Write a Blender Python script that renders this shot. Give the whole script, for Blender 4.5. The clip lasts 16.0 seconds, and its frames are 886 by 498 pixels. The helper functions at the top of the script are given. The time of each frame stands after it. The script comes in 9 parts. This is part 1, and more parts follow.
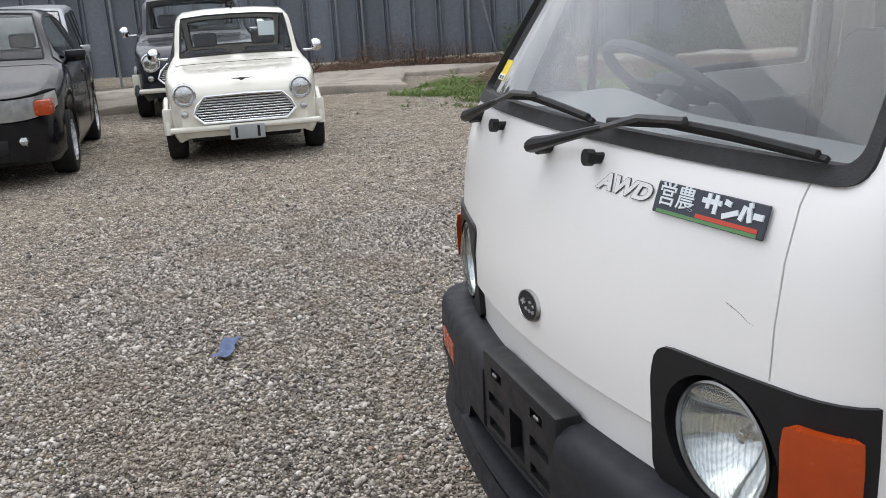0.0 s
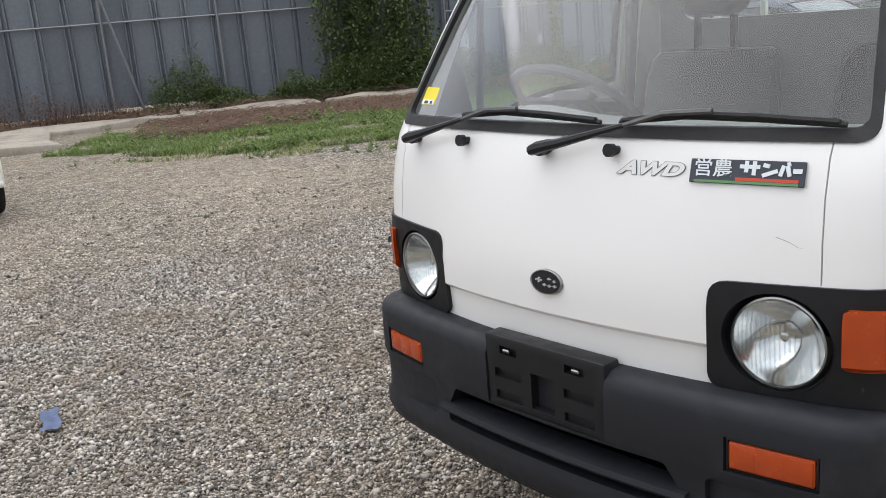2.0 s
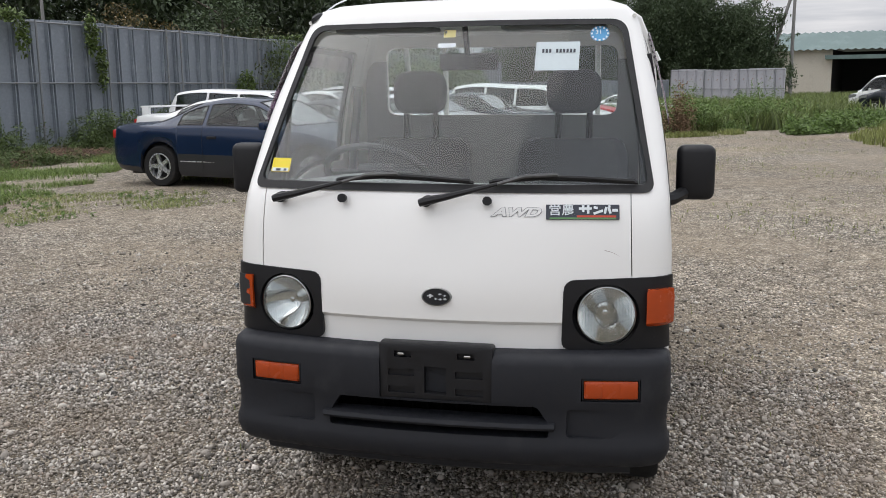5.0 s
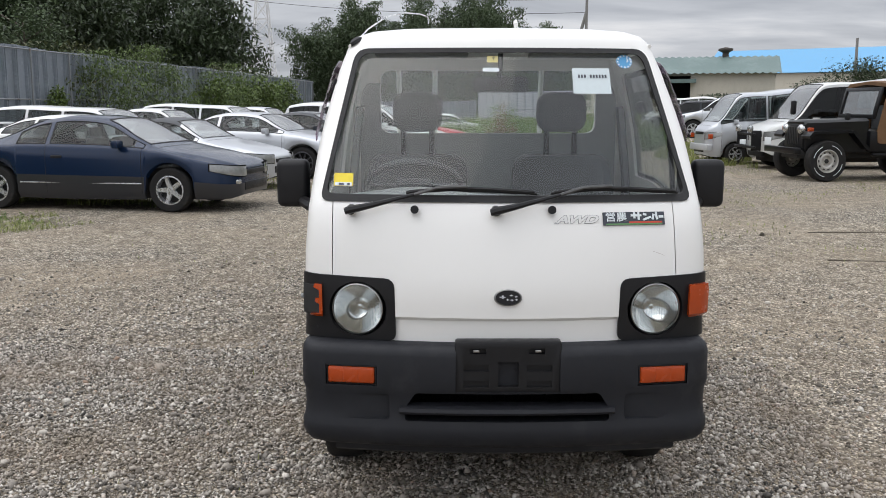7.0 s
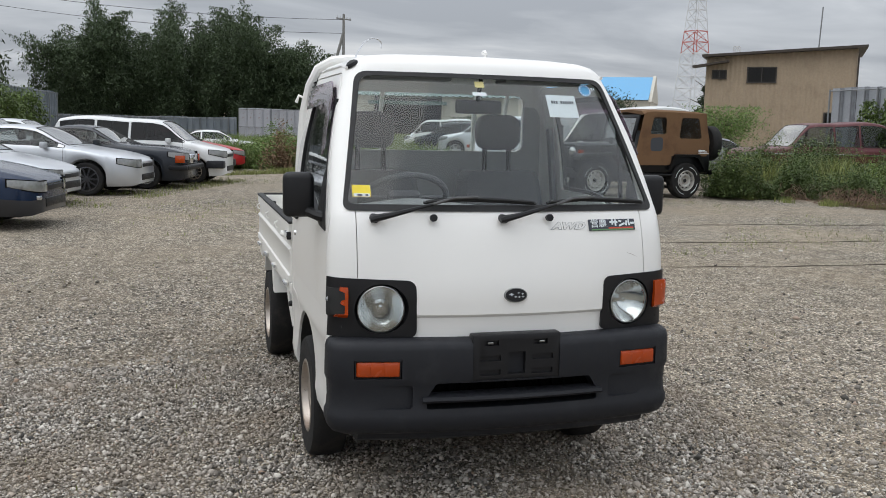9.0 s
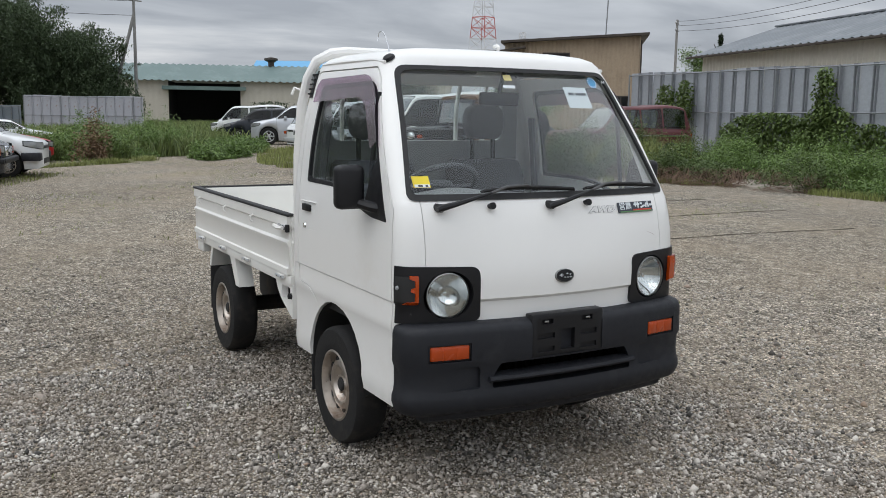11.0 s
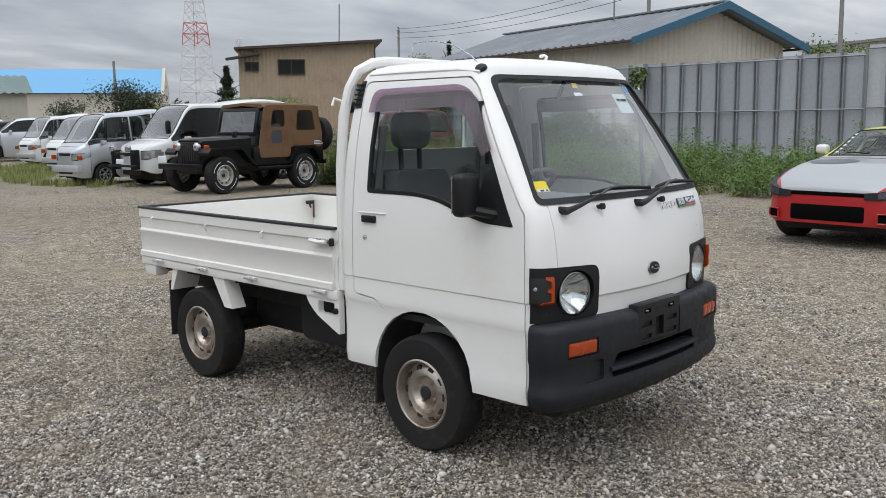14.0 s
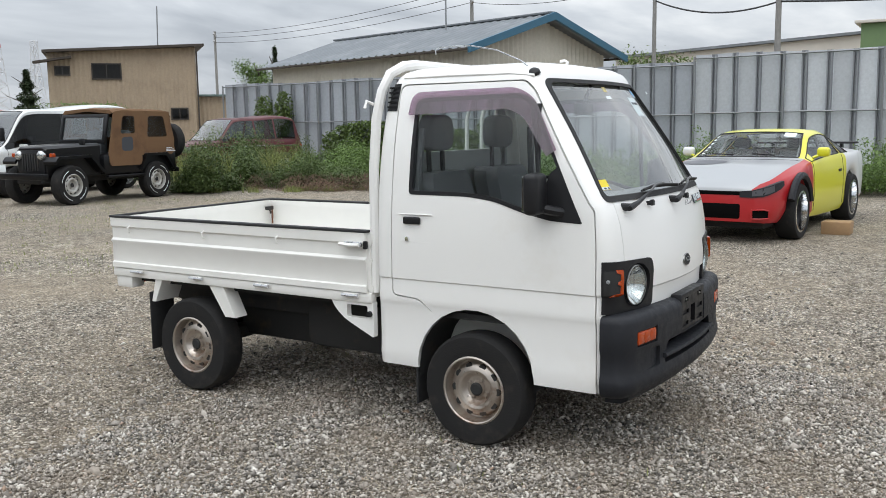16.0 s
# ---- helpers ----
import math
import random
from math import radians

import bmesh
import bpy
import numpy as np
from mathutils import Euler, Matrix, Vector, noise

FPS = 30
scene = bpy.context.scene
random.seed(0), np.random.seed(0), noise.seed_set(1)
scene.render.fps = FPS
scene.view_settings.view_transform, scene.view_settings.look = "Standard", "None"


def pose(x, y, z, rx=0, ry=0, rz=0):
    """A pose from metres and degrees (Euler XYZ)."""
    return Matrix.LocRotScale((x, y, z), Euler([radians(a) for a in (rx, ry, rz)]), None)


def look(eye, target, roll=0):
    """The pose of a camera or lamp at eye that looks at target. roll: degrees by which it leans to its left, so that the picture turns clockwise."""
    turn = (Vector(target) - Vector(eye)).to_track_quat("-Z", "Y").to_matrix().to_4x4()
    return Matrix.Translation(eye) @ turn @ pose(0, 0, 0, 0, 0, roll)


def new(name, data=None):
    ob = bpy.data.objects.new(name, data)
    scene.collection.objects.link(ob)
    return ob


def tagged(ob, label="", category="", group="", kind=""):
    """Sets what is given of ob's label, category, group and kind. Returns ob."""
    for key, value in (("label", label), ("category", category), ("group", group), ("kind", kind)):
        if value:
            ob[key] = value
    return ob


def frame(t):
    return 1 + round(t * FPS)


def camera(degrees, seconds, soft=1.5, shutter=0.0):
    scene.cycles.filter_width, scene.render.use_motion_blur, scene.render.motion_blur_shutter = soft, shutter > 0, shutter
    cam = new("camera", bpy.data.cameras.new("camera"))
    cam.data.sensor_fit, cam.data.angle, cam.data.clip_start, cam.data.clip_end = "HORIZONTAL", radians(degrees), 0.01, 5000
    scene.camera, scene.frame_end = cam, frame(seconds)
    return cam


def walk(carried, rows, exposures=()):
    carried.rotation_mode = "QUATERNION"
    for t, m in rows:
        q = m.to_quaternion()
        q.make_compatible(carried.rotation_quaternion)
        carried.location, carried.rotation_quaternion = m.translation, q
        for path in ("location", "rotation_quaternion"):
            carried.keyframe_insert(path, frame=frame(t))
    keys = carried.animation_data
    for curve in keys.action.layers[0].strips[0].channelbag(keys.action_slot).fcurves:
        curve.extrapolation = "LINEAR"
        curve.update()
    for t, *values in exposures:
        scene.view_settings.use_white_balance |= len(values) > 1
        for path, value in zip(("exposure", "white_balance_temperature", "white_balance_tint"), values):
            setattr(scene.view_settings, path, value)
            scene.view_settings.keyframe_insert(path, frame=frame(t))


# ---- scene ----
cam = camera(52.0, 16.0, 0.9)
METRES, EYE, TILT, LEAN, TURN = 8.1, 1.4176, 0.0, 0.0, -16.8
X0, Y0 = -0.578, -1.487
ROWS = [
    (0.0, 0.0, 0.0, 0.0, -0.92, -15.38, 3.36),
    (0.5, -0.0241, -0.0015, 0.003, -9.14, -14.47, 4.22),
    (1.0, -0.0531, -0.0144, 0.0032, -15.77, -15.09, 4.26),
    (1.5, -0.078, -0.0189, 0.0011, -20.7, -15.52, 4.39),
    (2.0, -0.1022, -0.0109, 0.0026, -24.8, -14.04, 4.77),
    (2.5, -0.1286, -0.0097, 0.0035, -33.66, -12.94, 3.58),
    (3.0, -0.1626, -0.0096, 0.0037, -41.89, -13.09, 2.09),
    (3.5, -0.1865, 0.0079, 0.0025, -48.58, -11.01, 1.95),
    (4.0, -0.2138, 0.0187, 0.0051, -55.0, -8.84, 1.71),
    (4.5, -0.248, 0.0227, 0.0093, -58.61, -9.35, 1.02),
    (7.0, -0.3463, 0.1186, 0.0109, -73.61, -9.0, -0.07),
    (7.5, -0.3711, 0.1433, 0.0105, -78.15, -8.29, -0.13),
    (8.0, -0.3938, 0.1663, 0.0104, -81.71, -8.93, 0.15),
    (8.5, -0.3976, 0.1972, 0.0107, -85.56, -7.92, -0.56),
    (9.0, -0.4075, 0.2283, 0.0097, -89.23, -7.65, -1.35),
    (9.5, -0.4228, 0.2607, 0.0117, -92.82, -9.25, -0.49),
    (12.0, -0.4035, 0.4251, 0.0108, -108.18, -6.71, -1.15),
    (12.5, -0.4032, 0.463, 0.0125, -111.47, -7.11, -0.68),
    (13.0, -0.386, 0.4893, 0.0104, -114.38, -7.61, -0.06),
    (13.5, -0.3659, 0.5118, 0.0121, -116.67, -7.66, -0.14),
    (14.0, -0.3551, 0.5434, 0.012, -119.63, -7.96, 0.63),
    (14.5, -0.345, 0.5699, 0.0122, -122.28, -7.5, 0.98),
    (15.0, -0.3209, 0.5942, 0.0095, -124.3, -7.73, 0.16),
    (15.5, -0.3019, 0.6259, 0.0089, -128.37, -7.33, -0.02),
    (16.0, -0.2879, 0.6572, 0.0112, -131.22, -7.7, 0.81),
]
walk(cam, [(t, pose(X0, Y0, EYE, TILT, LEAN, TURN) @ pose(METRES * x, METRES * y, METRES * z, 90 + pitch, roll, yaw)) for t, x, y, z, yaw, pitch, roll in ROWS],
     [(0, 0.0, 6450, 11), (0.5, 0.06, 6450, 11), (1.5, 0.05, 6520, 11), (2.5, 0.2, 6600, 11), (3.5, 0.22, 6610, 11), (4, -0.03, 6620, 11), (4.5, -0.1, 6620, 11), (7, -0.06, 6590, 10), (7.5, -0.16, 6580, 9), (8, -0.17, 6570, 9), (8.5, -0.15, 6540, 8), (9, -0.20, 6520, 8), (9.5, -0.28, 6500, 8), (12, -0.26, 6380, 8), (13, -0.30, 6360, 8), (14, -0.20, 6440, 9), (14.5, -0.09, 6460, 9), (15, 0.0, 6460, 7), (16, 0.06, 6450, 7)])

# ---------------------------------------------------------------- sky and light
SUN_EL, SUN_AZ = radians(66), radians(-15)
world = bpy.data.worlds.new("overcast_sky")
scene.world = world
world.use_nodes = True
wn, wl = world.node_tree.nodes, world.node_tree.links
wn.clear()


def wnode(kind, **values):
    n = wn.new(kind)
    for key, value in values.items():
        n.inputs[key].default_value = value
    return n


sky = wn.new("ShaderNodeTexSky")
sky.sky_type, sky.sun_disc, sky.sun_elevation, sky.sun_rotation = "NISHITA", False, SUN_EL, SUN_AZ
sky.air_density, sky.dust_density = 1.0, 3.0
coord = wn.new("ShaderNodeTexCoord")
split = wn.new("ShaderNodeSeparateXYZ")
wl.new(coord.outputs["Generated"], split.inputs[0])
up = wn.new("ShaderNodeMath")
up.operation = "ADD"
up.inputs[1].default_value = 0.16
wl.new(split.outputs["Z"], up.inputs[0])
flat = wn.new("ShaderNodeVectorMath")
flat.operation = "DIVIDE"
both = wn.new("ShaderNodeCombineXYZ")
for socket in ("X", "Y", "Z"):
    wl.new(up.outputs[0], both.inputs[socket])
wl.new(coord.outputs["Generated"], flat.inputs[0])
wl.new(both.outputs[0], flat.inputs[1])
stretch = wn.new("ShaderNodeMapping")
stretch.inputs["Scale"].default_value = (1.0, 0.55, 0.8)
stretch.inputs["Rotation"].default_value = (0, 0, radians(25))
wl.new(flat.outputs[0], stretch.inputs["Vector"])
cloud = wnode("ShaderNodeTexNoise", Scale=1.5, Detail=7.0, Roughness=0.52, Distortion=0.35)
wl.new(stretch.outputs[0], cloud.inputs["Vector"])
shade = wn.new("ShaderNodeValToRGB")
shade.color_ramp.elements[0].position, shade.color_ramp.elements[0].color = 0.34, (0.40, 0.425, 0.475, 1)
shade.color_ramp.elements[1].position, shade.color_ramp.elements[1].color = 0.68, (0.79, 0.80, 0.83, 1)
mid = shade.color_ramp.elements.new(0.52)
mid.color = (0.56, 0.585, 0.635, 1)
wl.new(cloud.outputs["Fac"], shade.inputs[0])
b_sky, b_cloud = wn.new("ShaderNodeBackground"), wn.new("ShaderNodeBackground")
b_sky.inputs["Strength"].default_value = 0.08
zen = wn.new("ShaderNodeMath")
zen.operation, zen.use_clamp = "MULTIPLY_ADD", False
zen.inputs[1].default_value, zen.inputs[2].default_value = 1.9, 1.0
clampz = wn.new("ShaderNodeMath")
clampz.operation = "MAXIMUM"
clampz.inputs[1].default_value = 0.0
wl.new(split.outputs["Z"], clampz.inputs[0])
wl.new(clampz.outputs[0], zen.inputs[0])
toward = wn.new("ShaderNodeVectorMath")
toward.operation = "DOT_PRODUCT"
toward.inputs[1].default_value = (math.sin(SUN_AZ) * math.cos(SUN_EL), math.cos(SUN_AZ) * math.cos(SUN_EL), math.sin(SUN_EL))
wl.new(coord.outputs["Generated"], toward.inputs[0])
glow_a, glow_b, glow_c = wn.new("ShaderNodeMath"), wn.new("ShaderNodeMath"), wn.new("ShaderNodeMath")
glow_a.operation, glow_a.inputs[1].default_value = "MAXIMUM", 0.0
glow_b.operation, glow_b.inputs[1].default_value = "POWER", 3.0
glow_c.operation, glow_c.inputs[1].default_value = "MULTIPLY_ADD", 0.9
wl.new(toward.outputs["Value"], glow_a.inputs[0])
wl.new(glow_a.outputs[0], glow_b.inputs[0])
wl.new(glow_b.outputs[0], glow_c.inputs[0])
wl.new(zen.outputs[0], glow_c.inputs[2])
wl.new(glow_c.outputs[0], b_cloud.inputs["Strength"])
wl.new(sky.outputs[0], b_sky.inputs["Color"])
wl.new(shade.outputs[0], b_cloud.inputs["Color"])
cover = wn.new("ShaderNodeMixShader")
cover.inputs[0].default_value = 0.92
wl.new(b_sky.outputs[0], cover.inputs[1])
wl.new(b_cloud.outputs[0], cover.inputs[2])
wout = wn.new("ShaderNodeOutputWorld")
wl.new(cover.outputs[0], wout.inputs["Surface"])

sun = new("sun", bpy.data.lights.new("sun", "SUN"))
sun.data.energy, sun.data.angle, sun.data.color = 0.9, radians(65), (1.0, 0.95, 0.88)
sun.matrix_world = look((0, 0, 30), (0 - math.sin(SUN_AZ) * math.cos(SUN_EL), 0 - math.cos(SUN_AZ) * math.cos(SUN_EL), 30 - math.sin(SUN_EL)))

# ---------------------------------------------------------------- materials
def material(name, color, rough=0.5, metal=0.0, spots=None, grain=0.0, grain_scale=60.0, bump=0.0, bump_scale=200.0, patch_scale=3.0, patch=0.5,
             coat=0.0, vary=0.0, island=False, translucent=0.0, spec=0.5, alpha=1.0):
    """A surface with fine grain, patches of a second colour (spots) and relief."""
    m = bpy.data.materials.new(name)
    m.use_nodes = True
    n, l = m.node_tree.nodes, m.node_tree.links
    b = n["Principled BSDF"]
    b.inputs["Roughness"].default_value, b.inputs["Metallic"].default_value = rough, metal
    b.inputs["Coat Weight"].default_value, b.inputs["Coat Roughness"].default_value = coat, 0.08
    b.inputs["Specular IOR Level"].default_value = spec
    co = n.new("ShaderNodeTexCoord")
    rgb = n.new("ShaderNodeRGB")
    rgb.outputs[0].default_value = (*color, 1)
    out = rgb.outputs[0]
    if spots:
        t = n.new("ShaderNodeTexNoise")
        t.inputs["Scale"].default_value, t.inputs["Detail"].default_value = patch_scale, 6.0
        t.inputs["Roughness"].default_value = 0.65
        l.new(co.outputs["Object"], t.inputs["Vector"])
        r = n.new("ShaderNodeMapRange")
        r.inputs["From Min"].default_value, r.inputs["From Max"].default_value = patch - 0.02, patch + 0.16
        l.new(t.outputs["Fac"], r.inputs["Value"])
        mix = n.new("ShaderNodeMix")
        mix.data_type = "RGBA"
        mix.inputs[7].default_value = (*spots, 1)
        l.new(r.outputs[0], mix.inputs[0])
        l.new(out, mix.inputs[6])
        out = mix.outputs[2]
    if grain:
        t = n.new("ShaderNodeTexNoise")
        t.inputs["Scale"].default_value, t.inputs["Detail"].default_value = grain_scale, 4.0
        l.new(co.outputs["Object"], t.inputs["Vector"])
        r = n.new("ShaderNodeMapRange")
        r.inputs["From Min"].default_value, r.inputs["From Max"].default_value = 0.3, 0.7
        r.inputs["To Min"].default_value, r.inputs["To Max"].default_value = 1 - grain, 1 + grain
        l.new(t.outputs["Fac"], r.inputs["Value"])
        h = n.new("ShaderNodeHueSaturation")
        l.new(out, h.inputs["Color"])
        l.new(r.outputs[0], h.inputs["Value"])
        out = h.outputs[0]
        rr = n.new("ShaderNodeMapRange")
        rr.inputs["From Min"].default_value, rr.inputs["From Max"].default_value = 0.3, 0.7
        span = min(0.1, grain * 2)
        rr.inputs["To Min"].default_value, rr.inputs["To Max"].default_value = max(rough - span, 0.02), min(rough + span, 1)
        l.new(t.outputs["Fac"], rr.inputs["Value"])
        l.new(rr.outputs[0], b.inputs["Roughness"])
    if vary:
        src = n.new("ShaderNodeNewGeometry").outputs["Random Per Island"] if island else n.new("ShaderNodeObjectInfo").outputs["Random"]
        r = n.new("ShaderNodeMapRange")
        r.inputs["To Min"].default_value, r.inputs["To Max"].default_value = 1 - vary, 1 + vary
        l.new(src, r.inputs["Value"])
        h = n.new("ShaderNodeHueSaturation")
        l.new(out, h.inputs["Color"])
        l.new(r.outputs[0], h.inputs["Value"])
        out = h.outputs[0]
    l.new(out, b.inputs["Base Color"])
    if bump:
        t = n.new("ShaderNodeTexNoise")
        t.inputs["Scale"].default_value, t.inputs["Detail"].default_value = bump_scale, 3.0
        l.new(co.outputs["Object"], t.inputs["Vector"])
        bp = n.new("ShaderNodeBump")
        bp.inputs["Strength"].default_value, bp.inputs["Distance"].default_value = bump, 0.01
        l.new(t.outputs["Fac"], bp.inputs["Height"])
        l.new(bp.outputs[0], b.inputs["Normal"])
    if translucent:
        tr = n.new("ShaderNodeBsdfTranslucent")
        l.new(out, tr.inputs["Color"])
        mx = n.new("ShaderNodeMixShader")
        mx.inputs[0].default_value = translucent
        l.new(b.outputs[0], mx.inputs[1])
        l.new(tr.outputs[0], mx.inputs[2])
        l.new(mx.outputs[0], n["Material Output"].inputs["Surface"])
    return m


def glass(name, tint, gloss=1.45, dust=0.0, graze=4.5):
    """Thin window glass: clear with a tint, and a mirror-like sheen that grows towards grazing views."""
    m = bpy.data.materials.new(name)
    m.use_nodes = True
    n, l = m.node_tree.nodes, m.node_tree.links
    n.remove(n["Principled BSDF"])
    clear, shine, mix, fr = n.new("ShaderNodeBsdfTransparent"), n.new("ShaderNodeBsdfGlossy"), n.new("ShaderNodeMixShader"), n.new("ShaderNodeLayerWeight")
    clear.inputs["Color"].default_value = (*tint, 1)
    shine.inputs["Roughness"].default_value = 0.02
    fr.inputs["Blend"].default_value = 0.5
    f0 = ((gloss - 1) / (gloss + 1)) ** 2
    power, scale = n.new("ShaderNodeMath"), n.new("ShaderNodeMath")
    power.operation, power.inputs[1].default_value = "POWER", graze
    scale.operation, scale.inputs[1].default_value, scale.inputs[2].default_value = "MULTIPLY_ADD", 1 - f0, f0
    l.new(fr.outputs["Facing"], power.inputs[0])
    l.new(power.outputs[0], scale.inputs[0])
    l.new(scale.outputs[0], mix.inputs[0])
    l.new(clear.outputs[0], mix.inputs[1])
    l.new(shine.outputs[0], mix.inputs[2])
    out = mix.outputs[0]
    # pale film: dirt on the glass, and on windscreens sky haze put into the colour
    if dust:
        film, layer = n.new("ShaderNodeBsdfDiffuse"), n.new("ShaderNodeMixShader")
        film.inputs["Color"].default_value = (0.75, 0.75, 0.73, 1)
        layer.inputs[0].default_value = dust
        l.new(out, layer.inputs[1])
        l.new(film.outputs[0], layer.inputs[2])
        out = layer.outputs[0]
    l.new(out, n["Material Output"].inputs["Surface"])
    return m


def gravel_ground():
    m = bpy.data.materials.new("gravel_ground")
    m.use_nodes = True
    n, l = m.node_tree.nodes, m.node_tree.links
    b = n["Principled BSDF"]
    b.inputs["Roughness"].default_value = 0.9
    b.inputs["Specular IOR Level"].default_value = 0.25
    co = n.new("ShaderNodeTexCoord")
    wob = n.new("ShaderNodeTexNoise")
    wob.inputs["Scale"].default_value = 14.0
    l.new(co.outputs["Object"], wob.inputs["Vector"])
    shift = n.new("ShaderNodeVectorMath")
    shift.operation = "MULTIPLY_ADD"
    shift.inputs[1].default_value = (0.03, 0.03, 0.03)
    l.new(wob.outputs["Color"], shift.inputs[0])
    l.new(co.outputs["Object"], shift.inputs[2])
    cells, edge = n.new("ShaderNodeTexVoronoi"), n.new("ShaderNodeTexVoronoi")
    edge.feature = "DISTANCE_TO_EDGE"
    for v in (cells, edge):
        v.inputs["Scale"].default_value = 52.0
        l.new(shift.outputs[0], v.inputs["Vector"])
    ramp = n.new("ShaderNodeValToRGB")
    stops = [(0.0, (0.08, 0.071, 0.06)), (0.28, (0.25, 0.22, 0.176)), (0.6, (0.475, 0.413, 0.33)), (0.85, (0.655, 0.578, 0.472)), (1.0, (0.84, 0.775, 0.675))]
    e = ramp.color_ramp.elements
    e[0].position, e[0].color = stops[0][0], (*stops[0][1], 1)
    e[1].position, e[1].color = stops[-1][0], (*stops[-1][1], 1)
    for p, c in stops[1:-1]:
        e.new(p).color = (*c, 1)
    sep = n.new("ShaderNodeSeparateColor")
    l.new(cells.outputs["Color"], sep.inputs[0])
    l.new(sep.outputs[0], ramp.inputs[0])
    # cell edges are darkened in colour for the shade between stones
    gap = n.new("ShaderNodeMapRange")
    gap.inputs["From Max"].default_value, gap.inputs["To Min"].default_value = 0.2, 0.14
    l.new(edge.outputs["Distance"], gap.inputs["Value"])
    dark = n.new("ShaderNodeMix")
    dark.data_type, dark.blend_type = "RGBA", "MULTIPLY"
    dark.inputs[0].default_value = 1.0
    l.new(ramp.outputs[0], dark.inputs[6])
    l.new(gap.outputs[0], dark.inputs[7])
    # large patches of finer, dustier or darker ground
    big = n.new("ShaderNodeTexNoise")
    big.inputs["Scale"].default_value, big.inputs["Detail"].default_value = 0.45, 6.0
    l.new(co.outputs["Object"], big.inputs["Vector"])
    br = n.new("ShaderNodeMapRange")
    br.inputs["From Min"].default_value, br.inputs["From Max"].default_value = 0.35, 0.68
    l.new(big.outputs["Fac"], br.inputs["Value"])
    dust = n.new("ShaderNodeMix")
    dust.data_type = "RGBA"
    dust.inputs[7].default_value = (0.345, 0.28, 0.20, 1)
    fac = n.new("ShaderNodeMath")
    fac.operation = "MULTIPLY"
    fac.inputs[1].default_value = 0.52
    l.new(br.outputs[0], fac.inputs[0])
    l.new(fac.outputs[0], dust.inputs[0])
    l.new(dark.outputs[2], dust.inputs[6])
    mott = n.new("ShaderNodeTexNoise")
    mott.inputs["Scale"].default_value, mott.inputs["Detail"].default_value, mott.inputs["Roughness"].default_value = 4.5, 8.0, 0.72
    l.new(co.outputs["Object"], mott.inputs["Vector"])
    mr = n.new("ShaderNodeMapRange")
    mr.inputs["From Min"].default_value, mr.inputs["From Max"].default_value = 0.3, 0.7
    mr.inputs["To Min"].default_value, mr.inputs["To Max"].default_value = 0.62, 1.42
    l.new(mott.outputs["Fac"], mr.inputs["Value"])
    wide = n.new("ShaderNodeTexNoise")
    wide.inputs["Scale"].default_value, wide.inputs["Detail"].default_value = 0.16, 3.0
    l.new(co.outputs["Object"], wide.inputs["Vector"])
    wr = n.new("ShaderNodeMapRange")
    wr.inputs["From Min"].default_value, wr.inputs["From Max"].default_value = 0.35, 0.65
    wr.inputs["To Min"].default_value, wr.inputs["To Max"].default_value = 0.94, 1.14
    l.new(wide.outputs["Fac"], wr.inputs["Value"])
    both_v = n.new("ShaderNodeMath")
    both_v.operation = "MULTIPLY"
    l.new(mr.outputs[0], both_v.inputs[0])
    l.new(wr.outputs[0], both_v.inputs[1])
    hv = n.new("ShaderNodeHueSaturation")
    l.new(dust.outputs[2], hv.inputs["Color"])
    l.new(both_v.outputs[0], hv.inputs["Value"])
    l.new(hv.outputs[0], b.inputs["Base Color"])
    bp = n.new("ShaderNodeBump")
    bp.inputs["Strength"].default_value, bp.inputs["Distance"].default_value = 1.0, 0.025
    l.new(edge.outputs["Distance"], bp.inputs["Height"])
    l.new(bp.outputs[0], b.inputs["Normal"])
    return m


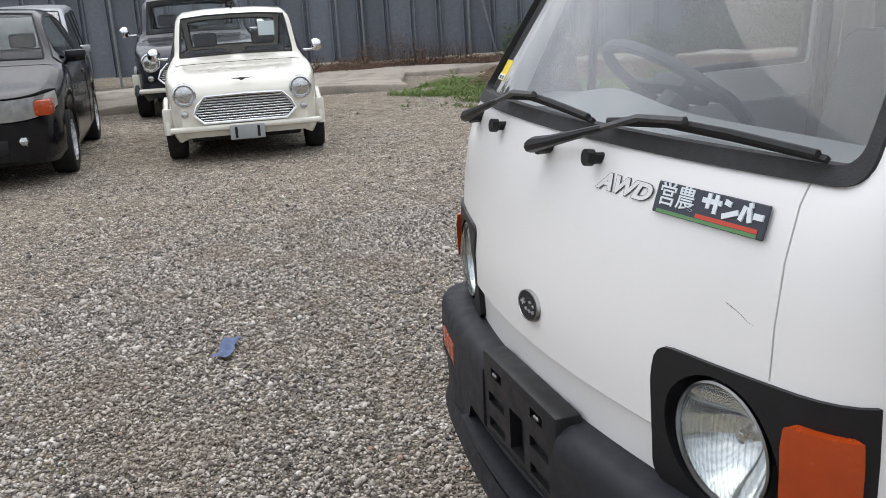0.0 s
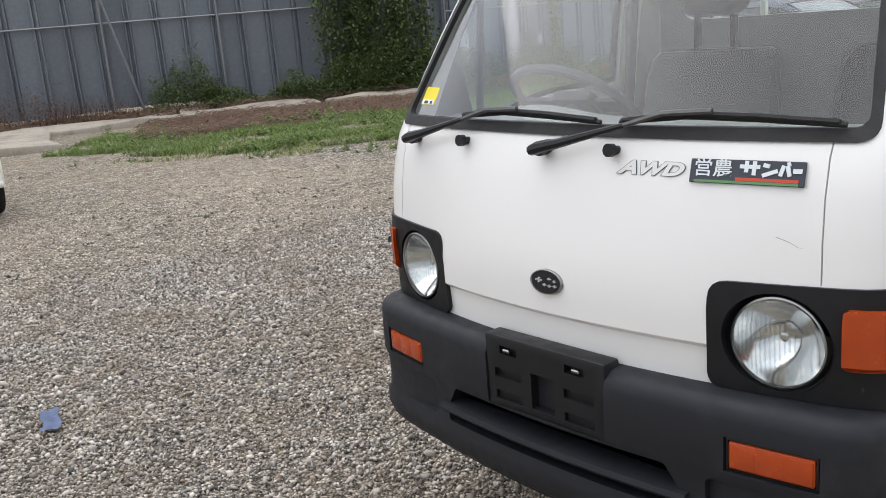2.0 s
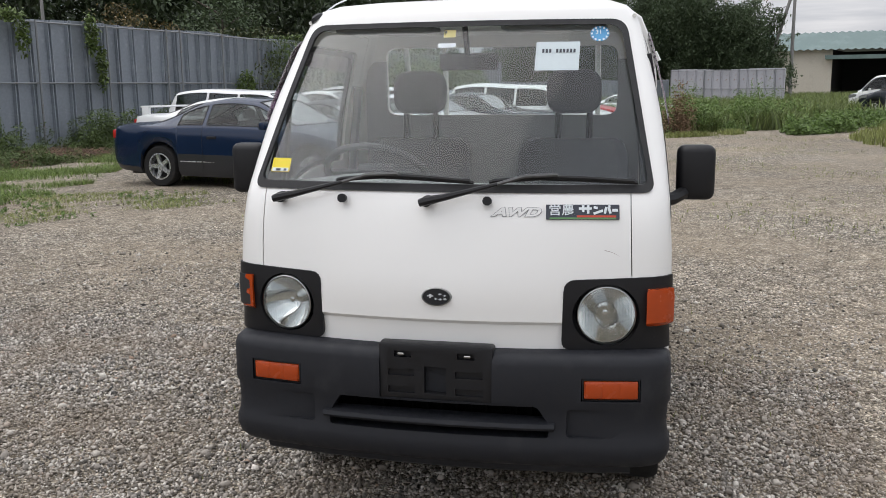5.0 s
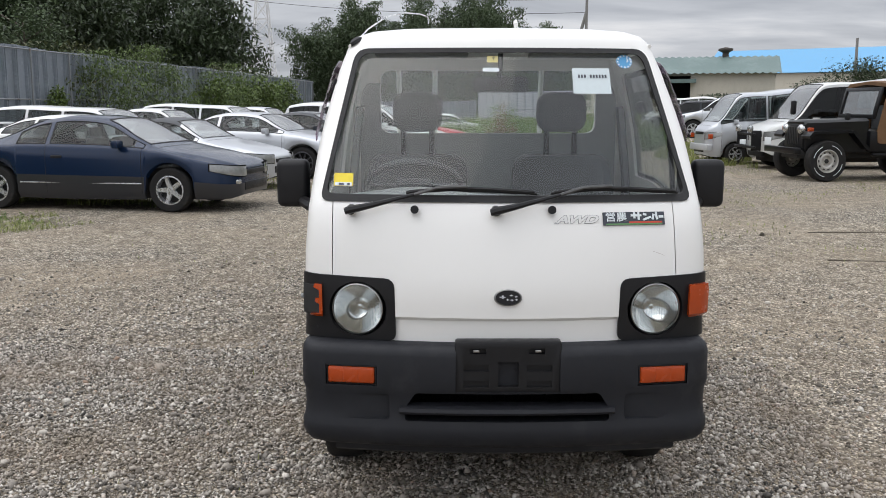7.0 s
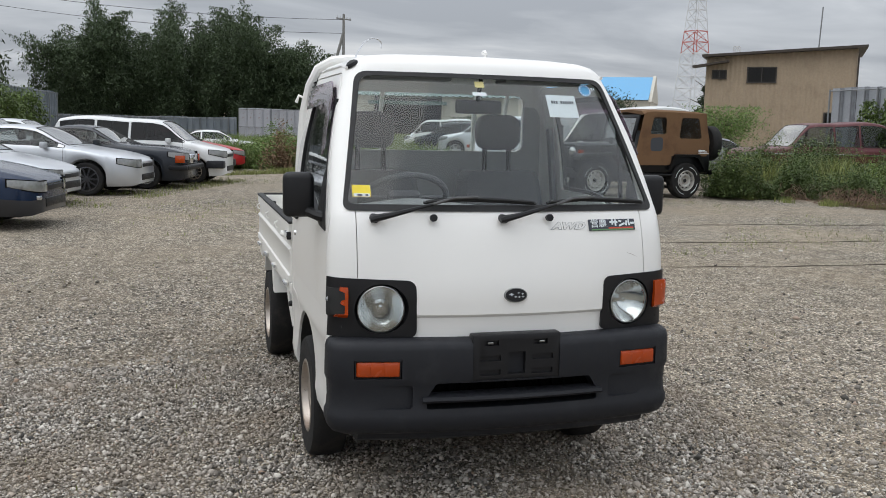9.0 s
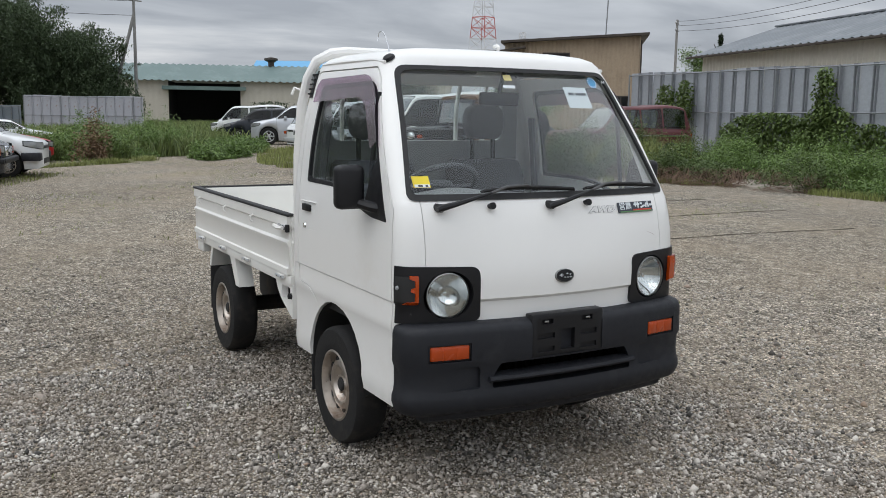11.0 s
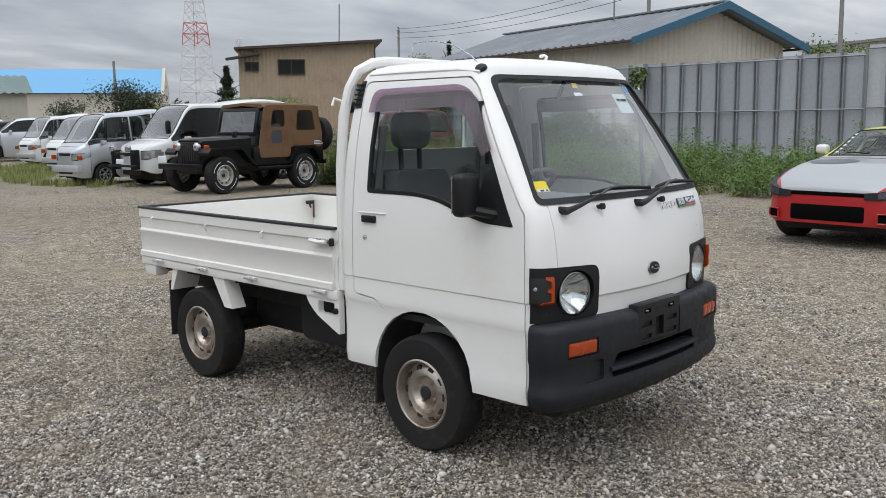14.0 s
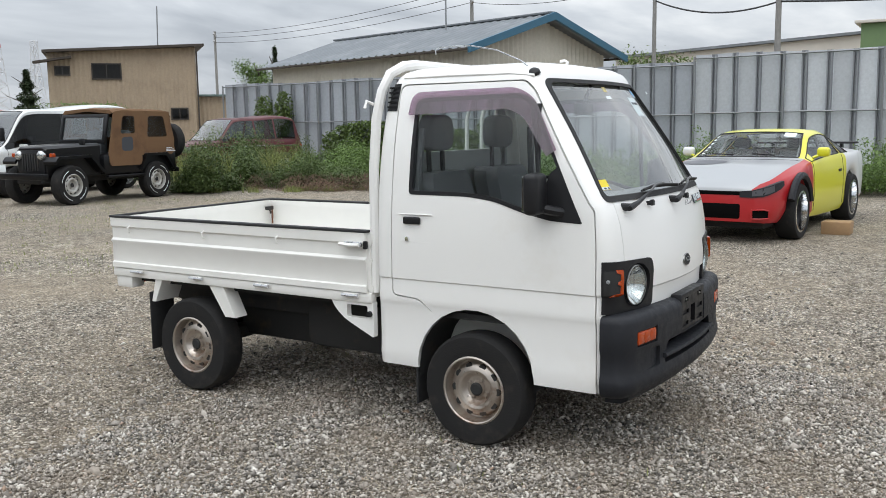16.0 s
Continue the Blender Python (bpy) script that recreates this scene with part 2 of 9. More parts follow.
def stone_mix():
    m = bpy.data.materials.new("loose_stones")
    m.use_nodes = True
    n, l = m.node_tree.nodes, m.node_tree.links
    b = n["Principled BSDF"]
    b.inputs["Roughness"].default_value, b.inputs["Specular IOR Level"].default_value = 0.85, 0.3
    g = n.new("ShaderNodeNewGeometry")
    ramp = n.new("ShaderNodeValToRGB")
    # grey crushed stone, lowered further: some of the truck's shade is in these tones
    stops = [(0.0, (0.05, 0.048, 0.044)), (0.12, (0.13, 0.12, 0.107)), (0.40, (0.275, 0.25, 0.22)), (0.70, (0.43, 0.392, 0.347)), (0.95, (0.70, 0.66, 0.60)), (1.0, (0.34, 0.24, 0.175))]
    e = ramp.color_ramp.elements
    e[0].position, e[0].color = stops[0][0], (*stops[0][1], 1)
    e[1].position, e[1].color = stops[-1][0], (*stops[-1][1], 1)
    for p, c in stops[1:-1]:
        e.new(p).color = (*c, 1)
    l.new(g.outputs["Random Per Island"], ramp.inputs[0])
    t = n.new("ShaderNodeTexNoise")
    t.inputs["Scale"].default_value, t.inputs["Detail"].default_value = 120.0, 4.0
    co = n.new("ShaderNodeTexCoord")
    l.new(co.outputs["Object"], t.inputs["Vector"])
    r = n.new("ShaderNodeMapRange")
    r.inputs["To Min"].default_value, r.inputs["To Max"].default_value = 0.7, 1.3
    l.new(t.outputs["Fac"], r.inputs["Value"])
    h = n.new("ShaderNodeHueSaturation")
    l.new(ramp.outputs[0], h.inputs["Color"])
    l.new(r.outputs[0], h.inputs["Value"])
    # browner, earthier patches between the clean grey ones
    earth = n.new("ShaderNodeTexNoise")
    earth.inputs["Scale"].default_value, earth.inputs["Detail"].default_value = 1.7, 5.0
    l.new(co.outputs["Object"], earth.inputs["Vector"])
    er = n.new("ShaderNodeMapRange")
    er.inputs["From Min"].default_value, er.inputs["From Max"].default_value, er.inputs["To Max"].default_value = 0.42, 0.68, 0.5
    l.new(earth.outputs["Fac"], er.inputs["Value"])
    mix = n.new("ShaderNodeMix")
    mix.data_type = "RGBA"
    mix.inputs[7].default_value = (0.28, 0.22, 0.16, 1)
    l.new(er.outputs[0], mix.inputs[0])
    l.new(h.outputs[0], mix.inputs[6])
    l.new(mix.outputs[2], b.inputs["Base Color"])
    return m


M = {
    "white": material("white_paint", (0.83, 0.823, 0.80), 0.3, grain=0.008, grain_scale=5, coat=0.35, spots=(0.775, 0.755, 0.715), patch_scale=1.6, patch=0.6),
    "old_white": material("weathered_white_paint", (0.80, 0.79, 0.755), 0.4, grain=0.012, grain_scale=12, spots=(0.60, 0.54, 0.46), patch_scale=6, patch=0.70),
    "bumper": material("dark_grey_plastic", (0.014, 0.015, 0.019), 0.58, spec=0.35, grain=0.08, grain_scale=30, bump=0.12, bump_scale=700, spots=(0.030, 0.031, 0.035), patch_scale=5, patch=0.58),
    "black": material("black_plastic", (0.010, 0.010, 0.0115), 0.45, spec=0.35, grain=0.1, grain_scale=25, bump=0.05, bump_scale=500),
    "rubber": material("black_rubber", (0.02, 0.02, 0.021), 0.75, grain=0.15, grain_scale=40, bump=0.15, bump_scale=300),
    "tyre": material("tyre_rubber", (0.016, 0.0155, 0.0155), 0.85, spec=0.3, spots=(0.034, 0.03, 0.026), patch_scale=9, patch=0.56, bump=0.2, bump_scale=120),
    "steel": material("rusty_silver_rim", (0.50, 0.45, 0.40), 0.36, 0.85, spots=(0.27, 0.18, 0.125), patch_scale=9, patch=0.56, grain=0.06, grain_scale=60),
    "alloy": material("silver_alloy", (0.62, 0.63, 0.65), 0.3, 0.8, grain=0.05, grain_scale=30),
    "dark_alloy": material("dark_alloy", (0.10, 0.10, 0.11), 0.35, 0.7, grain=0.05, grain_scale=30),
    "chrome": material("chrome", (0.78, 0.79, 0.8), 0.12, 1.0, grain=0.03, grain_scale=30),
    "mirror": material("mirror_glass", (0.74, 0.74, 0.73), 0.05, 1.0),
    "reflector": material("lamp_reflector", (0.74, 0.74, 0.73), 0.10, 1.0),
    "lamp_ring": material("dull_lamp_ring", (0.30, 0.30, 0.29), 0.3, 1.0),
    "amber": material("amber_lens", (0.40, 0.050, 0.004), 0.22, grain=0.08, grain_scale=25, coat=0.3),
    "red_lens": material("red_lens", (0.45, 0.02, 0.015), 0.2, coat=0.5),
    "clear_lens": material("clear_lamp_lens", (0.52, 0.53, 0.52), 0.12, 0.75, grain=0.1, grain_scale=80, coat=0.6),
    "car_lamp": material("smoky_lamp_glass", (0.34, 0.35, 0.345), 0.12, 0.5, grain=0.1, grain_scale=30, coat=0.8),
    "grey_trim": material("grey_interior_plastic", (0.26, 0.27, 0.275), 0.6, grain=0.06, grain_scale=40),
    "light_trim": material("light_grey_interior_panel", (0.33, 0.345, 0.345), 0.6, grain=0.05, grain_scale=30),
    "seat": material("grey_seat_vinyl", (0.10, 0.104, 0.112), 0.75, grain=0.04, grain_scale=30),
    "chassis": material("grimy_chassis_steel", (0.02, 0.02, 0.02), 0.8, spots=(0.05, 0.035, 0.025), patch_scale=8, patch=0.55),
    "paper": material("white_paper", (0.72, 0.77, 0.79), 0.8, grain=0.02),
    "yellow_paper": material("yellow_sticker", (0.78, 0.62, 0.03), 0.5, grain=0.03),
    "blue_paper": material("blue_sticker", (0.08, 0.30, 0.55), 0.5, grain=0.03),
    "ink": material("dark_ink", (0.05, 0.055, 0.07), 0.6),
    "rust": material("rust_stain", (0.15, 0.06, 0.03), 0.85, grain=0.3, grain_scale=60),
    # near-black that puts the shade inside openings into the colour
    "hole": material("opening_shade", (0.004, 0.004, 0.004), 1.0, spec=0.05),
    "visor": None,
}
M["glass"] = glass("clear_glass", (0.90, 0.935, 0.925), 1.52, 0.008, 2.3)
M["side_glass"] = glass("side_window_glass", (0.93, 0.955, 0.95), 1.3, 0.004)
# the 0.06 film paints pale sky reflection over these screens
M["screen"] = glass("car_windscreen_glass", (0.80, 0.86, 0.84), 1.95, 0.06, 2.3)
M["tint"] = glass("tinted_glass", (0.50, 0.54, 0.54), 1.5)
M["dark_glass"] = glass("dark_tinted_glass", (0.10, 0.11, 0.115))
M["visor"] = glass("purple_smoked_acrylic", (0.56, 0.42, 0.53), 1.5, 0.12)
M["lens"] = glass("lamp_glass", (0.93, 0.95, 0.95), 1.5)


def paint(name, color, rough=0.3, metal=0.0, coat=0.5, spots=None, patch=0.6, spec=0.5):
    return material(name, color, rough, metal, grain=0.008, grain_scale=5, coat=coat, spec=spec, spots=spots, patch=patch, patch_scale=4)

# ---------------------------------------------------------------- building tools
def finish(mesh, mat, smooth=35):
    mesh.materials.clear()
    mesh.materials.append(mat)
    if smooth:
        mesh.polygons.foreach_set("use_smooth", [True] * len(mesh.polygons))
        mesh.set_sharp_from_angle(angle=radians(smooth))
    return mesh


def to_mesh(bm, name="piece", fix=True):
    if fix:
        bmesh.ops.recalc_face_normals(bm, faces=bm.faces[:])
    mesh = bpy.data.meshes.new(name)
    bm.to_mesh(mesh)
    bm.free()
    return mesh


def part(name, bm, mat, parent=None, label="", smooth=35):
    """Links a bmesh (or mesh) as one mesh object, under its thing if it has one."""
    mesh = to_mesh(bm, name) if isinstance(bm, bmesh.types.BMesh) else bm
    mesh.name = name
    ob = new(name, finish(mesh, mat, smooth))
    if parent:
        ob.parent = parent
    if label:
        ob["label"] = label
    return ob


def thing(name, label, category, m=None, group="", kind=""):
    ob = tagged(new(name), label, category, group, kind)
    ob.empty_display_size = 0.2
    if m:
        ob.matrix_basis = m
    return ob


def box(bm, x0, x1, y0, y1, z0, z1, bevel=0.0, seg=2, m=None):
    made = bmesh.ops.create_cube(bm, size=1.0, matrix=Matrix.Translation(((x0 + x1) / 2, (y0 + y1) / 2, (z0 + z1) / 2)) @ Matrix.Diagonal((abs(x1 - x0), abs(y1 - y0), abs(z1 - z0), 1)))
    vs = made["verts"]
    if bevel:
        es = list({e for v in vs for e in v.link_edges})
        out = bmesh.ops.bevel(bm, geom=es, offset=bevel, segments=seg, profile=0.5, affect="EDGES")
        vs = list({v for f in out["faces"] for v in f.verts} | {v for v in vs if v.is_valid})
    if m is not None:
        bmesh.ops.transform(bm, matrix=m, verts=vs)
    return bm


def boxed(*args, **kw):
    return box(bmesh.new(), *args, **kw)


def tube(bm, pts, r, seg=8, cap=True, scale=None):
    """A round bar through the points; scale thins it point by point."""
    pts = [Vector(p) for p in pts]
    rings, n = [], len(pts)
    side = None
    for i, p in enumerate(pts):
        d = (pts[min(i + 1, n - 1)] - pts[max(i - 1, 0)]).normalized()
        if side is None:
            side = d.cross(Vector((0, 0, 1)) if abs(d.z) < 0.9 else Vector((1, 0, 0))).normalized()
        side = (side - d * side.dot(d)).normalized()
        other = d.cross(side)
        k = r * (scale[i] if scale else 1)
        rings.append([bm.verts.new(p + (side * math.cos(a) + other * math.sin(a)) * k) for a in (2 * math.pi * j / seg for j in range(seg))])
    for a, b in zip(rings, rings[1:]):
        for j in range(seg):
            bm.faces.new((a[j], a[(j + 1) % seg], b[(j + 1) % seg], b[j]))
    if cap:
        bm.faces.new(rings[0][::-1])
        bm.faces.new(rings[-1])
    return bm


def lathe(bm, profile, seg=32, m=None, close=False):
    """Turns (radius, height) points round the local y axis."""
    rings = []
    for r, h in profile:
        if r < 1e-5:
            rings.append([bm.verts.new((0, h, 0))])
        else:
            rings.append([bm.verts.new((r * math.cos(a), h, r * math.sin(a))) for a in (2 * math.pi * j / seg for j in range(seg))])
    pairs = list(zip(rings, rings[1:])) + ([(rings[-1], rings[0])] if close else [])
    for a, b in pairs:
        for j in range(seg):
            k = (j + 1) % seg
            if len(a) == 1 and len(b) == 1:
                continue
            if len(a) == 1:
                bm.faces.new((a[0], b[j], b[k]))
            elif len(b) == 1:
                bm.faces.new((a[j], a[k], b[0]))
            else:
                bm.faces.new((a[j], a[k], b[k], b[j]))
    if m is not None:
        bmesh.ops.transform(bm, matrix=m, verts=[v for r in rings for v in r])
    return bm


def loft(bm, rings, cap=True):
    rows = [[bm.verts.new(p) for p in ring] for ring in rings]
    n = len(rows[0])
    for a, b in zip(rows, rows[1:]):
        for j in range(n):
            bm.faces.new((a[j], a[(j + 1) % n], b[(j + 1) % n], b[j]))
    if cap:
        bm.faces.new(rows[0][::-1])
        bm.faces.new(rows[-1])
    return bm


def prism(poly, axis, lo, hi):
    """A solid from a flat outline pushed along an axis; the outline's numbers are the other two axes in order."""
    def at(p, v):
        q = list(p)
        q.insert("xyz".index(axis), v)
        return q
    return loft(bmesh.new(), [[at(p, lo) for p in poly], [at(p, hi) for p in poly]])


def rounded(poly, r, n=4):
    """The outline with its corners rounded; r may be one radius or one a corner."""
    out, k = [], len(poly)
    for i, p in enumerate(poly):
        p, a, b = Vector(p), Vector(poly[i - 1]), Vector(poly[(i + 1) % k])
        q = r[i] if isinstance(r, (list, tuple)) else r
        if q <= 0:
            out.append(tuple(p))
            continue
        u, v = (a - p), (b - p)
        q = min(q, 0.45 * u.length, 0.45 * v.length)
        s, e = p + u.normalized() * q, p + v.normalized() * q
        for j in range(n + 1):
            t = j / n
            out.append(tuple(s * (1 - t) ** 2 + p * 2 * t * (1 - t) + e * t ** 2))
    return out


def carve(mesh, *cuts):
    """The mesh cut by others: each cut is (operation, mesh)."""
    base = new("uncut", mesh)
    others = []
    for op, m in cuts:
        c = new("cutter", m)
        others.append(c)
        mod = base.modifiers.new("cut", "BOOLEAN")
        mod.operation, mod.object, mod.solver = op, c, "EXACT"
    bpy.context.view_layer.update()
    got = bpy.data.meshes.new_from_object(base.evaluated_get(bpy.context.evaluated_depsgraph_get()))
    for o in [base] + others:
        bpy.data.objects.remove(o)
    return got


def cut(mesh, *bms):
    return carve(mesh, *[("DIFFERENCE", to_mesh(b)) for b in bms])


def keep(mesh, bm):
    return carve(mesh, ("INTERSECT", to_mesh(bm)))


def raw(name, verts, faces, mat, parent=None, label="", smooth=0):
    """A mesh from number arrays: all faces have the same number of corners."""
    mesh = bpy.data.meshes.new(name)
    verts, faces = np.asarray(verts, np.float32), np.asarray(faces, np.int32)
    k = faces.shape[1]
    mesh.vertices.add(len(verts))
    mesh.vertices.foreach_set("co", verts.ravel())
    mesh.loops.add(faces.size)
    mesh.loops.foreach_set("vertex_index", faces.ravel())
    mesh.polygons.add(len(faces))
    mesh.polygons.foreach_set("loop_start", np.arange(0, faces.size, k, dtype=np.int32))
    mesh.update(calc_edges=True)
    ob = new(name, finish(mesh, mat, smooth))
    if parent:
        ob.parent = parent
    if label:
        ob["label"] = label
    return ob


def wheel(parent, x, y, r, width, style="five", rim_r=None, rim_mat=None, side=1):
    """A wheel whose outer face looks along y * side."""
    rim_r = rim_r or r * 0.64
    hub = new("wheel")
    hub.parent = parent
    hub.matrix_basis = pose(x, y, r, 0, 0, 0 if side > 0 else 180)
    w = width / 2
    bm = lathe(bmesh.new(), [(rim_r, -w * 0.75), (rim_r * 1.05, -w), (r * 0.94, -w), (r * 0.985, -w * 0.8), (r, -w * 0.45), (r, w * 0.45), (r * 0.985, w * 0.8), (r * 0.94, w * 0.98), (rim_r * 1.2, w * 1.02), (rim_r * 1.04, w * 0.95), (rim_r, w * 0.75)], 40, close=True)
    part("tyre", bm, M["tyre"], hub)
    bm = bmesh.new()
    if style == "steel":
        prof = [(rim_r * 1.03, w * 0.95), (rim_r * 0.985, w * 1.0), (rim_r * 0.95, w * 0.95), (rim_r * 0.93, w * 0.62), (rim_r * 0.89, w * 0.28), (rim_r * 0.85, w * 0.26), (rim_r * 0.80, w * 0.46), (rim_r * 0.70, w * 0.60), (rim_r * 0.58, w * 0.68), (rim_r * 0.50, w * 0.62), (rim_r * 0.44, w * 0.36), (rim_r * 0.38, w * 0.26), (rim_r * 0.24, w * 0.26), (rim_r * 0.2, w * 0.5), (0, w * 0.5)]
        lathe(bm, prof, 40)
        rim = part("rim", bm, rim_mat or M["steel"], hub, "white steel rim" if rim_mat else "rusty silver steel rim")
        # dark discs laid on the rim stand in for the shade in its holes
        for j in range(10):
            bm = bmesh.new()
            a = 2 * math.pi * j / 10
            c = Matrix.Translation((math.cos(a) * rim_r * 0.725, 0, math.sin(a) * rim_r * 0.725)) @ Matrix.Rotation(-a, 4, "Y")
            lathe(bm, [(0, w * 0.60), (rim_r * 0.088, w * 0.598), (rim_r * 0.094, w * 0.40)], 14, c @ Matrix.Diagonal((1.0, 1, 1.22, 1)))
            part("rim_hole", bm, M["chassis"], hub, "oval dark disc in place of a shaded opening")
        for j in range(4):
            a = 2 * math.pi * j / 4 + 0.5
            bm = bmesh.new()
            lathe(bm, [(0, w * 0.5), (rim_r * 0.05, w * 0.49), (rim_r * 0.055, w * 0.3)], 6, Matrix.Translation((math.cos(a) * rim_r * 0.31, 0, math.sin(a) * rim_r * 0.31)))
            part("wheel_nut", bm, M["steel"], hub)
        part("hub_cap", lathe(bmesh.new(), [(0, w * 0.66), (rim_r * 0.15, w * 0.65), (rim_r * 0.20, w * 0.56), (rim_r * 0.21, w * 0.26)], 18), M["chassis"], hub, "dark hub cap")
        return hub
    lathe(bm, [(rim_r * 1.03, w * 0.95), (rim_r * 0.94, w * 0.97), (rim_r * 0.92, w * 0.3), (rim_r * 0.9, -w * 0.5)], 32)
    count, half = {"five": (5, 0.17), "mesh": (10, 0.07), "six": (6, 0.13), "dish": (5, 0.10)}[style]
    depth = 0.15 if style == "dish" else 0.8
    for j in range(count):
        turn = Matrix.Rotation(2 * math.pi * j / count, 4, "Y")
        ring = [(rim_r * 0.15, w * depth * 0.9, -rim_r * half), (rim_r * 0.94, w * depth, -rim_r * half * 0.7), (rim_r * 0.94, w * depth, rim_r * half * 0.7), (rim_r * 0.15, w * depth * 0.9, rim_r * half)]
        low = [(p[0], p[1] - w * 0.25, p[2] * 1.2) for p in ring]
        rb = bmesh.new()
        loft(rb, [low, ring])
        bmesh.ops.transform(rb, matrix=turn, verts=rb.verts[:])
        tmp = bpy.data.meshes.new("spoke")
        rb.to_mesh(tmp)
        rb.free()
        bm.from_mesh(tmp)
        bpy.data.meshes.remove(tmp)
    lathe(bm, [(0, w * depth * 1.05), (rim_r * 0.2, w * depth), (rim_r * 0.24, w * depth * 0.6), (rim_r * 0.24, -w * 0.2)], 20)
    part("rim", bm, rim_mat or M["alloy"], hub)
    if style == "dish":
        part("rim_lip", lathe(bmesh.new(), [(rim_r * 1.035, w * 0.96), (rim_r * 0.94, w * 0.985), (rim_r * 0.905, w * 0.4)], 36), M["chrome"], hub, "bright polished rim lip")
    part("brake_disc", lathe(bmesh.new(), [(0, -w * 0.1), (rim_r * 0.88, -w * 0.1), (rim_r * 0.88, -w * 0.3), (0, -w * 0.3)], 24), M["chassis"], hub)
    return hub

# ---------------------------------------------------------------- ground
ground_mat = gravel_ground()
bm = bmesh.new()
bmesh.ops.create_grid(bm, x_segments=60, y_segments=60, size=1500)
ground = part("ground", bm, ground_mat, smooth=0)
tagged(ground, "grey and beige gravel yard with dusty patches", "ground", kind="structure")

# ---------------------------------------------------------------- the white kei truck (front at x = 0, driver's side at +y)
STEP = [True]


def cab_front(z):
    if not STEP[0] and 0.62 < z < 0.93:
        return 0.0475 - (z - 0.62) * 0.045
    return float(np.interp(z, [0.33, 0.62, 0.70, 0.773, 0.787, 0.86, 0.93, 1.0, 1.08, 1.15, 1.177, 1.45, 1.72], [0.07, 0.054, 0.050, 0.048, 0.0325, 0.033, 0.044, 0.06, 0.080, 0.102, 0.116, 0.285, 0.465]))


def cab_bow(z):
    return float(np.interp(z, [0.33, 0.80, 0.93, 1.02, 1.12, 1.20, 1.72], [0.080, 0.078, 0.074, 0.062, 0.055, 0.060, 0.060]))


def cab_side(z):
    return float(np.interp(z, [0.33, 0.365, 0.40, 0.44, 0.50, 0.60, 0.645, 0.668, 0.69, 0.72, 0.7745, 0.781, 0.90, 1.0, 1.15, 1.30, 1.43, 1.63, 1.72], [0.692, 0.7025, 0.705, 0.7015, 0.6995, 0.7005, 0.703, 0.708, 0.7085, 0.7065, 0.7035, 0.7095, 0.709, 0.707, 0.697, 0.681, 0.662, 0.614, 0.585]))


def cab_ring(z, off=0.0, size=1.0):
    """The cab's plan outline at a height, off metres outwards."""
    zz = min(z, 1.72)
    s, x0, k, w = cab_side(zz) / 0.70, cab_front(zz), cab_bow(zz), cab_side(zz)
    half = [(x0 + k * (y / 0.6) ** 2, y * s) for y in np.linspace(0, 0.6, 11)]
    xs, ys = half[-1]
    slope = 2 * k / 0.6 / s
    for j in range(1, 7):
        t = j / 6
        # a quarter turn from the front's slant to the side
        c = (xs + slope * (w - ys) * 0.8, ys + (w - ys) * 0.93)
        e = (xs + 0.075, w)
        half.append(((1 - t) ** 2 * xs + 2 * t * (1 - t) * c[0] + t * t * e[0], (1 - t) ** 2 * ys + 2 * t * (1 - t) * c[1] + t * t * e[1]))
    xr = float(np.interp(zz, [0.33, 1.25, 1.55, 1.72], [1.372, 1.372, 1.365, 1.33]))
    half += [(x, w) for x in np.linspace(half[-1][0] + 0.06, xr - 0.06, 12)]
    half += [(xr - 0.06 + 0.06 * math.sin(a), w - 0.06 + 0.06 * math.cos(a)) for a in np.linspace(0.3, math.pi / 2, 5)]
    half += [(xr, y) for y in np.linspace(w - 0.12, 0, 5)]
    pts = half + [(x, -y) for x, y in half[-2:0:-1]]
    p = np.array(pts)
    if off:
        d = np.roll(p, -1, 0) - np.roll(p, 1, 0)
        nrm = np.stack([d[:, 1], -d[:, 0]], 1)
        nrm /= np.linalg.norm(nrm, axis=1)[:, None]
        mid_p = np.array([0.8, 0.0])
        sign = np.sign(((p - mid_p) * nrm).sum(1).mean())
        p = p + nrm * off * sign
    if size != 1.0:
        mid_p = np.array([0.86, 0.0])
        p = mid_p + (p - mid_p) * size
    return [(float(a), float(b), z) for a, b in p]


def cab_solid(off=0.0, low=0.345, high=None):
    zs = [z for z in (0.365, 0.40, 0.44, 0.50, 0.60, 0.645, 0.658, 0.668, 0.69, 0.72, 0.7745, 0.781, 0.787, 0.82, 0.86, 0.93, 1.0, 1.08, 1.15, 1.177, 1.25, 1.32, 1.40, 1.48, 1.56, 1.63, 1.68, 1.715) if z > low + 0.02]
    rings = [cab_ring(z, off) for z in [low] + zs]
    if high is None:
        rings += [cab_ring(1.745 + off, off, 0.975), cab_ring(1.768 + off, off, 0.93), cab_ring(1.786 + off, off, 0.84), cab_ring(1.80 + off, off, 0.64), cab_ring(1.806 + off, off, 0.3)]
    bm = loft(bmesh.new(), rings)
    return to_mesh(bm)


def mirrored(poly):
    return [(-a, b) for a, b in poly][::-1]


truck = thing("kei_truck", "small white kei pickup truck with dark grey bumper standing on gravel", "truck")

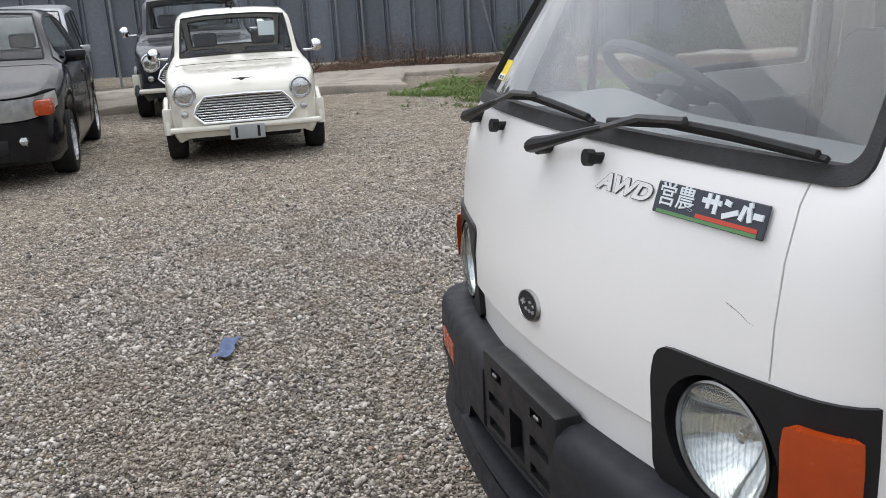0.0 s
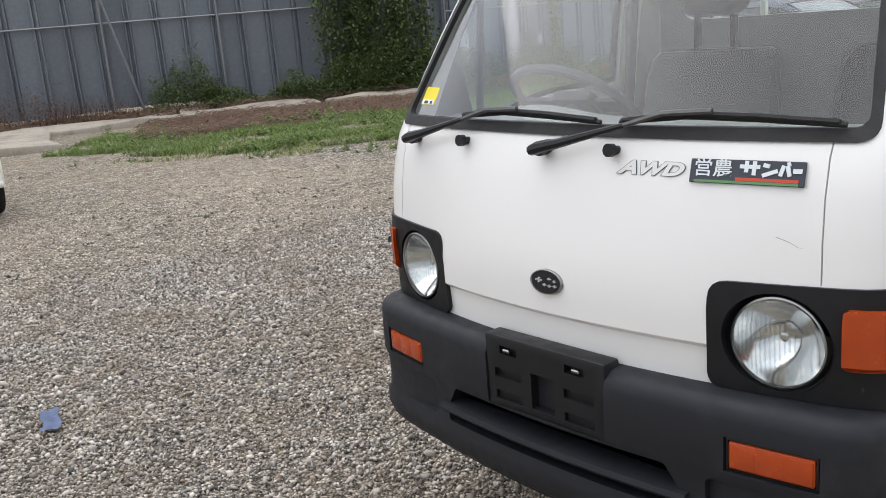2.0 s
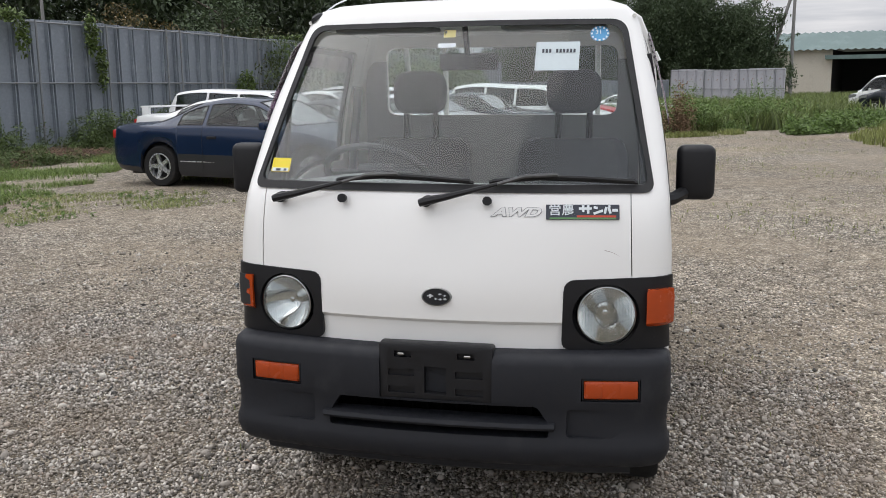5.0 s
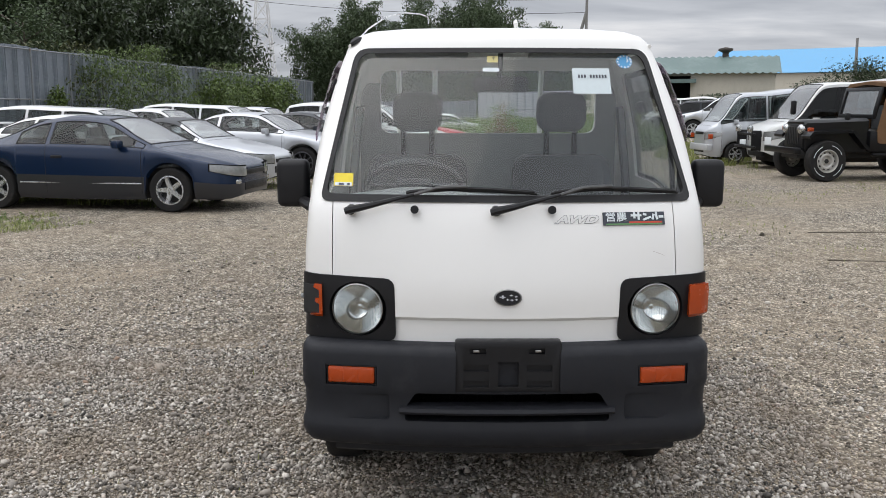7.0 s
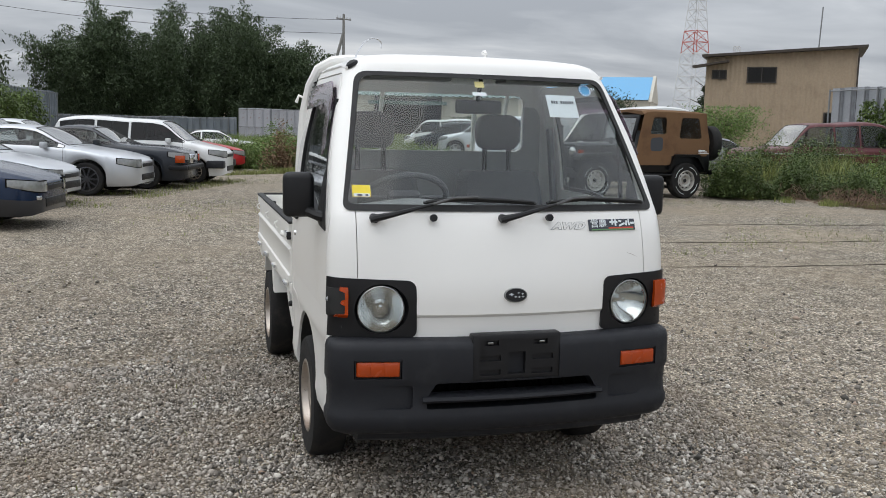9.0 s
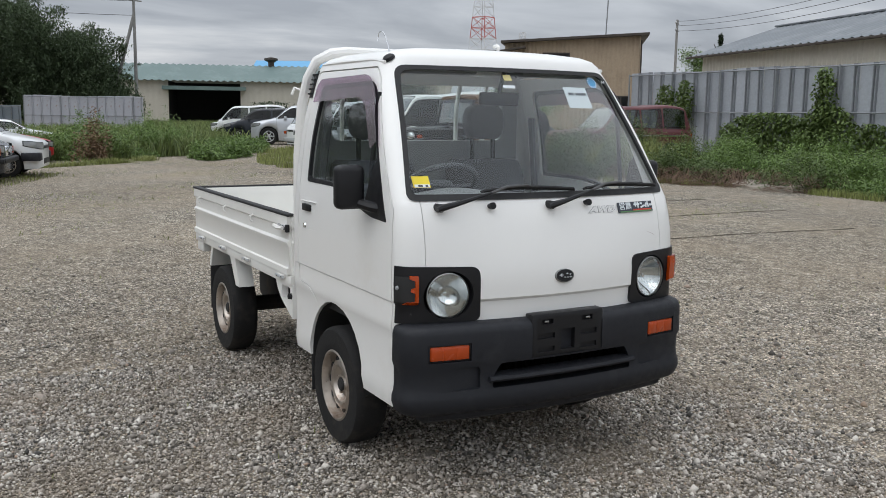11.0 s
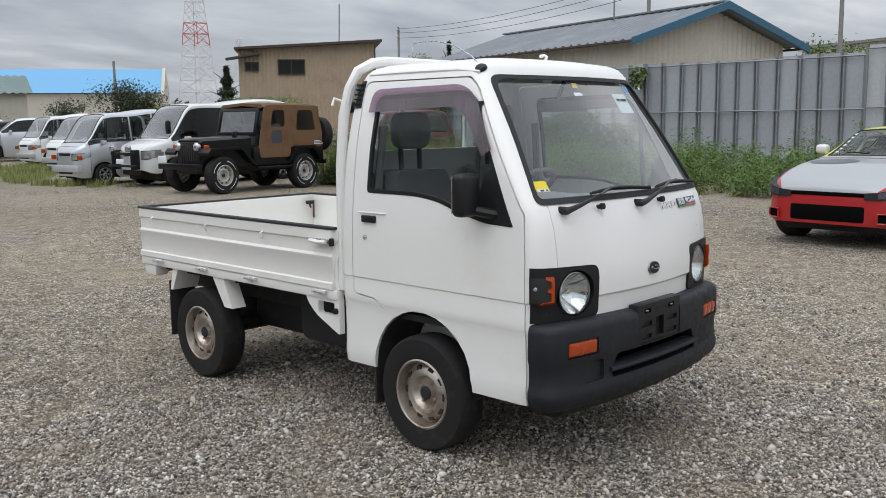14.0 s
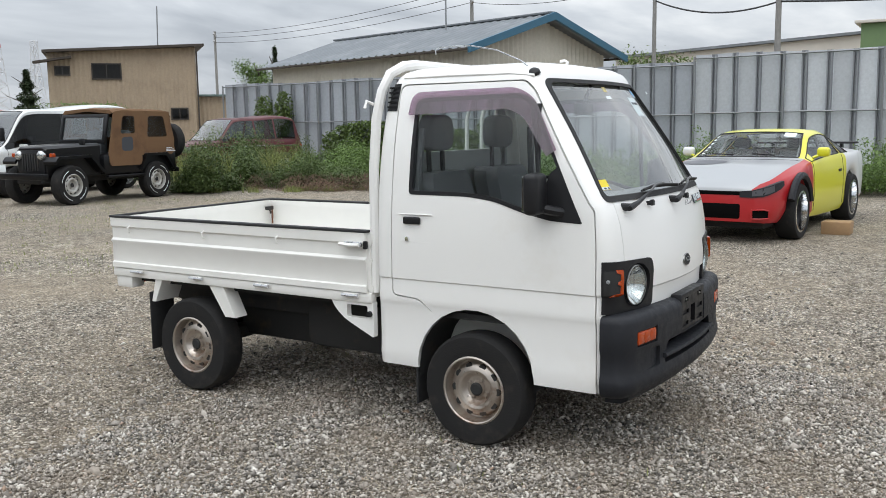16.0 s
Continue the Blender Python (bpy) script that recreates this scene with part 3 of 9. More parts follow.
DOOR = [(0.205, 0.30), (0.60, 0.30), (0.83, 0.54), (1.01, 0.60), (1.105, 0.688), (1.262, 0.700), (1.262, 1.705), (0.60, 1.705), (0.545, 1.66), (0.245, 1.165), (0.222, 1.14), (0.208, 1.0)]
DOOR = rounded(DOOR, [0, 0, 0, 0.03, 0.03, 0.03, 0.04, 0.02, 0.05, 0.02, 0.02, 0.05])
SIDE_WINDOW = rounded([(1.168, 1.188), (1.165, 1.642), (0.60, 1.652), (0.525, 1.61), (0.405, 1.36), (0.272, 1.085), (0.42, 1.092), (0.56, 1.122), (0.70, 1.168), (0.84, 1.186)], [0.02, 0.05, 0.08, 0.06, 0.0, 0.01, 0.03, 0.05, 0.05, 0.05])
WIND = rounded([(-0.652, 1.176), (0.652, 1.176), (0.547, 1.717), (-0.547, 1.717)], [0.035, 0.035, 0.05, 0.05], 5)
WIND_IN = rounded([(-0.632, 1.199), (0.632, 1.199), (0.529, 1.699), (-0.529, 1.699)], [0.03, 0.03, 0.045, 0.045], 5)
REAR_WIN = rounded([(-0.505, 1.375), (0.505, 1.375), (0.505, 1.665), (-0.505, 1.665)], 0.05)
ARCH = [(0.50, 0.15), (0.503, 0.36)] + [(0.815 + 0.312 * math.cos(a), 0.36 + 0.30 * math.sin(a)) for a in np.linspace(math.pi * 0.98, 0.03, 14)] + [(1.128, 0.36), (1.13, 0.15)]
LAMP = rounded([(0.382, 0.700), (0.76, 0.700), (0.76, 0.929), (0.388, 0.918)], [0.03, 0.0, 0.0, 0.035])

outer = cab_solid()
inner = cab_solid(-0.028, 0.56)
shell = cut(outer, prism(WIND, "x", -0.2, 0.75), prism(REAR_WIN, "x", 1.2, 1.6), prism(SIDE_WINDOW, "y", 0.4, 0.9), prism(SIDE_WINDOW, "y", -0.9, -0.4),
            prism(ARCH, "y", 0.42, 0.9), prism(ARCH, "y", -0.9, -0.42), prism(LAMP, "x", -0.1, 0.17), prism(mirrored(LAMP), "x", -0.1, 0.17), boxed(-0.1, 0.16, -0.42, 0.42, 0.36, 0.60))
shell = carve(shell, ("DIFFERENCE", inner))
grow = 0.006
DOOR_GAP = [(x, z) if x < 1.08 and 0.5 < z < 0.68 else (x + grow * (1 if x > 0.7 else -1), z + grow * (1 if z > 1.0 else -1)) for x, z in DOOR]
for side in (1, -1):
    door = keep(shell.copy(), prism(DOOR, "y", 0.45 * side, 0.9 * side))
    d = part("door", door, M["white"], truck, "white cab door with black window surround")
    # handle, recess and lock
    yy = 0.706 * side
    part("handle", boxed(1.095, 1.19, yy - 0.004, yy + 0.012, 1.048, 1.082, 0.006), M["black"], d, "black door handle")
    part("door_lock", lathe(bmesh.new(), [(0, 0.008), (0.011, 0.008), (0.014, 0.0)], 14, Matrix.Translation((1.172, 0.706 * side, 0.975)) @ Matrix.Diagonal((1, side, 1, 1))), M["chrome"], d)
    for z0 in (1.094, 0.962):
        part("pressing", tube(bmesh.new(), [(1.03, 0.7055 * side, z0), (1.16, 0.7055 * side, z0), (1.215, 0.7055 * side, z0)], 0.003, 6), M["white"], d)
    part("inner_trim", boxed(0.30, 1.22, 0.655 * side, 0.672 * side, 0.66, 1.10, 0.006), M["light_trim"], d, "light grey inner door trim")
    # window glass and its black surround
    pane = keep(cab_solid(-0.012, 0.9), prism([(x, z) for x, z in SIDE_WINDOW], "y", 0.45 * side, 0.9 * side))
    pane = carve(pane, ("DIFFERENCE", cab_solid(-0.016, 0.8)))
    g = part("window_pane", pane, M["side_glass"], d, "clear side window glass", 0)
    g.visible_shadow = False
    cx, cz = 0.78, 1.40
    inside = [(cx + (x - cx) * 0.955, cz + (z - cz) * 0.915) for x, z in SIDE_WINDOW]
    ringm = keep(cab_solid(0.002, 0.9), prism(SIDE_WINDOW, "y", 0.45 * side, 0.9 * side))
    ringm = carve(ringm, ("DIFFERENCE", cab_solid(-0.014, 0.8)), ("DIFFERENCE", to_mesh(prism(inside, "y", 0.4 * side, 1.0 * side))))
    part("window_seal", ringm, M["black"], d, "black rubber window seal")
    tri = [(0.272, 1.088), (0.42, 1.094), (0.50, 1.112), (0.43, 1.30), (0.392, 1.33)]
    trim = carve(keep(cab_solid(0.004, 0.9), prism(tri, "y", 0.45 * side, 0.9 * side)), ("DIFFERENCE", cab_solid(-0.02, 0.8)))
    part("mirror_base", trim, M["black"], d, "black triangular mirror mount")
    part("quarter_divider", tube(bmesh.new(), [(0.50, 0.675 * side, 1.115), (0.505, 0.635 * side, 1.52), (0.51, 0.62 * side, 1.60)], 0.011, 6), M["black"], d)
    # smoked rain guard along the top of the window
    guard_out = [(1.19, 1.562), (1.175, 1.67), (0.62, 1.678), (0.53, 1.63), (0.40, 1.40), (0.445, 1.372), (0.572, 1.545), (0.65, 1.582)]
    gm = carve(keep(cab_solid(0.024, 0.9), prism(rounded(guard_out, [0.01, 0.05, 0.08, 0.06, 0, 0, 0.06, 0.05]), "y", 0.45 * side, 0.9 * side)), ("DIFFERENCE", cab_solid(0.020, 0.8)))
    part("rain_guard", gm, M["visor"], d, "purple smoked acrylic rain guard")
    # mirror
    hy = 0.765 * side
    mir = part("side_mirror", boxed(0.42, 0.49, 0.722 * side, 0.845 * side, 1.125, 1.305, 0.025, 3), M["black"], d, "black side mirror housing")
    part("mirror_glass", boxed(0.489, 0.493, 0.735 * side, 0.832 * side, 1.14, 1.29, 0.001, 1), M["mirror"], mir, "mirror glass")
    part("mirror_arm", tube(bmesh.new(), [(0.36, 0.675 * side, 1.13), (0.38, 0.71 * side, 1.135), (0.44, 0.75 * side, 1.15)], 0.022, 8), M["black"], mir)
body = carve(shell, ("DIFFERENCE", to_mesh(prism(DOOR_GAP, "y", 0.45, 0.9))), ("DIFFERENCE", to_mesh(prism(DOOR_GAP, "y", -0.9, -0.45))))
# panel seams of the front: two upright gaps and the step under the badge
body = cut(body, boxed(-0.1, 0.196, 0.6025, 0.6055, 0.925, 1.19), *[boxed(-0.1, 0.196, -0.0015, 0.0015, -0.125, 0.133, m=Matrix.Translation((0, -0.584, 1.05)) @ Matrix.Rotation(radians(-2.3), 4, "X"))])
part("cab", body, M["white"], truck, "white steel cab")
part("front_liner", boxed(0.215, 0.221, -0.56, 0.56, 0.90, 1.15), M["black"], truck)

# windscreen, its black seal, stickers
def pane_grid(at, nu, nv, thick):
    """A thin curved sheet: at(u, v) gives its outer point and the way inwards."""
    bm = bmesh.new()
    rows = [[[bm.verts.new(Vector(at(u, v)[0]) + Vector(at(u, v)[1]) * d) for u in np.linspace(-1, 1, nu)] for v in np.linspace(0, 1, nv)] for d in (thick,)]
    for g in rows:
        for i in range(nv - 1):
            for j in range(nu - 1):
                bm.faces.new((g[i][j], g[i][j + 1], g[i + 1][j + 1], g[i + 1][j]))
    return bm


def wind_at(u, v):
    z = 1.187 + 0.52 * v
    y = u * (0.644 - 0.105 * v)
    return (cab_front(z) + cab_bow(z) * (y / (0.6 * cab_side(z) / 0.7)) ** 2 + 0.007, y, z), (1, 0, 0)


pane = pane_grid(wind_at, 25, 13, 0.005)
windscreen = part("windscreen", pane, M["glass"], truck, "clear laminated windscreen")
windscreen.visible_shadow = False
seal = carve(keep(cab_solid(0.006, 0.9), prism(WIND, "x", -0.2, 0.75)), ("DIFFERENCE", cab_solid(-0.012, 0.8)), ("DIFFERENCE", to_mesh(prism(WIND_IN, "x", -0.3, 0.9))))
part("windscreen_seal", seal, M["rubber"], truck, "black rubber windscreen seal")


def on_screen(poly, lift):
    """A thin sheet that follows the windscreen, at lift metres outside it."""
    return carve(keep(cab_solid(lift + 0.0015, 0.9), prism(poly, "x", -0.2, 0.75)), ("DIFFERENCE", cab_solid(lift, 0.8)))


def rect(a, b, c, d):
    return [(a, c), (b, c), (b, d), (a, d)]


part("yellow_sticker", on_screen(rect(0.537, 0.606, 1.224, 1.268), -0.0128), M["yellow_paper"], windscreen, "yellow warning sticker with a white foot")
part("sticker_foot", on_screen(rect(0.541, 0.602, 1.226, 1.237), -0.0108), M["paper"], windscreen)
for a, b in ((0.548, 0.558), (0.570, 0.588)):
    part("ink_bar", on_screen(rect(a, b, 1.228, 1.235), -0.0098), M["ink"], windscreen)
part("paper_sheet", on_screen(rect(-0.400, -0.258, 1.548, 1.642), -0.0128), material("thin_bluish_paper", (0.56, 0.63, 0.65), 0.8, grain=0.02), windscreen, "white paper sheet with handwriting")
for a, b, c, d_ in [(-0.279 - k * 0.0112 - 0.0068, -0.279 - k * 0.0112, 1.606, 1.618) for k in range(10) if k != 3]:
    part("ink_bar", on_screen(rect(a, b, c, d_), -0.0108), M["ink"], windscreen)
disc = [(-0.462 + 0.031 * math.cos(a), 1.668 + 0.026 * math.sin(a)) for a in np.linspace(0, 2 * math.pi, 25)[:-1]]
part("round_sticker", on_screen(disc, -0.0128), M["blue_paper"], windscreen, "round blue sticker with a white rim")
for j in range(12):
    a = j * math.pi / 6
    part("sticker_tick", on_screen(rect(-0.462 + 0.026 * math.cos(a) - 0.003, -0.462 + 0.026 * math.cos(a) + 0.003, 1.668 + 0.0215 * math.sin(a) - 0.003, 1.668 + 0.0215 * math.sin(a) + 0.003), -0.0108), M["paper"], windscreen)
part("inspection_sticker", on_screen(rect(0.016, 0.056, 1.662, 1.687), -0.0128), material("pale_yellow_sticker", (0.62, 0.55, 0.25), 0.6), windscreen, "small pale yellow sticker")
part("label_strip", on_screen(rect(0.012, 0.072, 1.628, 1.642), -0.0128), M["paper"], windscreen)


def lettering(text, size, m, mat, parent, name="lettering", shear=0.0, depth=0.0015, bold=0.0):
    c = bpy.data.curves.new(name, "FONT")
    c.body, c.size, c.shear, c.extrude, c.offset = text, size, shear, depth, bold
    c.align_x, c.align_y = "CENTER", "CENTER"
    o = new("text_source", c)
    bpy.context.view_layer.update()
    mesh = bpy.data.meshes.new_from_object(o.evaluated_get(bpy.context.evaluated_depsgraph_get()))
    bpy.data.objects.remove(o)
    ob = part(name, mesh, mat, parent, smooth=0)
    ob.matrix_basis = m
    return ob


lettering("31", 0.022, pose(0.409, -0.462, 1.668, 57, 0, -90), M["paper"], windscreen)
lettering("9", 0.018, pose(0.378, 0.036, 1.674, 57, 0, -90), M["ink"], windscreen)


def face_x(y, z):
    return cab_front(z) + cab_bow(z) * (y / 0.6) ** 2


def front_pose(y, z, lift=0.0):
    """A pose on the front panel: local x runs to the passenger side, local y up, local z out of the panel."""
    p0, p1, p2 = (Vector((face_x(a, b), a, b)) for a, b in ((y, z), (y - 0.01, z), (y, z + 0.01)))
    u, v = (p1 - p0).normalized(), (p2 - p0).normalized()
    w = u.cross(v).normalized()
    m = Matrix((u, w.cross(u), w)).transposed().to_4x4()
    m.translation = p0 + w * lift
    return m


lettering("AWD", 0.052, front_pose(-0.236, 1.118, 0.001) @ Matrix.Diagonal((1.10, 0.70, 1, 1)), M["ink"], truck, "all_wheel_drive_lettering", 0.35, 0.0006, 0.0034)
lettering("AWD", 0.052, front_pose(-0.236, 1.118, 0.0014) @ Matrix.Diagonal((1.10, 0.70, 1, 1)), material("pale_grey_lettering", (0.76, 0.755, 0.74), 0.5), truck, "all_wheel_drive_lettering", 0.35, 0.0006, 0.0022)
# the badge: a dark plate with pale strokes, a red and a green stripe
BW, BH = 0.221, 0.046
bm_ = front_pose(-0.437, 1.120, 0.0)
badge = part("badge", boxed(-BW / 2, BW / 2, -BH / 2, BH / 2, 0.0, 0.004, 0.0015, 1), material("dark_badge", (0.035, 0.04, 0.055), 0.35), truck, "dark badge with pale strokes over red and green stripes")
badge.matrix_basis = bm_
red_e, green_e = material("red_enamel", (0.55, 0.06, 0.03), 0.35), material("green_enamel", (0.10, 0.24, 0.09), 0.35)
part("red_stripe", boxed(-0.018, 0.1, -0.0165, -0.0105, 0.004, 0.005), red_e, badge)
part("green_stripe", boxed(-0.1, 0.1, -0.0222, -0.0172, 0.004, 0.005), green_e, badge)
lettering("営農", 0.0375, bm_ @ Matrix.Translation((-0.064, 0.0035, 0.0045)) @ Matrix.Diagonal((1.05, 0.95, 1, 1)), M["paper"], badge.parent, "farming_lettering", 0.0, 0.0008, 0.0003)
bars = [(-0.01, 0.026, 0.008, 0.013, 0), (-0.001, 0.004, 0.001, 0.02, 0), (0.014, 0.019, -0.004, 0.02, 0), (0.034, 0.044, 0.011, 0.016, -12), (0.033, 0.06, -0.003, 0.002, 20), (0.066, 0.071, -0.004, 0.014, -15), (0.078, 0.083, -0.004, 0.014, 15), (0.078, 0.082, 0.015, 0.02, 20), (0.09, 0.104, 0.002, 0.008, 0)]
for k, (a, b, c, d_, r) in enumerate(bars):
    mm = Matrix.Translation(((a + b) / 2, (c + d_) / 2, 0)) @ Matrix.Rotation(radians(r), 4, "Z")
    part("stroke", boxed((a - b) / 2 - 0.0012, (b - a) / 2 + 0.0012, (c - d_) / 2 - 0.0012, (d_ - c) / 2 + 0.0012, 0.004, 0.0055 + 0.0002 * k, m=mm), M["paper"], badge, smooth=0)
# oval emblem
em = part("emblem", lathe(bmesh.new(), [(0, 0.003), (0.045, 0.003), (0.047, 0.006), (0.05, 0.005), (0.052, 0.0)], 36, Matrix.Rotation(radians(90), 4, "X")), M["lamp_ring"], truck, "oval chrome emblem on dark ground")
em.matrix_basis = front_pose(0.0, 0.860, 0.0) @ Matrix.Diagonal((0.93, 0.55, 1, 1))
part("emblem_ground", lathe(bmesh.new(), [(0, 0.0045), (0.045, 0.0045), (0.045, 0.003)], 36, Matrix.Rotation(radians(90), 4, "X")), M["black"], em)
bm = bmesh.new()
for a, b, r in ((-0.02, 0.004, 0.011), (0.012, 0.014, 0.006), (0.028, 0.008, 0.006), (0.014, -0.014, 0.006), (0.03, -0.012, 0.006), (-0.002, -0.012, 0.006)):
    box(bm, a - r, a + r, b - r * 0.3, b + r * 0.3, 0.005, 0.0075)
    box(bm, a - r * 0.3, a + r * 0.3, b - r, b + r, 0.005, 0.0073)
part("emblem_shapes", bm, M["alloy"], em, smooth=0)
# a hairline scratch
part("scratch", tube(bmesh.new(), [(face_x(y, z) - 0.0008, y, z) for y, z in ((-0.505, 1.008), (-0.53, 1.0), (-0.545, 0.992), (-0.555, 0.99))], 0.0004, 5), M["rust"], truck)

# washer nozzles and wipers
for y in (0.318, -0.150):
    part("washer_nozzle", tube(bmesh.new(), [(face_x(y, 1.152) + 0.01, y, 1.15), (face_x(y, 1.152) - 0.014, y, 1.152), (face_x(y, 1.152) - 0.016, y, 1.153), (face_x(y, 1.152) - 0.030, y, 1.155)], 0.013, 10, scale=[0.75, 0.75, 1.1, 1.1]), M["black"], truck, "black washer nozzle")


def screen_point(y, z, lift):
    return (face_x(y, z) - lift, y, z)


for y0, reach in ((0.538, 0.0), (0.040, 0.0)):
    piv = screen_point(y0, 1.150, 0.0)
    w = part("wiper", tube(bmesh.new(), [(piv[0] + 0.02, piv[1], piv[2]), (piv[0] - 0.030, piv[1], piv[2])], 0.017, 10), M["black"], truck, "black windscreen wiper")
    a0, a1, a2, a3 = screen_point(y0, 1.152, 0.036), screen_point(y0 - 0.06, 1.165, 0.040), screen_point(y0 - 0.22, 1.205, 0.045), screen_point(y0 - 0.40, 1.232, 0.040)
    part("wiper_arm", tube(bmesh.new(), [(a0[0], a0[1] + 0.02, a0[2] - 0.006), a0, a1, a2], 0.0145, 8, scale=[0.8, 1.0, 0.75, 0.42]), M["black"], w)
    part("wiper_link", tube(bmesh.new(), [a2, screen_point(y0 - 0.30, 1.228, 0.046), a3], 0.0062, 6), material("worn_black_metal", (0.10, 0.10, 0.10), 0.4, 0.5, grain=0.2), w)
    bm = bmesh.new()
    tube(bm, [screen_point(y0 - t, z, 0.026) for t, z in ((0.20, 1.212), (0.34, 1.226), (0.48, 1.222), (0.63, 1.212))], 0.0058, 6)
    tube(bm, [screen_point(y0 - t, z, 0.018) for t, z in ((0.19, 1.208), (0.34, 1.219), (0.48, 1.215), (0.64, 1.206))], 0.0055, 4)
    part("wiper_blade", bm, M["rubber"], w)

# headlamp panels, lamps, corner lenses
for side in (1, -1):
    poly = LAMP if side > 0 else mirrored(LAMP)
    hole = [(side * 0.515 + 0.1005 * math.cos(a), 0.809 + 0.0965 * math.sin(a)) for a in np.linspace(0, 2 * math.pi, 33)[:-1]]
    lim = prism([(-0.1, -0.75), (0.178, -0.75), (0.178, 0.75), (-0.1, 0.75)], "z", 0.6, 1.0)
    STEP[0] = False
    pan = carve(keep(cab_solid(0.007, 0.6), prism(poly, "x", -0.2, 0.3)), ("DIFFERENCE", cab_solid(-0.05, 0.5)), ("DIFFERENCE", to_mesh(prism(hole, "x", -0.2, 0.4))), ("INTERSECT", to_mesh(lim)))
    STEP[0] = True
    panel = part("headlamp_panel", pan, M["black"], truck, "black headlamp surround")
    m = Matrix.Translation((0.118, side * 0.513, 0.808)) @ Matrix.Rotation(radians(90 - side * 9), 4, "Z") @ Matrix.Identity(4)
    lamp = part("headlamp", lathe(bmesh.new(), [(0.1015, 0.024), (0.097, 0.014), (0.094, 0.0), (0.09, -0.02)], 40, m), M["black"], panel, "round glass headlamp")
    part("lamp_ring", lathe(bmesh.new(), [(0.0885, 0.018), (0.0900, 0.026), (0.0868, 0.028), (0.0858, 0.02)], 40, m, close=True), M["lamp_ring"], lamp)
    part("reflector", lathe(bmesh.new(), [(0.0865 * k, -0.052 + 0.070 * k * k) for k in np.linspace(1.0, 0.16, 12)] + [(0.011, -0.030), (0.009, -0.012), (0, -0.008)], 40, m), M["reflector"], lamp)
    bm = bmesh.new()
    lathe(bm, [(0.0865, 0.022), (0.08, 0.029), (0.06, 0.037), (0.035, 0.042), (0, 0.044)], 40, m)
    part("lamp_glass", bm, M["lens"], lamp).visible_shadow = False
    bm = bmesh.new()
    for k in range(-8, 9):
        h = math.sqrt(max(0.08 ** 2 - (k * 0.0092) ** 2, 0)) * (0.9 if k % 2 else 0.95)
        tube(bm, [m @ Vector((k * 0.0092, 0.040 - 1.9 * ((k * 0.0092) ** 2 + zz * zz), zz)) for zz in np.linspace(-h, h, 7)], 0.0016, 4)
    part("lens_flutes", bm, M["lens"], lamp).visible_shadow = False
    lens_poly = rect(side * 0.636, side * 0.74, 0.774, 0.890)
    if side < 0:
        lens_poly = rounded(lens_poly[::-1], 0.008)
        lens = carve(keep(cab_solid(0.020, 0.6), prism(lens_poly, "x", -0.2, 0.3)), ("DIFFERENCE", cab_solid(-0.02, 0.5)), ("INTERSECT", to_mesh(prism(rect(-0.1, 0.152, -0.8, 0.8), "z", 0.6, 1.0))))
        part("corner_lens", lens, M["amber"], panel, "amber corner lens")
    else:
        lens = carve(keep(cab_solid(0.014, 0.6), prism(rounded([(0.640, 0.775), (0.690, 0.775), (0.684, 0.787), (0.652, 0.79), (0.651, 0.822), (0.668, 0.83), (0.664, 0.842), (0.651, 0.845), (0.652, 0.872), (0.672, 0.88), (0.668, 0.892), (0.640, 0.892)], 0.003), "x", -0.2, 0.3)), ("DIFFERENCE", cab_solid(-0.02, 0.5)))
        part("corner_lens", lens, M["amber"], panel, "broken amber corner lens")
        sock = carve(keep(cab_solid(0.0085, 0.6), prism(rect(0.645, 0.74, 0.782, 0.888), "x", -0.2, 0.3)), ("DIFFERENCE", cab_solid(-0.02, 0.5)), ("INTERSECT", to_mesh(prism(rect(-0.1, 0.168, -0.8, 0.8), "z", 0.6, 1.0))))
        part("lamp_socket", sock, M["chassis"], panel, "bare dark lamp socket")
        part("bulb_holder", lathe(bmesh.new(), [(0, 0.009), (0.006, 0.008), (0.009, 0.0)], 12, Matrix.Translation((0.147, 0.711, 0.845))), M["grey_trim"], panel)
    part("panel_screw", lathe(bmesh.new(), [(0, 0.006), (0.007, 0.005), (0.010, 0)], 10, Matrix.Translation((face_x(0.655, 0.74) - 0.006, side * 0.655, 0.738)) @ Matrix.Rotation(radians(90), 4, "Z")), M["chassis"], panel)


# bumper
def bumper_path(off):
    half = [(-0.009 + 0.053 * (y / 0.6) ** 2 - off, y) for y in np.linspace(0, 0.60, 10)]
    xs, ys = half[-1]
    for j in range(1, 8):
        t = j / 7
        half.append(((1 - t) ** 2 * xs + 2 * t * (1 - t) * (xs + 0.018) + t * t * (xs + 0.085 + off * 0.5), (1 - t) ** 2 * ys + 2 * t * (1 - t) * (0.711 + off) + t * t * (0.712 + off)))
    half.append((0.182, 0.713 + off))
    return half


def bumper_ring(z, off, thick):
    a = bumper_path(off)
    b = [(x + thick, y - thick * min(1.0, max(0, (y - 0.5) / 0.15))) for x, y in bumper_path(off)[:-1]] + [(0.182, 0.713 + off - thick)]
    full_a = [(x, -y) for x, y in a[:0:-1]] + a
    full_b = [(x, -y) for x, y in b[:0:-1]] + b
    return [(x, y, z) for x, y in full_a + full_b[::-1]]


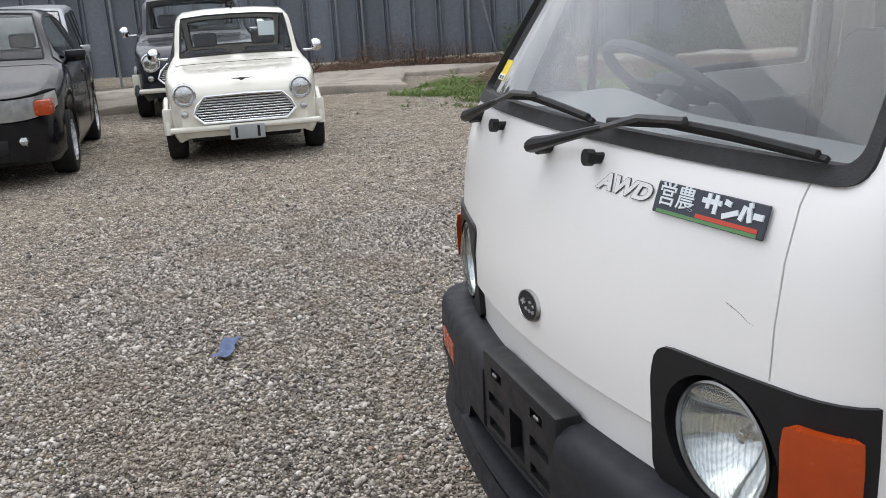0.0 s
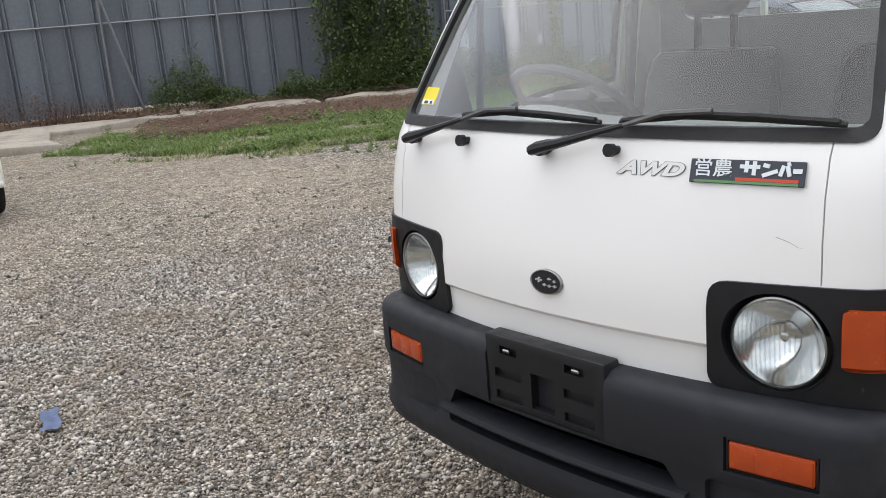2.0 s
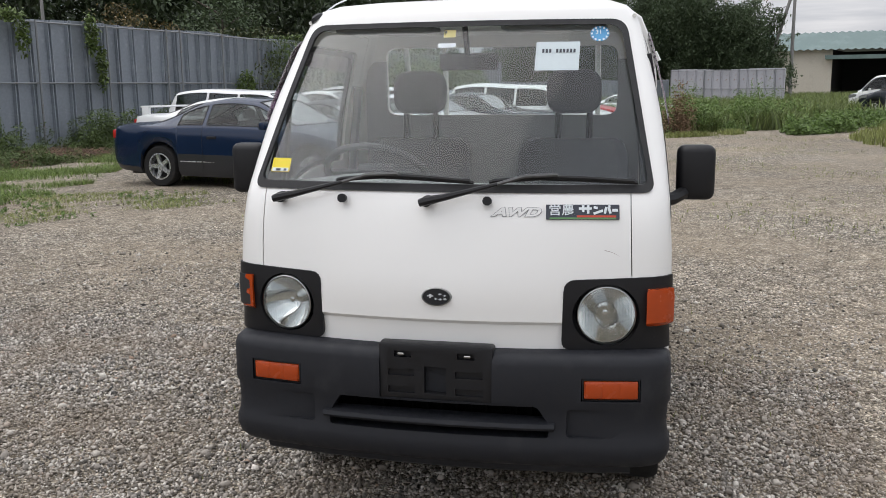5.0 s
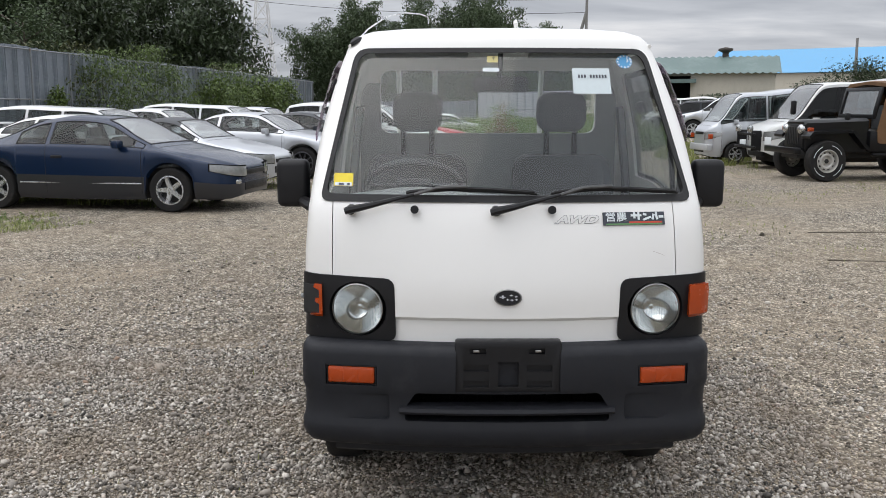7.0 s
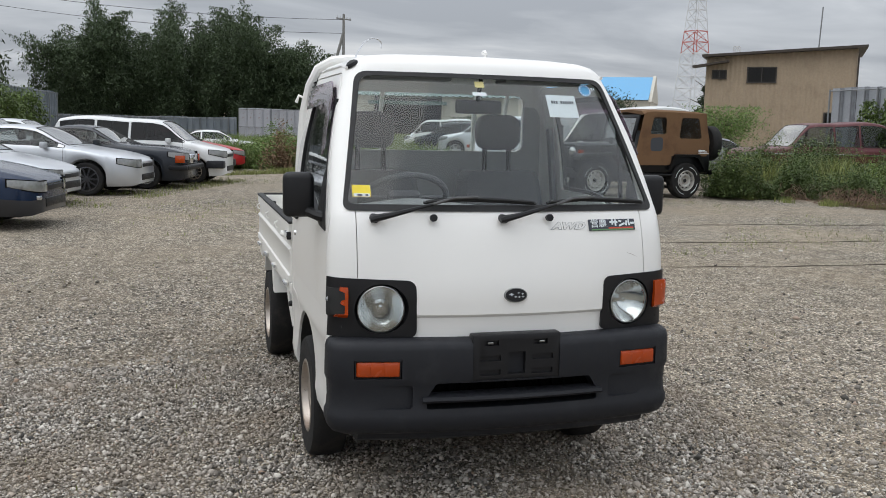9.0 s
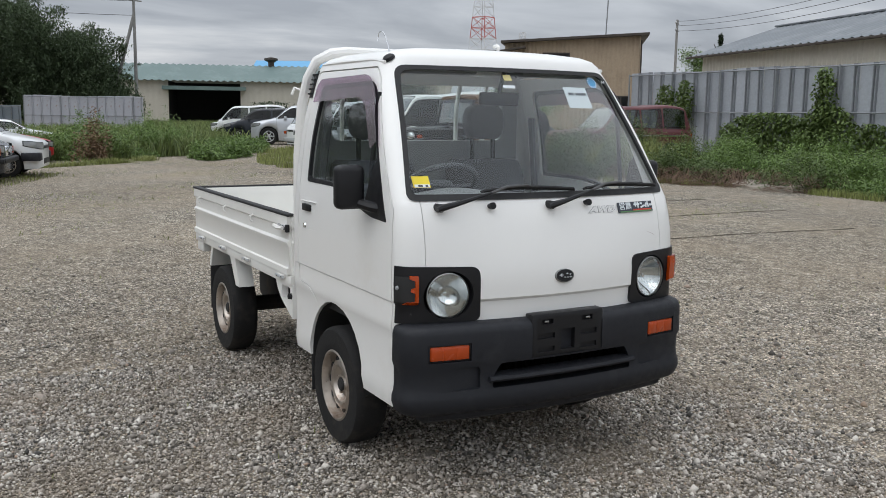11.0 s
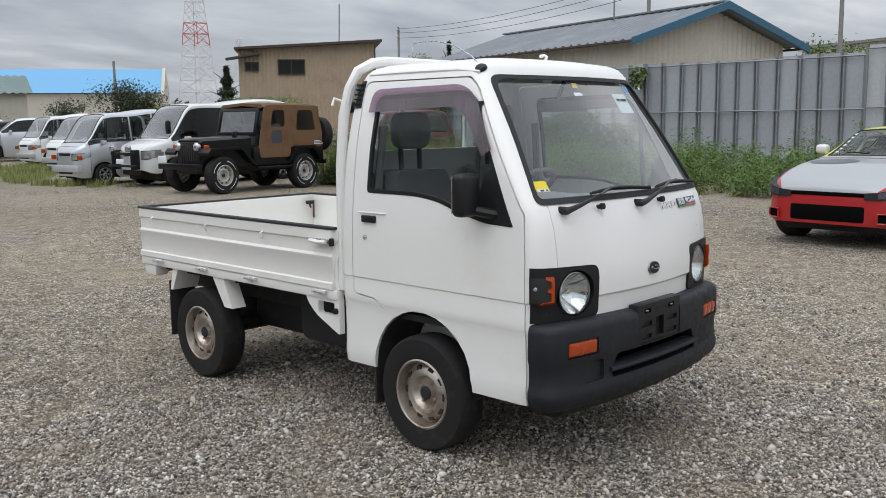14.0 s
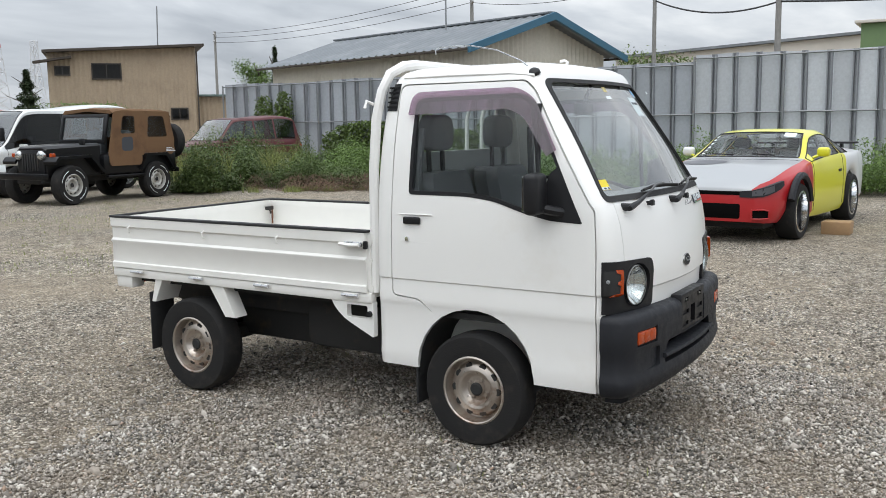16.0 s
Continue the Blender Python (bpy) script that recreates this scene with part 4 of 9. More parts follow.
prof = [(0.330, -0.035, 0.05), (0.340, -0.016, 0.07), (0.355, -0.004, 0.08), (0.385, 0.006, 0.085), (0.412, 0.005, 0.085), (0.43, -0.002, 0.08), (0.47, -0.006, 0.075), (0.525, -0.004, 0.075), (0.55, 0.004, 0.08), (0.66, 0.002, 0.08), (0.682, -0.004, 0.075), (0.693, -0.016, 0.06), (0.699, -0.03, 0.04)]
bump = to_mesh(loft(bmesh.new(), [bumper_ring(*p) for p in prof]))
grille_cut = rounded([(-0.352, 0.432), (0.352, 0.432), (0.352, 0.475), (0.315, 0.532), (-0.315, 0.532), (-0.352, 0.475)], 0.012)
bump = cut(bump, prism(grille_cut, "x", -0.1, 0.3), prism(rounded(rect(0.405, 0.605, 0.435, 0.525), 0.015), "x", -0.1, 0.036), prism(rounded(rect(-0.605, -0.405, 0.435, 0.525), 0.015), "x", -0.1, 0.036),
           boxed(-0.1, 0.062, 0.448, 0.626, 0.554, 0.626), boxed(-0.1, 0.062, -0.626, -0.448, 0.554, 0.626), boxed(-0.1, 0.02, -0.178, 0.178, 0.538, 0.72))
bumper = part("bumper", bump, M["bumper"], truck, "matt dark grey plastic bumper")
for side in (1, -1):
    ind = part("indicator", boxed(-0.003, 0.04, -0.082, 0.082, -0.029, 0.029, 0.006), M["amber"], bumper, "amber turn indicator")
    ind.matrix_basis = pose(0.035, side * 0.537, 0.590, 0, 0, -9.0 * side)
    for k in range(3):
        part("lens_rib", boxed(-0.0042, 0.0, -0.078 + k * 0.053, -0.028 + k * 0.053, -0.025, 0.025, 0.003), M["amber"], ind)
    part("indicator_rim", cut(to_mesh(boxed(0.0, 0.03, -0.088, 0.088, -0.035, 0.035, 0.004)), boxed(-0.1, 0.1, -0.083, 0.083, -0.030, 0.030)), M["black"], ind)
part("grille_blade", loft(bmesh.new(), [[(-0.014 + 0.053 * (y / 0.6) ** 2, y, 0.458), (-0.022 + 0.053 * (y / 0.6) ** 2, y, 0.468), (-0.018 + 0.053 * (y / 0.6) ** 2, y, 0.480), (0.055, y, 0.486), (0.055, y, 0.462)] for y in np.linspace(-0.37, 0.37, 15)]), M["bumper"], bumper, "horizontal grille blade")
# grille back and ribs are coloured near-black for the shade behind the blade
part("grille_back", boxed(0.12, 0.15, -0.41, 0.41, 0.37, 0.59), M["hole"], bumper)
part("grille_shelf", boxed(0.05, 0.15, -0.41, 0.41, 0.575, 0.595), M["black"], bumper)
bm = bmesh.new()
for y in np.linspace(-0.29, 0.29, 13):
    box(bm, 0.085, 0.115, y - 0.003, y + 0.003, 0.432, 0.532)
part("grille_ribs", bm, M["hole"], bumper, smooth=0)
plate = cut(to_mesh(boxed(-0.004, 0.05, -0.182, 0.180, 0.534, 0.716, 0.008)), boxed(-0.1, 0.03, -0.036, 0.034, 0.558, 0.645), *[boxed(-0.1, 0.006, a, b, c, c + 0.022) for a, b in ((0.065, 0.15), (-0.15, -0.065)) for c in (0.556, 0.612)], *[boxed(-0.1, 0.012, a, a + 0.055, 0.672, 0.692) for a in (0.075, -0.125)])
bracket = part("plate_bracket", plate, M["black"], bumper, "empty black number plate holder")
for y in (0.11, -0.10):
    part("clip", boxed(-0.007, 0.002, y - 0.013, y + 0.009, 0.678, 0.686, 0.002, 1), M["lamp_ring"], bracket, "small metal clip")
part("lower_valance", loft(bmesh.new(), [[(0.030 + 0.053 * (y / 0.6) ** 2, y, 0.345), (0.045 + 0.053 * (y / 0.6) ** 2, y, 0.305), (0.075 + 0.053 * (y / 0.6) ** 2, y, 0.288), (0.20, y, 0.285), (0.20, y, 0.345)] for y in np.linspace(-0.60, 0.60, 17)]), M["bumper"], bumper, "dark tucked-in lower edge")

# arches, cab floor and interior
for side in (1, -1):
    bm = bmesh.new()
    pts = [(0.815 + (x - 0.815) * 0.982, 0.36 + (z - 0.36) * 0.98) for x, z in [(0.502, 0.30)] + ARCH[1:-1] + [(1.129, 0.30)]]
    loft(bm, [[(x, y * side, z) for x, z in pts] + [((x - 0.815) * 1.05 + 0.815, y * side, z + 0.014) for x, z in pts[::-1]] for y in (0.690, 0.36)], cap=False)
    part("wheel_housing", bm, M["chassis"], truck)
    part("mud_flap", boxed(1.135, 1.147, 0.50 * side, 0.69 * side, 0.16, 0.42, 0.004), M["rubber"], truck, "black rubber mud flap")
    part("roof_gutter", tube(bmesh.new(), [(0.56, 0.572 * side, 1.728), (0.68, 0.570 * side, 1.742), (1.0, 0.572 * side, 1.745), (1.26, 0.57 * side, 1.742)], 0.008, 6), M["white"], truck)
    # louvred vent at the back pillar
    vent = carve(keep(cab_solid(0.004, 0.9), prism([(1.272, 1.585), (1.335, 1.585), (1.325, 1.715), (1.268, 1.715)], "y", 0.45 * side, 0.9 * side)), ("DIFFERENCE", cab_solid(-0.01, 0.8)))
    v = part("vent", vent, M["black"], truck, "black louvred vent")
    for k in range(5):
        z = 1.60 + k * 0.023
        part("louvre", boxed(1.276, 1.328, side * (cab_side(z) - 0.002), side * (cab_side(z) + 0.008), z, z + 0.008), M["black"], v)
part("cab_floor", boxed(0.12, 1.34, -0.66, 0.66, 0.60, 0.63), M["rubber"], truck)
part("under_pan", boxed(0.20, 1.30, -0.40, 0.40, 0.30, 0.46, 0.05), M["chassis"], truck, "grimy underside of the cab")
part("engine_cover", boxed(0.62, 1.34, -0.64, 0.64, 0.62, 0.78, 0.02), M["rubber"], truck)
part("back_wall_trim", cut(to_mesh(boxed(1.325, 1.345, -0.60, 0.60, 0.63, 1.70)), prism(REAR_WIN, "x", 1.2, 1.6)), M["light_trim"], truck, "light grey back wall")
part("rear_window", boxed(1.352, 1.357, -0.52, 0.52, 1.36, 1.68), M["side_glass"], truck, "clear rear window").visible_shadow = False
dash = loft(bmesh.new(), [[(0.27, y, 0.95), (0.235, y, 1.10), (0.24, y, 1.165), (0.40, y, 1.175 + 0.03 * math.exp(-((y - 0.33) / 0.18) ** 2)), (0.47, y, 1.15), (0.48, y, 1.05), (0.46, y, 0.95)] for y in np.linspace(-0.655, 0.655, 27)])
part("dashboard", dash, M["grey_trim"], truck, "grey plastic dashboard")
bm = lathe(bmesh.new(), [(0.185 + 0.013 * math.cos(a), 0.013 * math.sin(a)) for a in np.linspace(0, 2 * math.pi, 11)[:-1]], 36, close=True)
sw = part("steering_wheel", bm, M["seat"], truck, "grey two-spoke steering wheel")
sw.matrix_basis = pose(0.545, 0.33, 1.185, 0, 0, 90) @ Matrix.Rotation(radians(-52), 4, "X")
part("wheel_spokes", boxed(-0.18, 0.18, -0.02, -0.004, -0.04, 0.012, 0.006), M["seat"], sw)
part("wheel_boss", boxed(-0.07, 0.07, -0.03, 0.008, -0.05, 0.04, 0.015), M["seat"], sw)
part("steering_column", tube(bmesh.new(), [(0.545, 0.33, 1.17), (0.42, 0.33, 1.05)], 0.035, 10), M["seat"], truck)
for y in (0.33, -0.33):
    st = part("seat", boxed(0.72, 1.20, y - 0.24, y + 0.24, 0.78, 0.90, 0.04, 3), M["seat"], truck, "dark grey vinyl seat")
    bm = loft(bmesh.new(), [[(x + dx, y + yy, z) for dx, yy in ((0.0, -0.23 * k), (-0.05, -0.19 * k), (-0.05, 0.19 * k), (0.0, 0.23 * k), (0.09, 0.21 * k), (0.09, -0.21 * k))] for x, z, k in ((1.10, 0.86, 1.0), (1.15, 1.05, 1.02), (1.19, 1.22, 0.98), (1.20, 1.26, 0.92), (1.205, 1.28, 0.8))])
    part("backrest", bm, M["seat"], st)
    hr = part("headrest", loft(bmesh.new(), [[(x_, y + a * k, 1.475 + b * k) for a, b in rounded(rect(-0.112, 0.112, -0.090, 0.090), 0.070, 6)] for x_, k in ((1.192, 0.80), (1.198, 0.93), (1.21, 1.0), (1.265, 1.0), (1.28, 0.9))]), M["seat"], st)
    for s in (-0.065, 0.065):
        part("headrest_post", tube(bmesh.new(), [(1.24, y + s, 1.27), (1.245, y + s, 1.40)], 0.013, 8), M["black"], hr)
part("rear_view_mirror", boxed(0.56, 0.585, -0.11, 0.10, 1.555, 1.615, 0.012), M["black"], truck, "black rear-view mirror")
part("mirror_stem", tube(bmesh.new(), [(0.57, 0.0, 1.61), (0.53, 0.0, 1.70)], 0.01, 6), M["black"], truck)
for side in (1, -1):
    part("sun_visor", boxed(0.56, 0.70, side * 0.12, side * 0.48, 1.69, 1.71, 0.008), M["light_trim"], truck)
    part("seat_belt", tube(bmesh.new(), [(1.16, side * 0.585, 1.50), (1.17, side * 0.62, 1.20), (1.16, side * 0.64, 0.80)], 0.02, 6), M["seat"], truck)
# roof: front marker dome, small aerial base, whip
part("roof_marker", lathe(bmesh.new(), [(0.030, 0.0), (0.027, 0.014), (0.016, 0.023), (0, 0.026)], 16, Matrix.Translation((0.575, 0.545, 1.737)) @ Matrix.Rotation(radians(60), 4, "X")), M["black"], truck, "black dome on the roof edge")
part("aerial_base", tube(bmesh.new(), [(0.70, -0.07, 1.79), (0.69, -0.07, 1.825), (0.705, -0.07, 1.832), (0.73, -0.07, 1.828)], 0.008, 6), M["white"], truck)
part("aerial", tube(bmesh.new(), [(0.575, 0.545, 1.75), (0.66, 0.51, 1.80), (0.82, 0.45, 1.86), (1.0, 0.38, 1.895), (1.16, 0.32, 1.905), (1.25, 0.285, 1.903), (1.268, 0.278, 1.892), (1.264, 0.28, 1.872)], 0.0032, 5), M["alloy"], truck, "thin whip aerial laid back over the roof")

# load bed
bed = new("load_bed")
bed.parent = truck
bed["label"] = "white drop-side load bed with dark edge strips"
part("bed_floor", boxed(1.42, 3.34, -0.69, 0.69, 0.655, 0.70), M["old_white"], bed)
bm = bmesh.new()
for k in range(9):
    box(bm, 1.44, 3.31, -0.62 + k * 0.15, -0.56 + k * 0.15, 0.70, 0.708, 0.003, 1)
part("floor_ribs", bm, M["old_white"], bed)


def gate(x0, y0, x1, y1, z0, z1, out):
    """A pressed drop-side panel between two plan points; out is the outer side."""
    a, b, o = Vector((x0, y0, 0)), Vector((x1, y1, 0)), Vector((*out, 0))
    prof_ = [(0.0, z0), (0.020, z0), (0.020, z0 + 0.03), (0.010, z0 + 0.036), (0.010, z0 + 0.145), (0.018, z0 + 0.157), (0.018, z0 + 0.166), (0.006, z0 + 0.178), (0.006, z1 - 0.062), (0.018, z1 - 0.052), (0.018, z1), (0.0, z1), (-0.018, z1), (-0.018, z1 - 0.05), (-0.012, z1 - 0.06), (-0.012, z0)]
    return loft(bmesh.new(), [[p + o * d + Vector((0, 0, z)) for d, z in prof_] for p in (a, b)])


for side in (1, -1):
    g = part("side_gate", gate(1.425, 0.692 * side, 3.345, 0.692 * side, 0.690, 0.992, (0, side)), M["old_white"], bed, "white pressed-steel drop side")
    part("edge_strip", boxed(1.415, 3.352, side * 0.672, side * 0.714, 0.990, 1.004, 0.004), M["rubber"], g, "dark worn edge strip")
    for x in (1.52, 2.12, 2.62, 3.12):
        part("hinge", boxed(x - 0.045, x + 0.045, side * 0.706, side * 0.724, 0.664, 0.682, 0.003), M["old_white"], g)
        part("hinge_pin", tube(bmesh.new(), [(x - 0.05, side * 0.722, 0.672), (x + 0.05, side * 0.722, 0.672)], 0.009, 8), M["alloy"], g)
    for x in (2.0, 2.55, 3.17):
        part("rope_hook", tube(bmesh.new(), [(x, side * 0.708, 0.945), (x, side * 0.728, 0.935), (x, side * 0.724, 0.912), (x, side * 0.712, 0.905)], 0.005, 6), M["old_white"], g)
    lt = part("latch", boxed(1.44, 1.55, side * 0.708, side * 0.722, 0.918, 0.945, 0.005), M["alloy"], g, "steel gate latch with lever")
    part("latch_lever", tube(bmesh.new(), [(1.45, side * 0.726, 0.93), (1.50, side * 0.735, 0.928), (1.57, side * 0.730, 0.932)], 0.011, 6), M["old_white"], lt)
    part("latch_catch", boxed(1.412, 1.43, side * 0.70, side * 0.722, 0.91, 0.95, 0.004), M["black"], lt)
    part("sill_rail", boxed(1.40, 3.35, side * 0.655, side * 0.704, 0.635, 0.686, 0.006), M["old_white"], bed)
    part("rust_streak", boxed(3.300, 3.306, side * 0.660, side * 0.6742, 0.82, 0.95, 0.002, 1), M["rust"], bed)
    lc = part("corner_latch", boxed(3.270, 3.300, side * 0.590, side * 0.650, 0.925, 0.950, 0.004), M["chassis"], bed, "dark steel corner latch")
    part("latch_hook", tube(bmesh.new(), [(3.285, side * 0.60, 0.935), (3.262, side * 0.60, 0.93), (3.258, side * 0.605, 0.90)], 0.007, 6), M["chassis"], lc)
    # brackets round the rear wheel, rear corner, plate behind the cab
    part("bed_bracket", loft(bmesh.new(), [[(a, side * y, 0.64), (b, side * y, 0.64), (d_, side * y, 0.465), (c, side * y, 0.465)] for y in (0.60, 0.692) for a, b, c, d_ in ((2.44, 2.55, 2.35, 2.43),)]), M["old_white"], bed)
    part("bed_bracket", loft(bmesh.new(), [[(2.93, side * y, 0.64), (2.99, side * y, 0.64), (3.03, side * y, 0.50), (3.0, side * y, 0.50)] for y in (0.52, 0.692)]), M["old_white"], bed)
    part("rear_corner", boxed(3.20, 3.34, side * 0.60, side * 0.694, 0.565, 0.64, 0.012), M["old_white"], bed)
    plate_ = to_mesh(prism(rounded([(1.395, 0.64), (1.66, 0.64), (1.64, 0.60), (1.58, 0.545), (1.395, 0.46)], [0, 0, 0.03, 0.05, 0.01]), "y", side * 0.66, side * 0.695))
    plate_ = cut(plate_, prism(rounded([(1.43, 0.555), (1.56, 0.555), (1.56, 0.62), (1.43, 0.62)], 0.012), "y", side * 0.5, side * 0.9))
    part("side_plate", plate_, M["white"], truck, "white plate with a square opening behind the cab")
    part("plate_lamp", lathe(bmesh.new(), [(0, 0.02), (0.014, 0.016), (0.016, 0)], 10, Matrix.Translation((1.415, side * 0.695, 0.58)) @ Matrix.Diagonal((1, side, 1, 1))), M["black"], truck)
    part("rear_mud_flap", boxed(3.06, 3.07, side * 0.50, side * 0.68, 0.20, 0.55, 0.004), M["rubber"], truck, "black rubber mud flap")
    part("tail_lamp", boxed(3.335, 3.36, side * 0.45, side * 0.66, 0.56, 0.64, 0.008), M["red_lens"], bed, "red tail lamp")
part("tail_gate", gate(3.34, -0.69, 3.34, 0.69, 0.690, 0.992, (1, 0)), M["old_white"], bed, "white tail gate")
part("edge_strip", boxed(3.322, 3.362, -0.70, 0.70, 0.990, 1.003, 0.004), M["rubber"], bed)
part("head_board", gate(1.415, -0.69, 1.415, 0.69, 0.690, 0.985, (-1, 0)), M["old_white"], bed)
# guard frame behind the cab
bm = bmesh.new()
arch_pts = [(1.400, 0.660, 0.69), (1.398, 0.655, 1.30), (1.388, 0.638, 1.55), (1.370, 0.612, 1.68), (1.345, 0.575, 1.765), (1.31, 0.51, 1.803), (1.29, 0.44, 1.812)]
tube(bm, arch_pts + [(x, -y, z) for x, y, z in arch_pts[::-1]], 0.026, 10)
rack = part("guard_frame", bm, M["white"], truck, "white tubular guard frame behind the cab")
for y in (0.42, 0.25, -0.25, -0.42):
    part("guard_bar", tube(bmesh.new(), [(1.405, y, 0.98), (1.395, y, 1.55), (1.31, y, 1.80)], 0.012, 8), M["white"], rack)
part("guard_rail", tube(bmesh.new(), [(1.405, -0.65, 1.20), (1.405, 0.65, 1.20)], 0.012, 8), M["white"], rack)
for side in (1, -1):
    part("rope_hook", tube(bmesh.new(), [(1.41, side * 0.63, 1.62), (1.43, side * 0.66, 1.635), (1.43, side * 0.675, 1.60)], 0.008, 6), M["white"], rack)
# running gear
bm = bmesh.new()
for y in (0.36, -0.36):
    box(bm, 0.3, 3.3, y - 0.03, y + 0.03, 0.46, 0.58)
for x in (1.5, 2.1, 2.7, 3.2):
    box(bm, x - 0.03, x + 0.03, -0.38, 0.38, 0.48, 0.56)
part("ladder_chassis", bm, M["chassis"], truck, smooth=0)
part("engine", boxed(2.75, 3.25, -0.30, 0.30, 0.22, 0.62, 0.05), M["chassis"], truck)
part("fuel_tank", boxed(1.50, 2.05, 0.05, 0.46, 0.29, 0.58, 0.06), M["chassis"], truck)
part("spare_tray", boxed(1.50, 2.20, -0.58, 0.0, 0.24, 0.50, 0.05), M["chassis"], truck)
part("transmission", boxed(2.05, 2.72, -0.25, 0.30, 0.25, 0.55, 0.06), M["chassis"], truck)
part("exhaust_box", boxed(2.30, 2.62, -0.62, -0.28, 0.28, 0.46, 0.05), M["chassis"], truck)
part("rear_axle", tube(bmesh.new(), [(2.70, -0.6, 0.285), (2.70, 0.6, 0.285)], 0.05, 10), M["chassis"], truck)
part("front_axle", tube(bmesh.new(), [(0.83, -0.6, 0.28), (0.83, 0.6, 0.28)], 0.04, 10), M["chassis"], truck)
part("under_cab", boxed(0.20, 1.40, -0.40, 0.40, 0.34, 0.60, 0.03), M["chassis"], truck)
part("bed_underside", boxed(1.45, 3.2, -0.62, 0.62, 0.60, 0.655), M["chassis"], truck)
for x in (0.820, 2.70):
    for side in (1, -1):
        wheel(truck, x, 0.628 * side, 0.272, 0.150, "steel", 0.160, side=side)

# ---------------------------------------------------------------- parked vehicles
def keyed(table, x):
    xs = [k[0] for k in table]
    xs, ys = np.array(xs, float), np.array([k[1] for k in table], float)
    h, d = np.diff(xs), np.diff(ys) / np.diff(xs)
    # slopes that never overshoot between the keys
    m = np.concatenate([[d[0]], np.where(d[:-1] * d[1:] > 0, 2 * d[:-1] * d[1:] / np.where(d[:-1] + d[1:] == 0, 1, d[:-1] + d[1:]), 0), [d[-1]]])
    m = 0.75 * m + 0.25 * np.concatenate([[d[0]], (d[:-1] + d[1:]) / 2, [d[-1]]])
    i = np.clip(np.searchsorted(xs, x, side="right") - 1, 0, len(h) - 1)
    t = np.clip((x - xs[i]) / h[i], 0, 1)
    return (2 * t ** 3 - 3 * t ** 2 + 1) * ys[i] + (t ** 3 - 2 * t ** 2 + t) * h[i] * m[i] + (-2 * t ** 3 + 3 * t ** 2) * ys[i + 1] + (t ** 3 - t ** 2) * h[i] * m[i + 1]


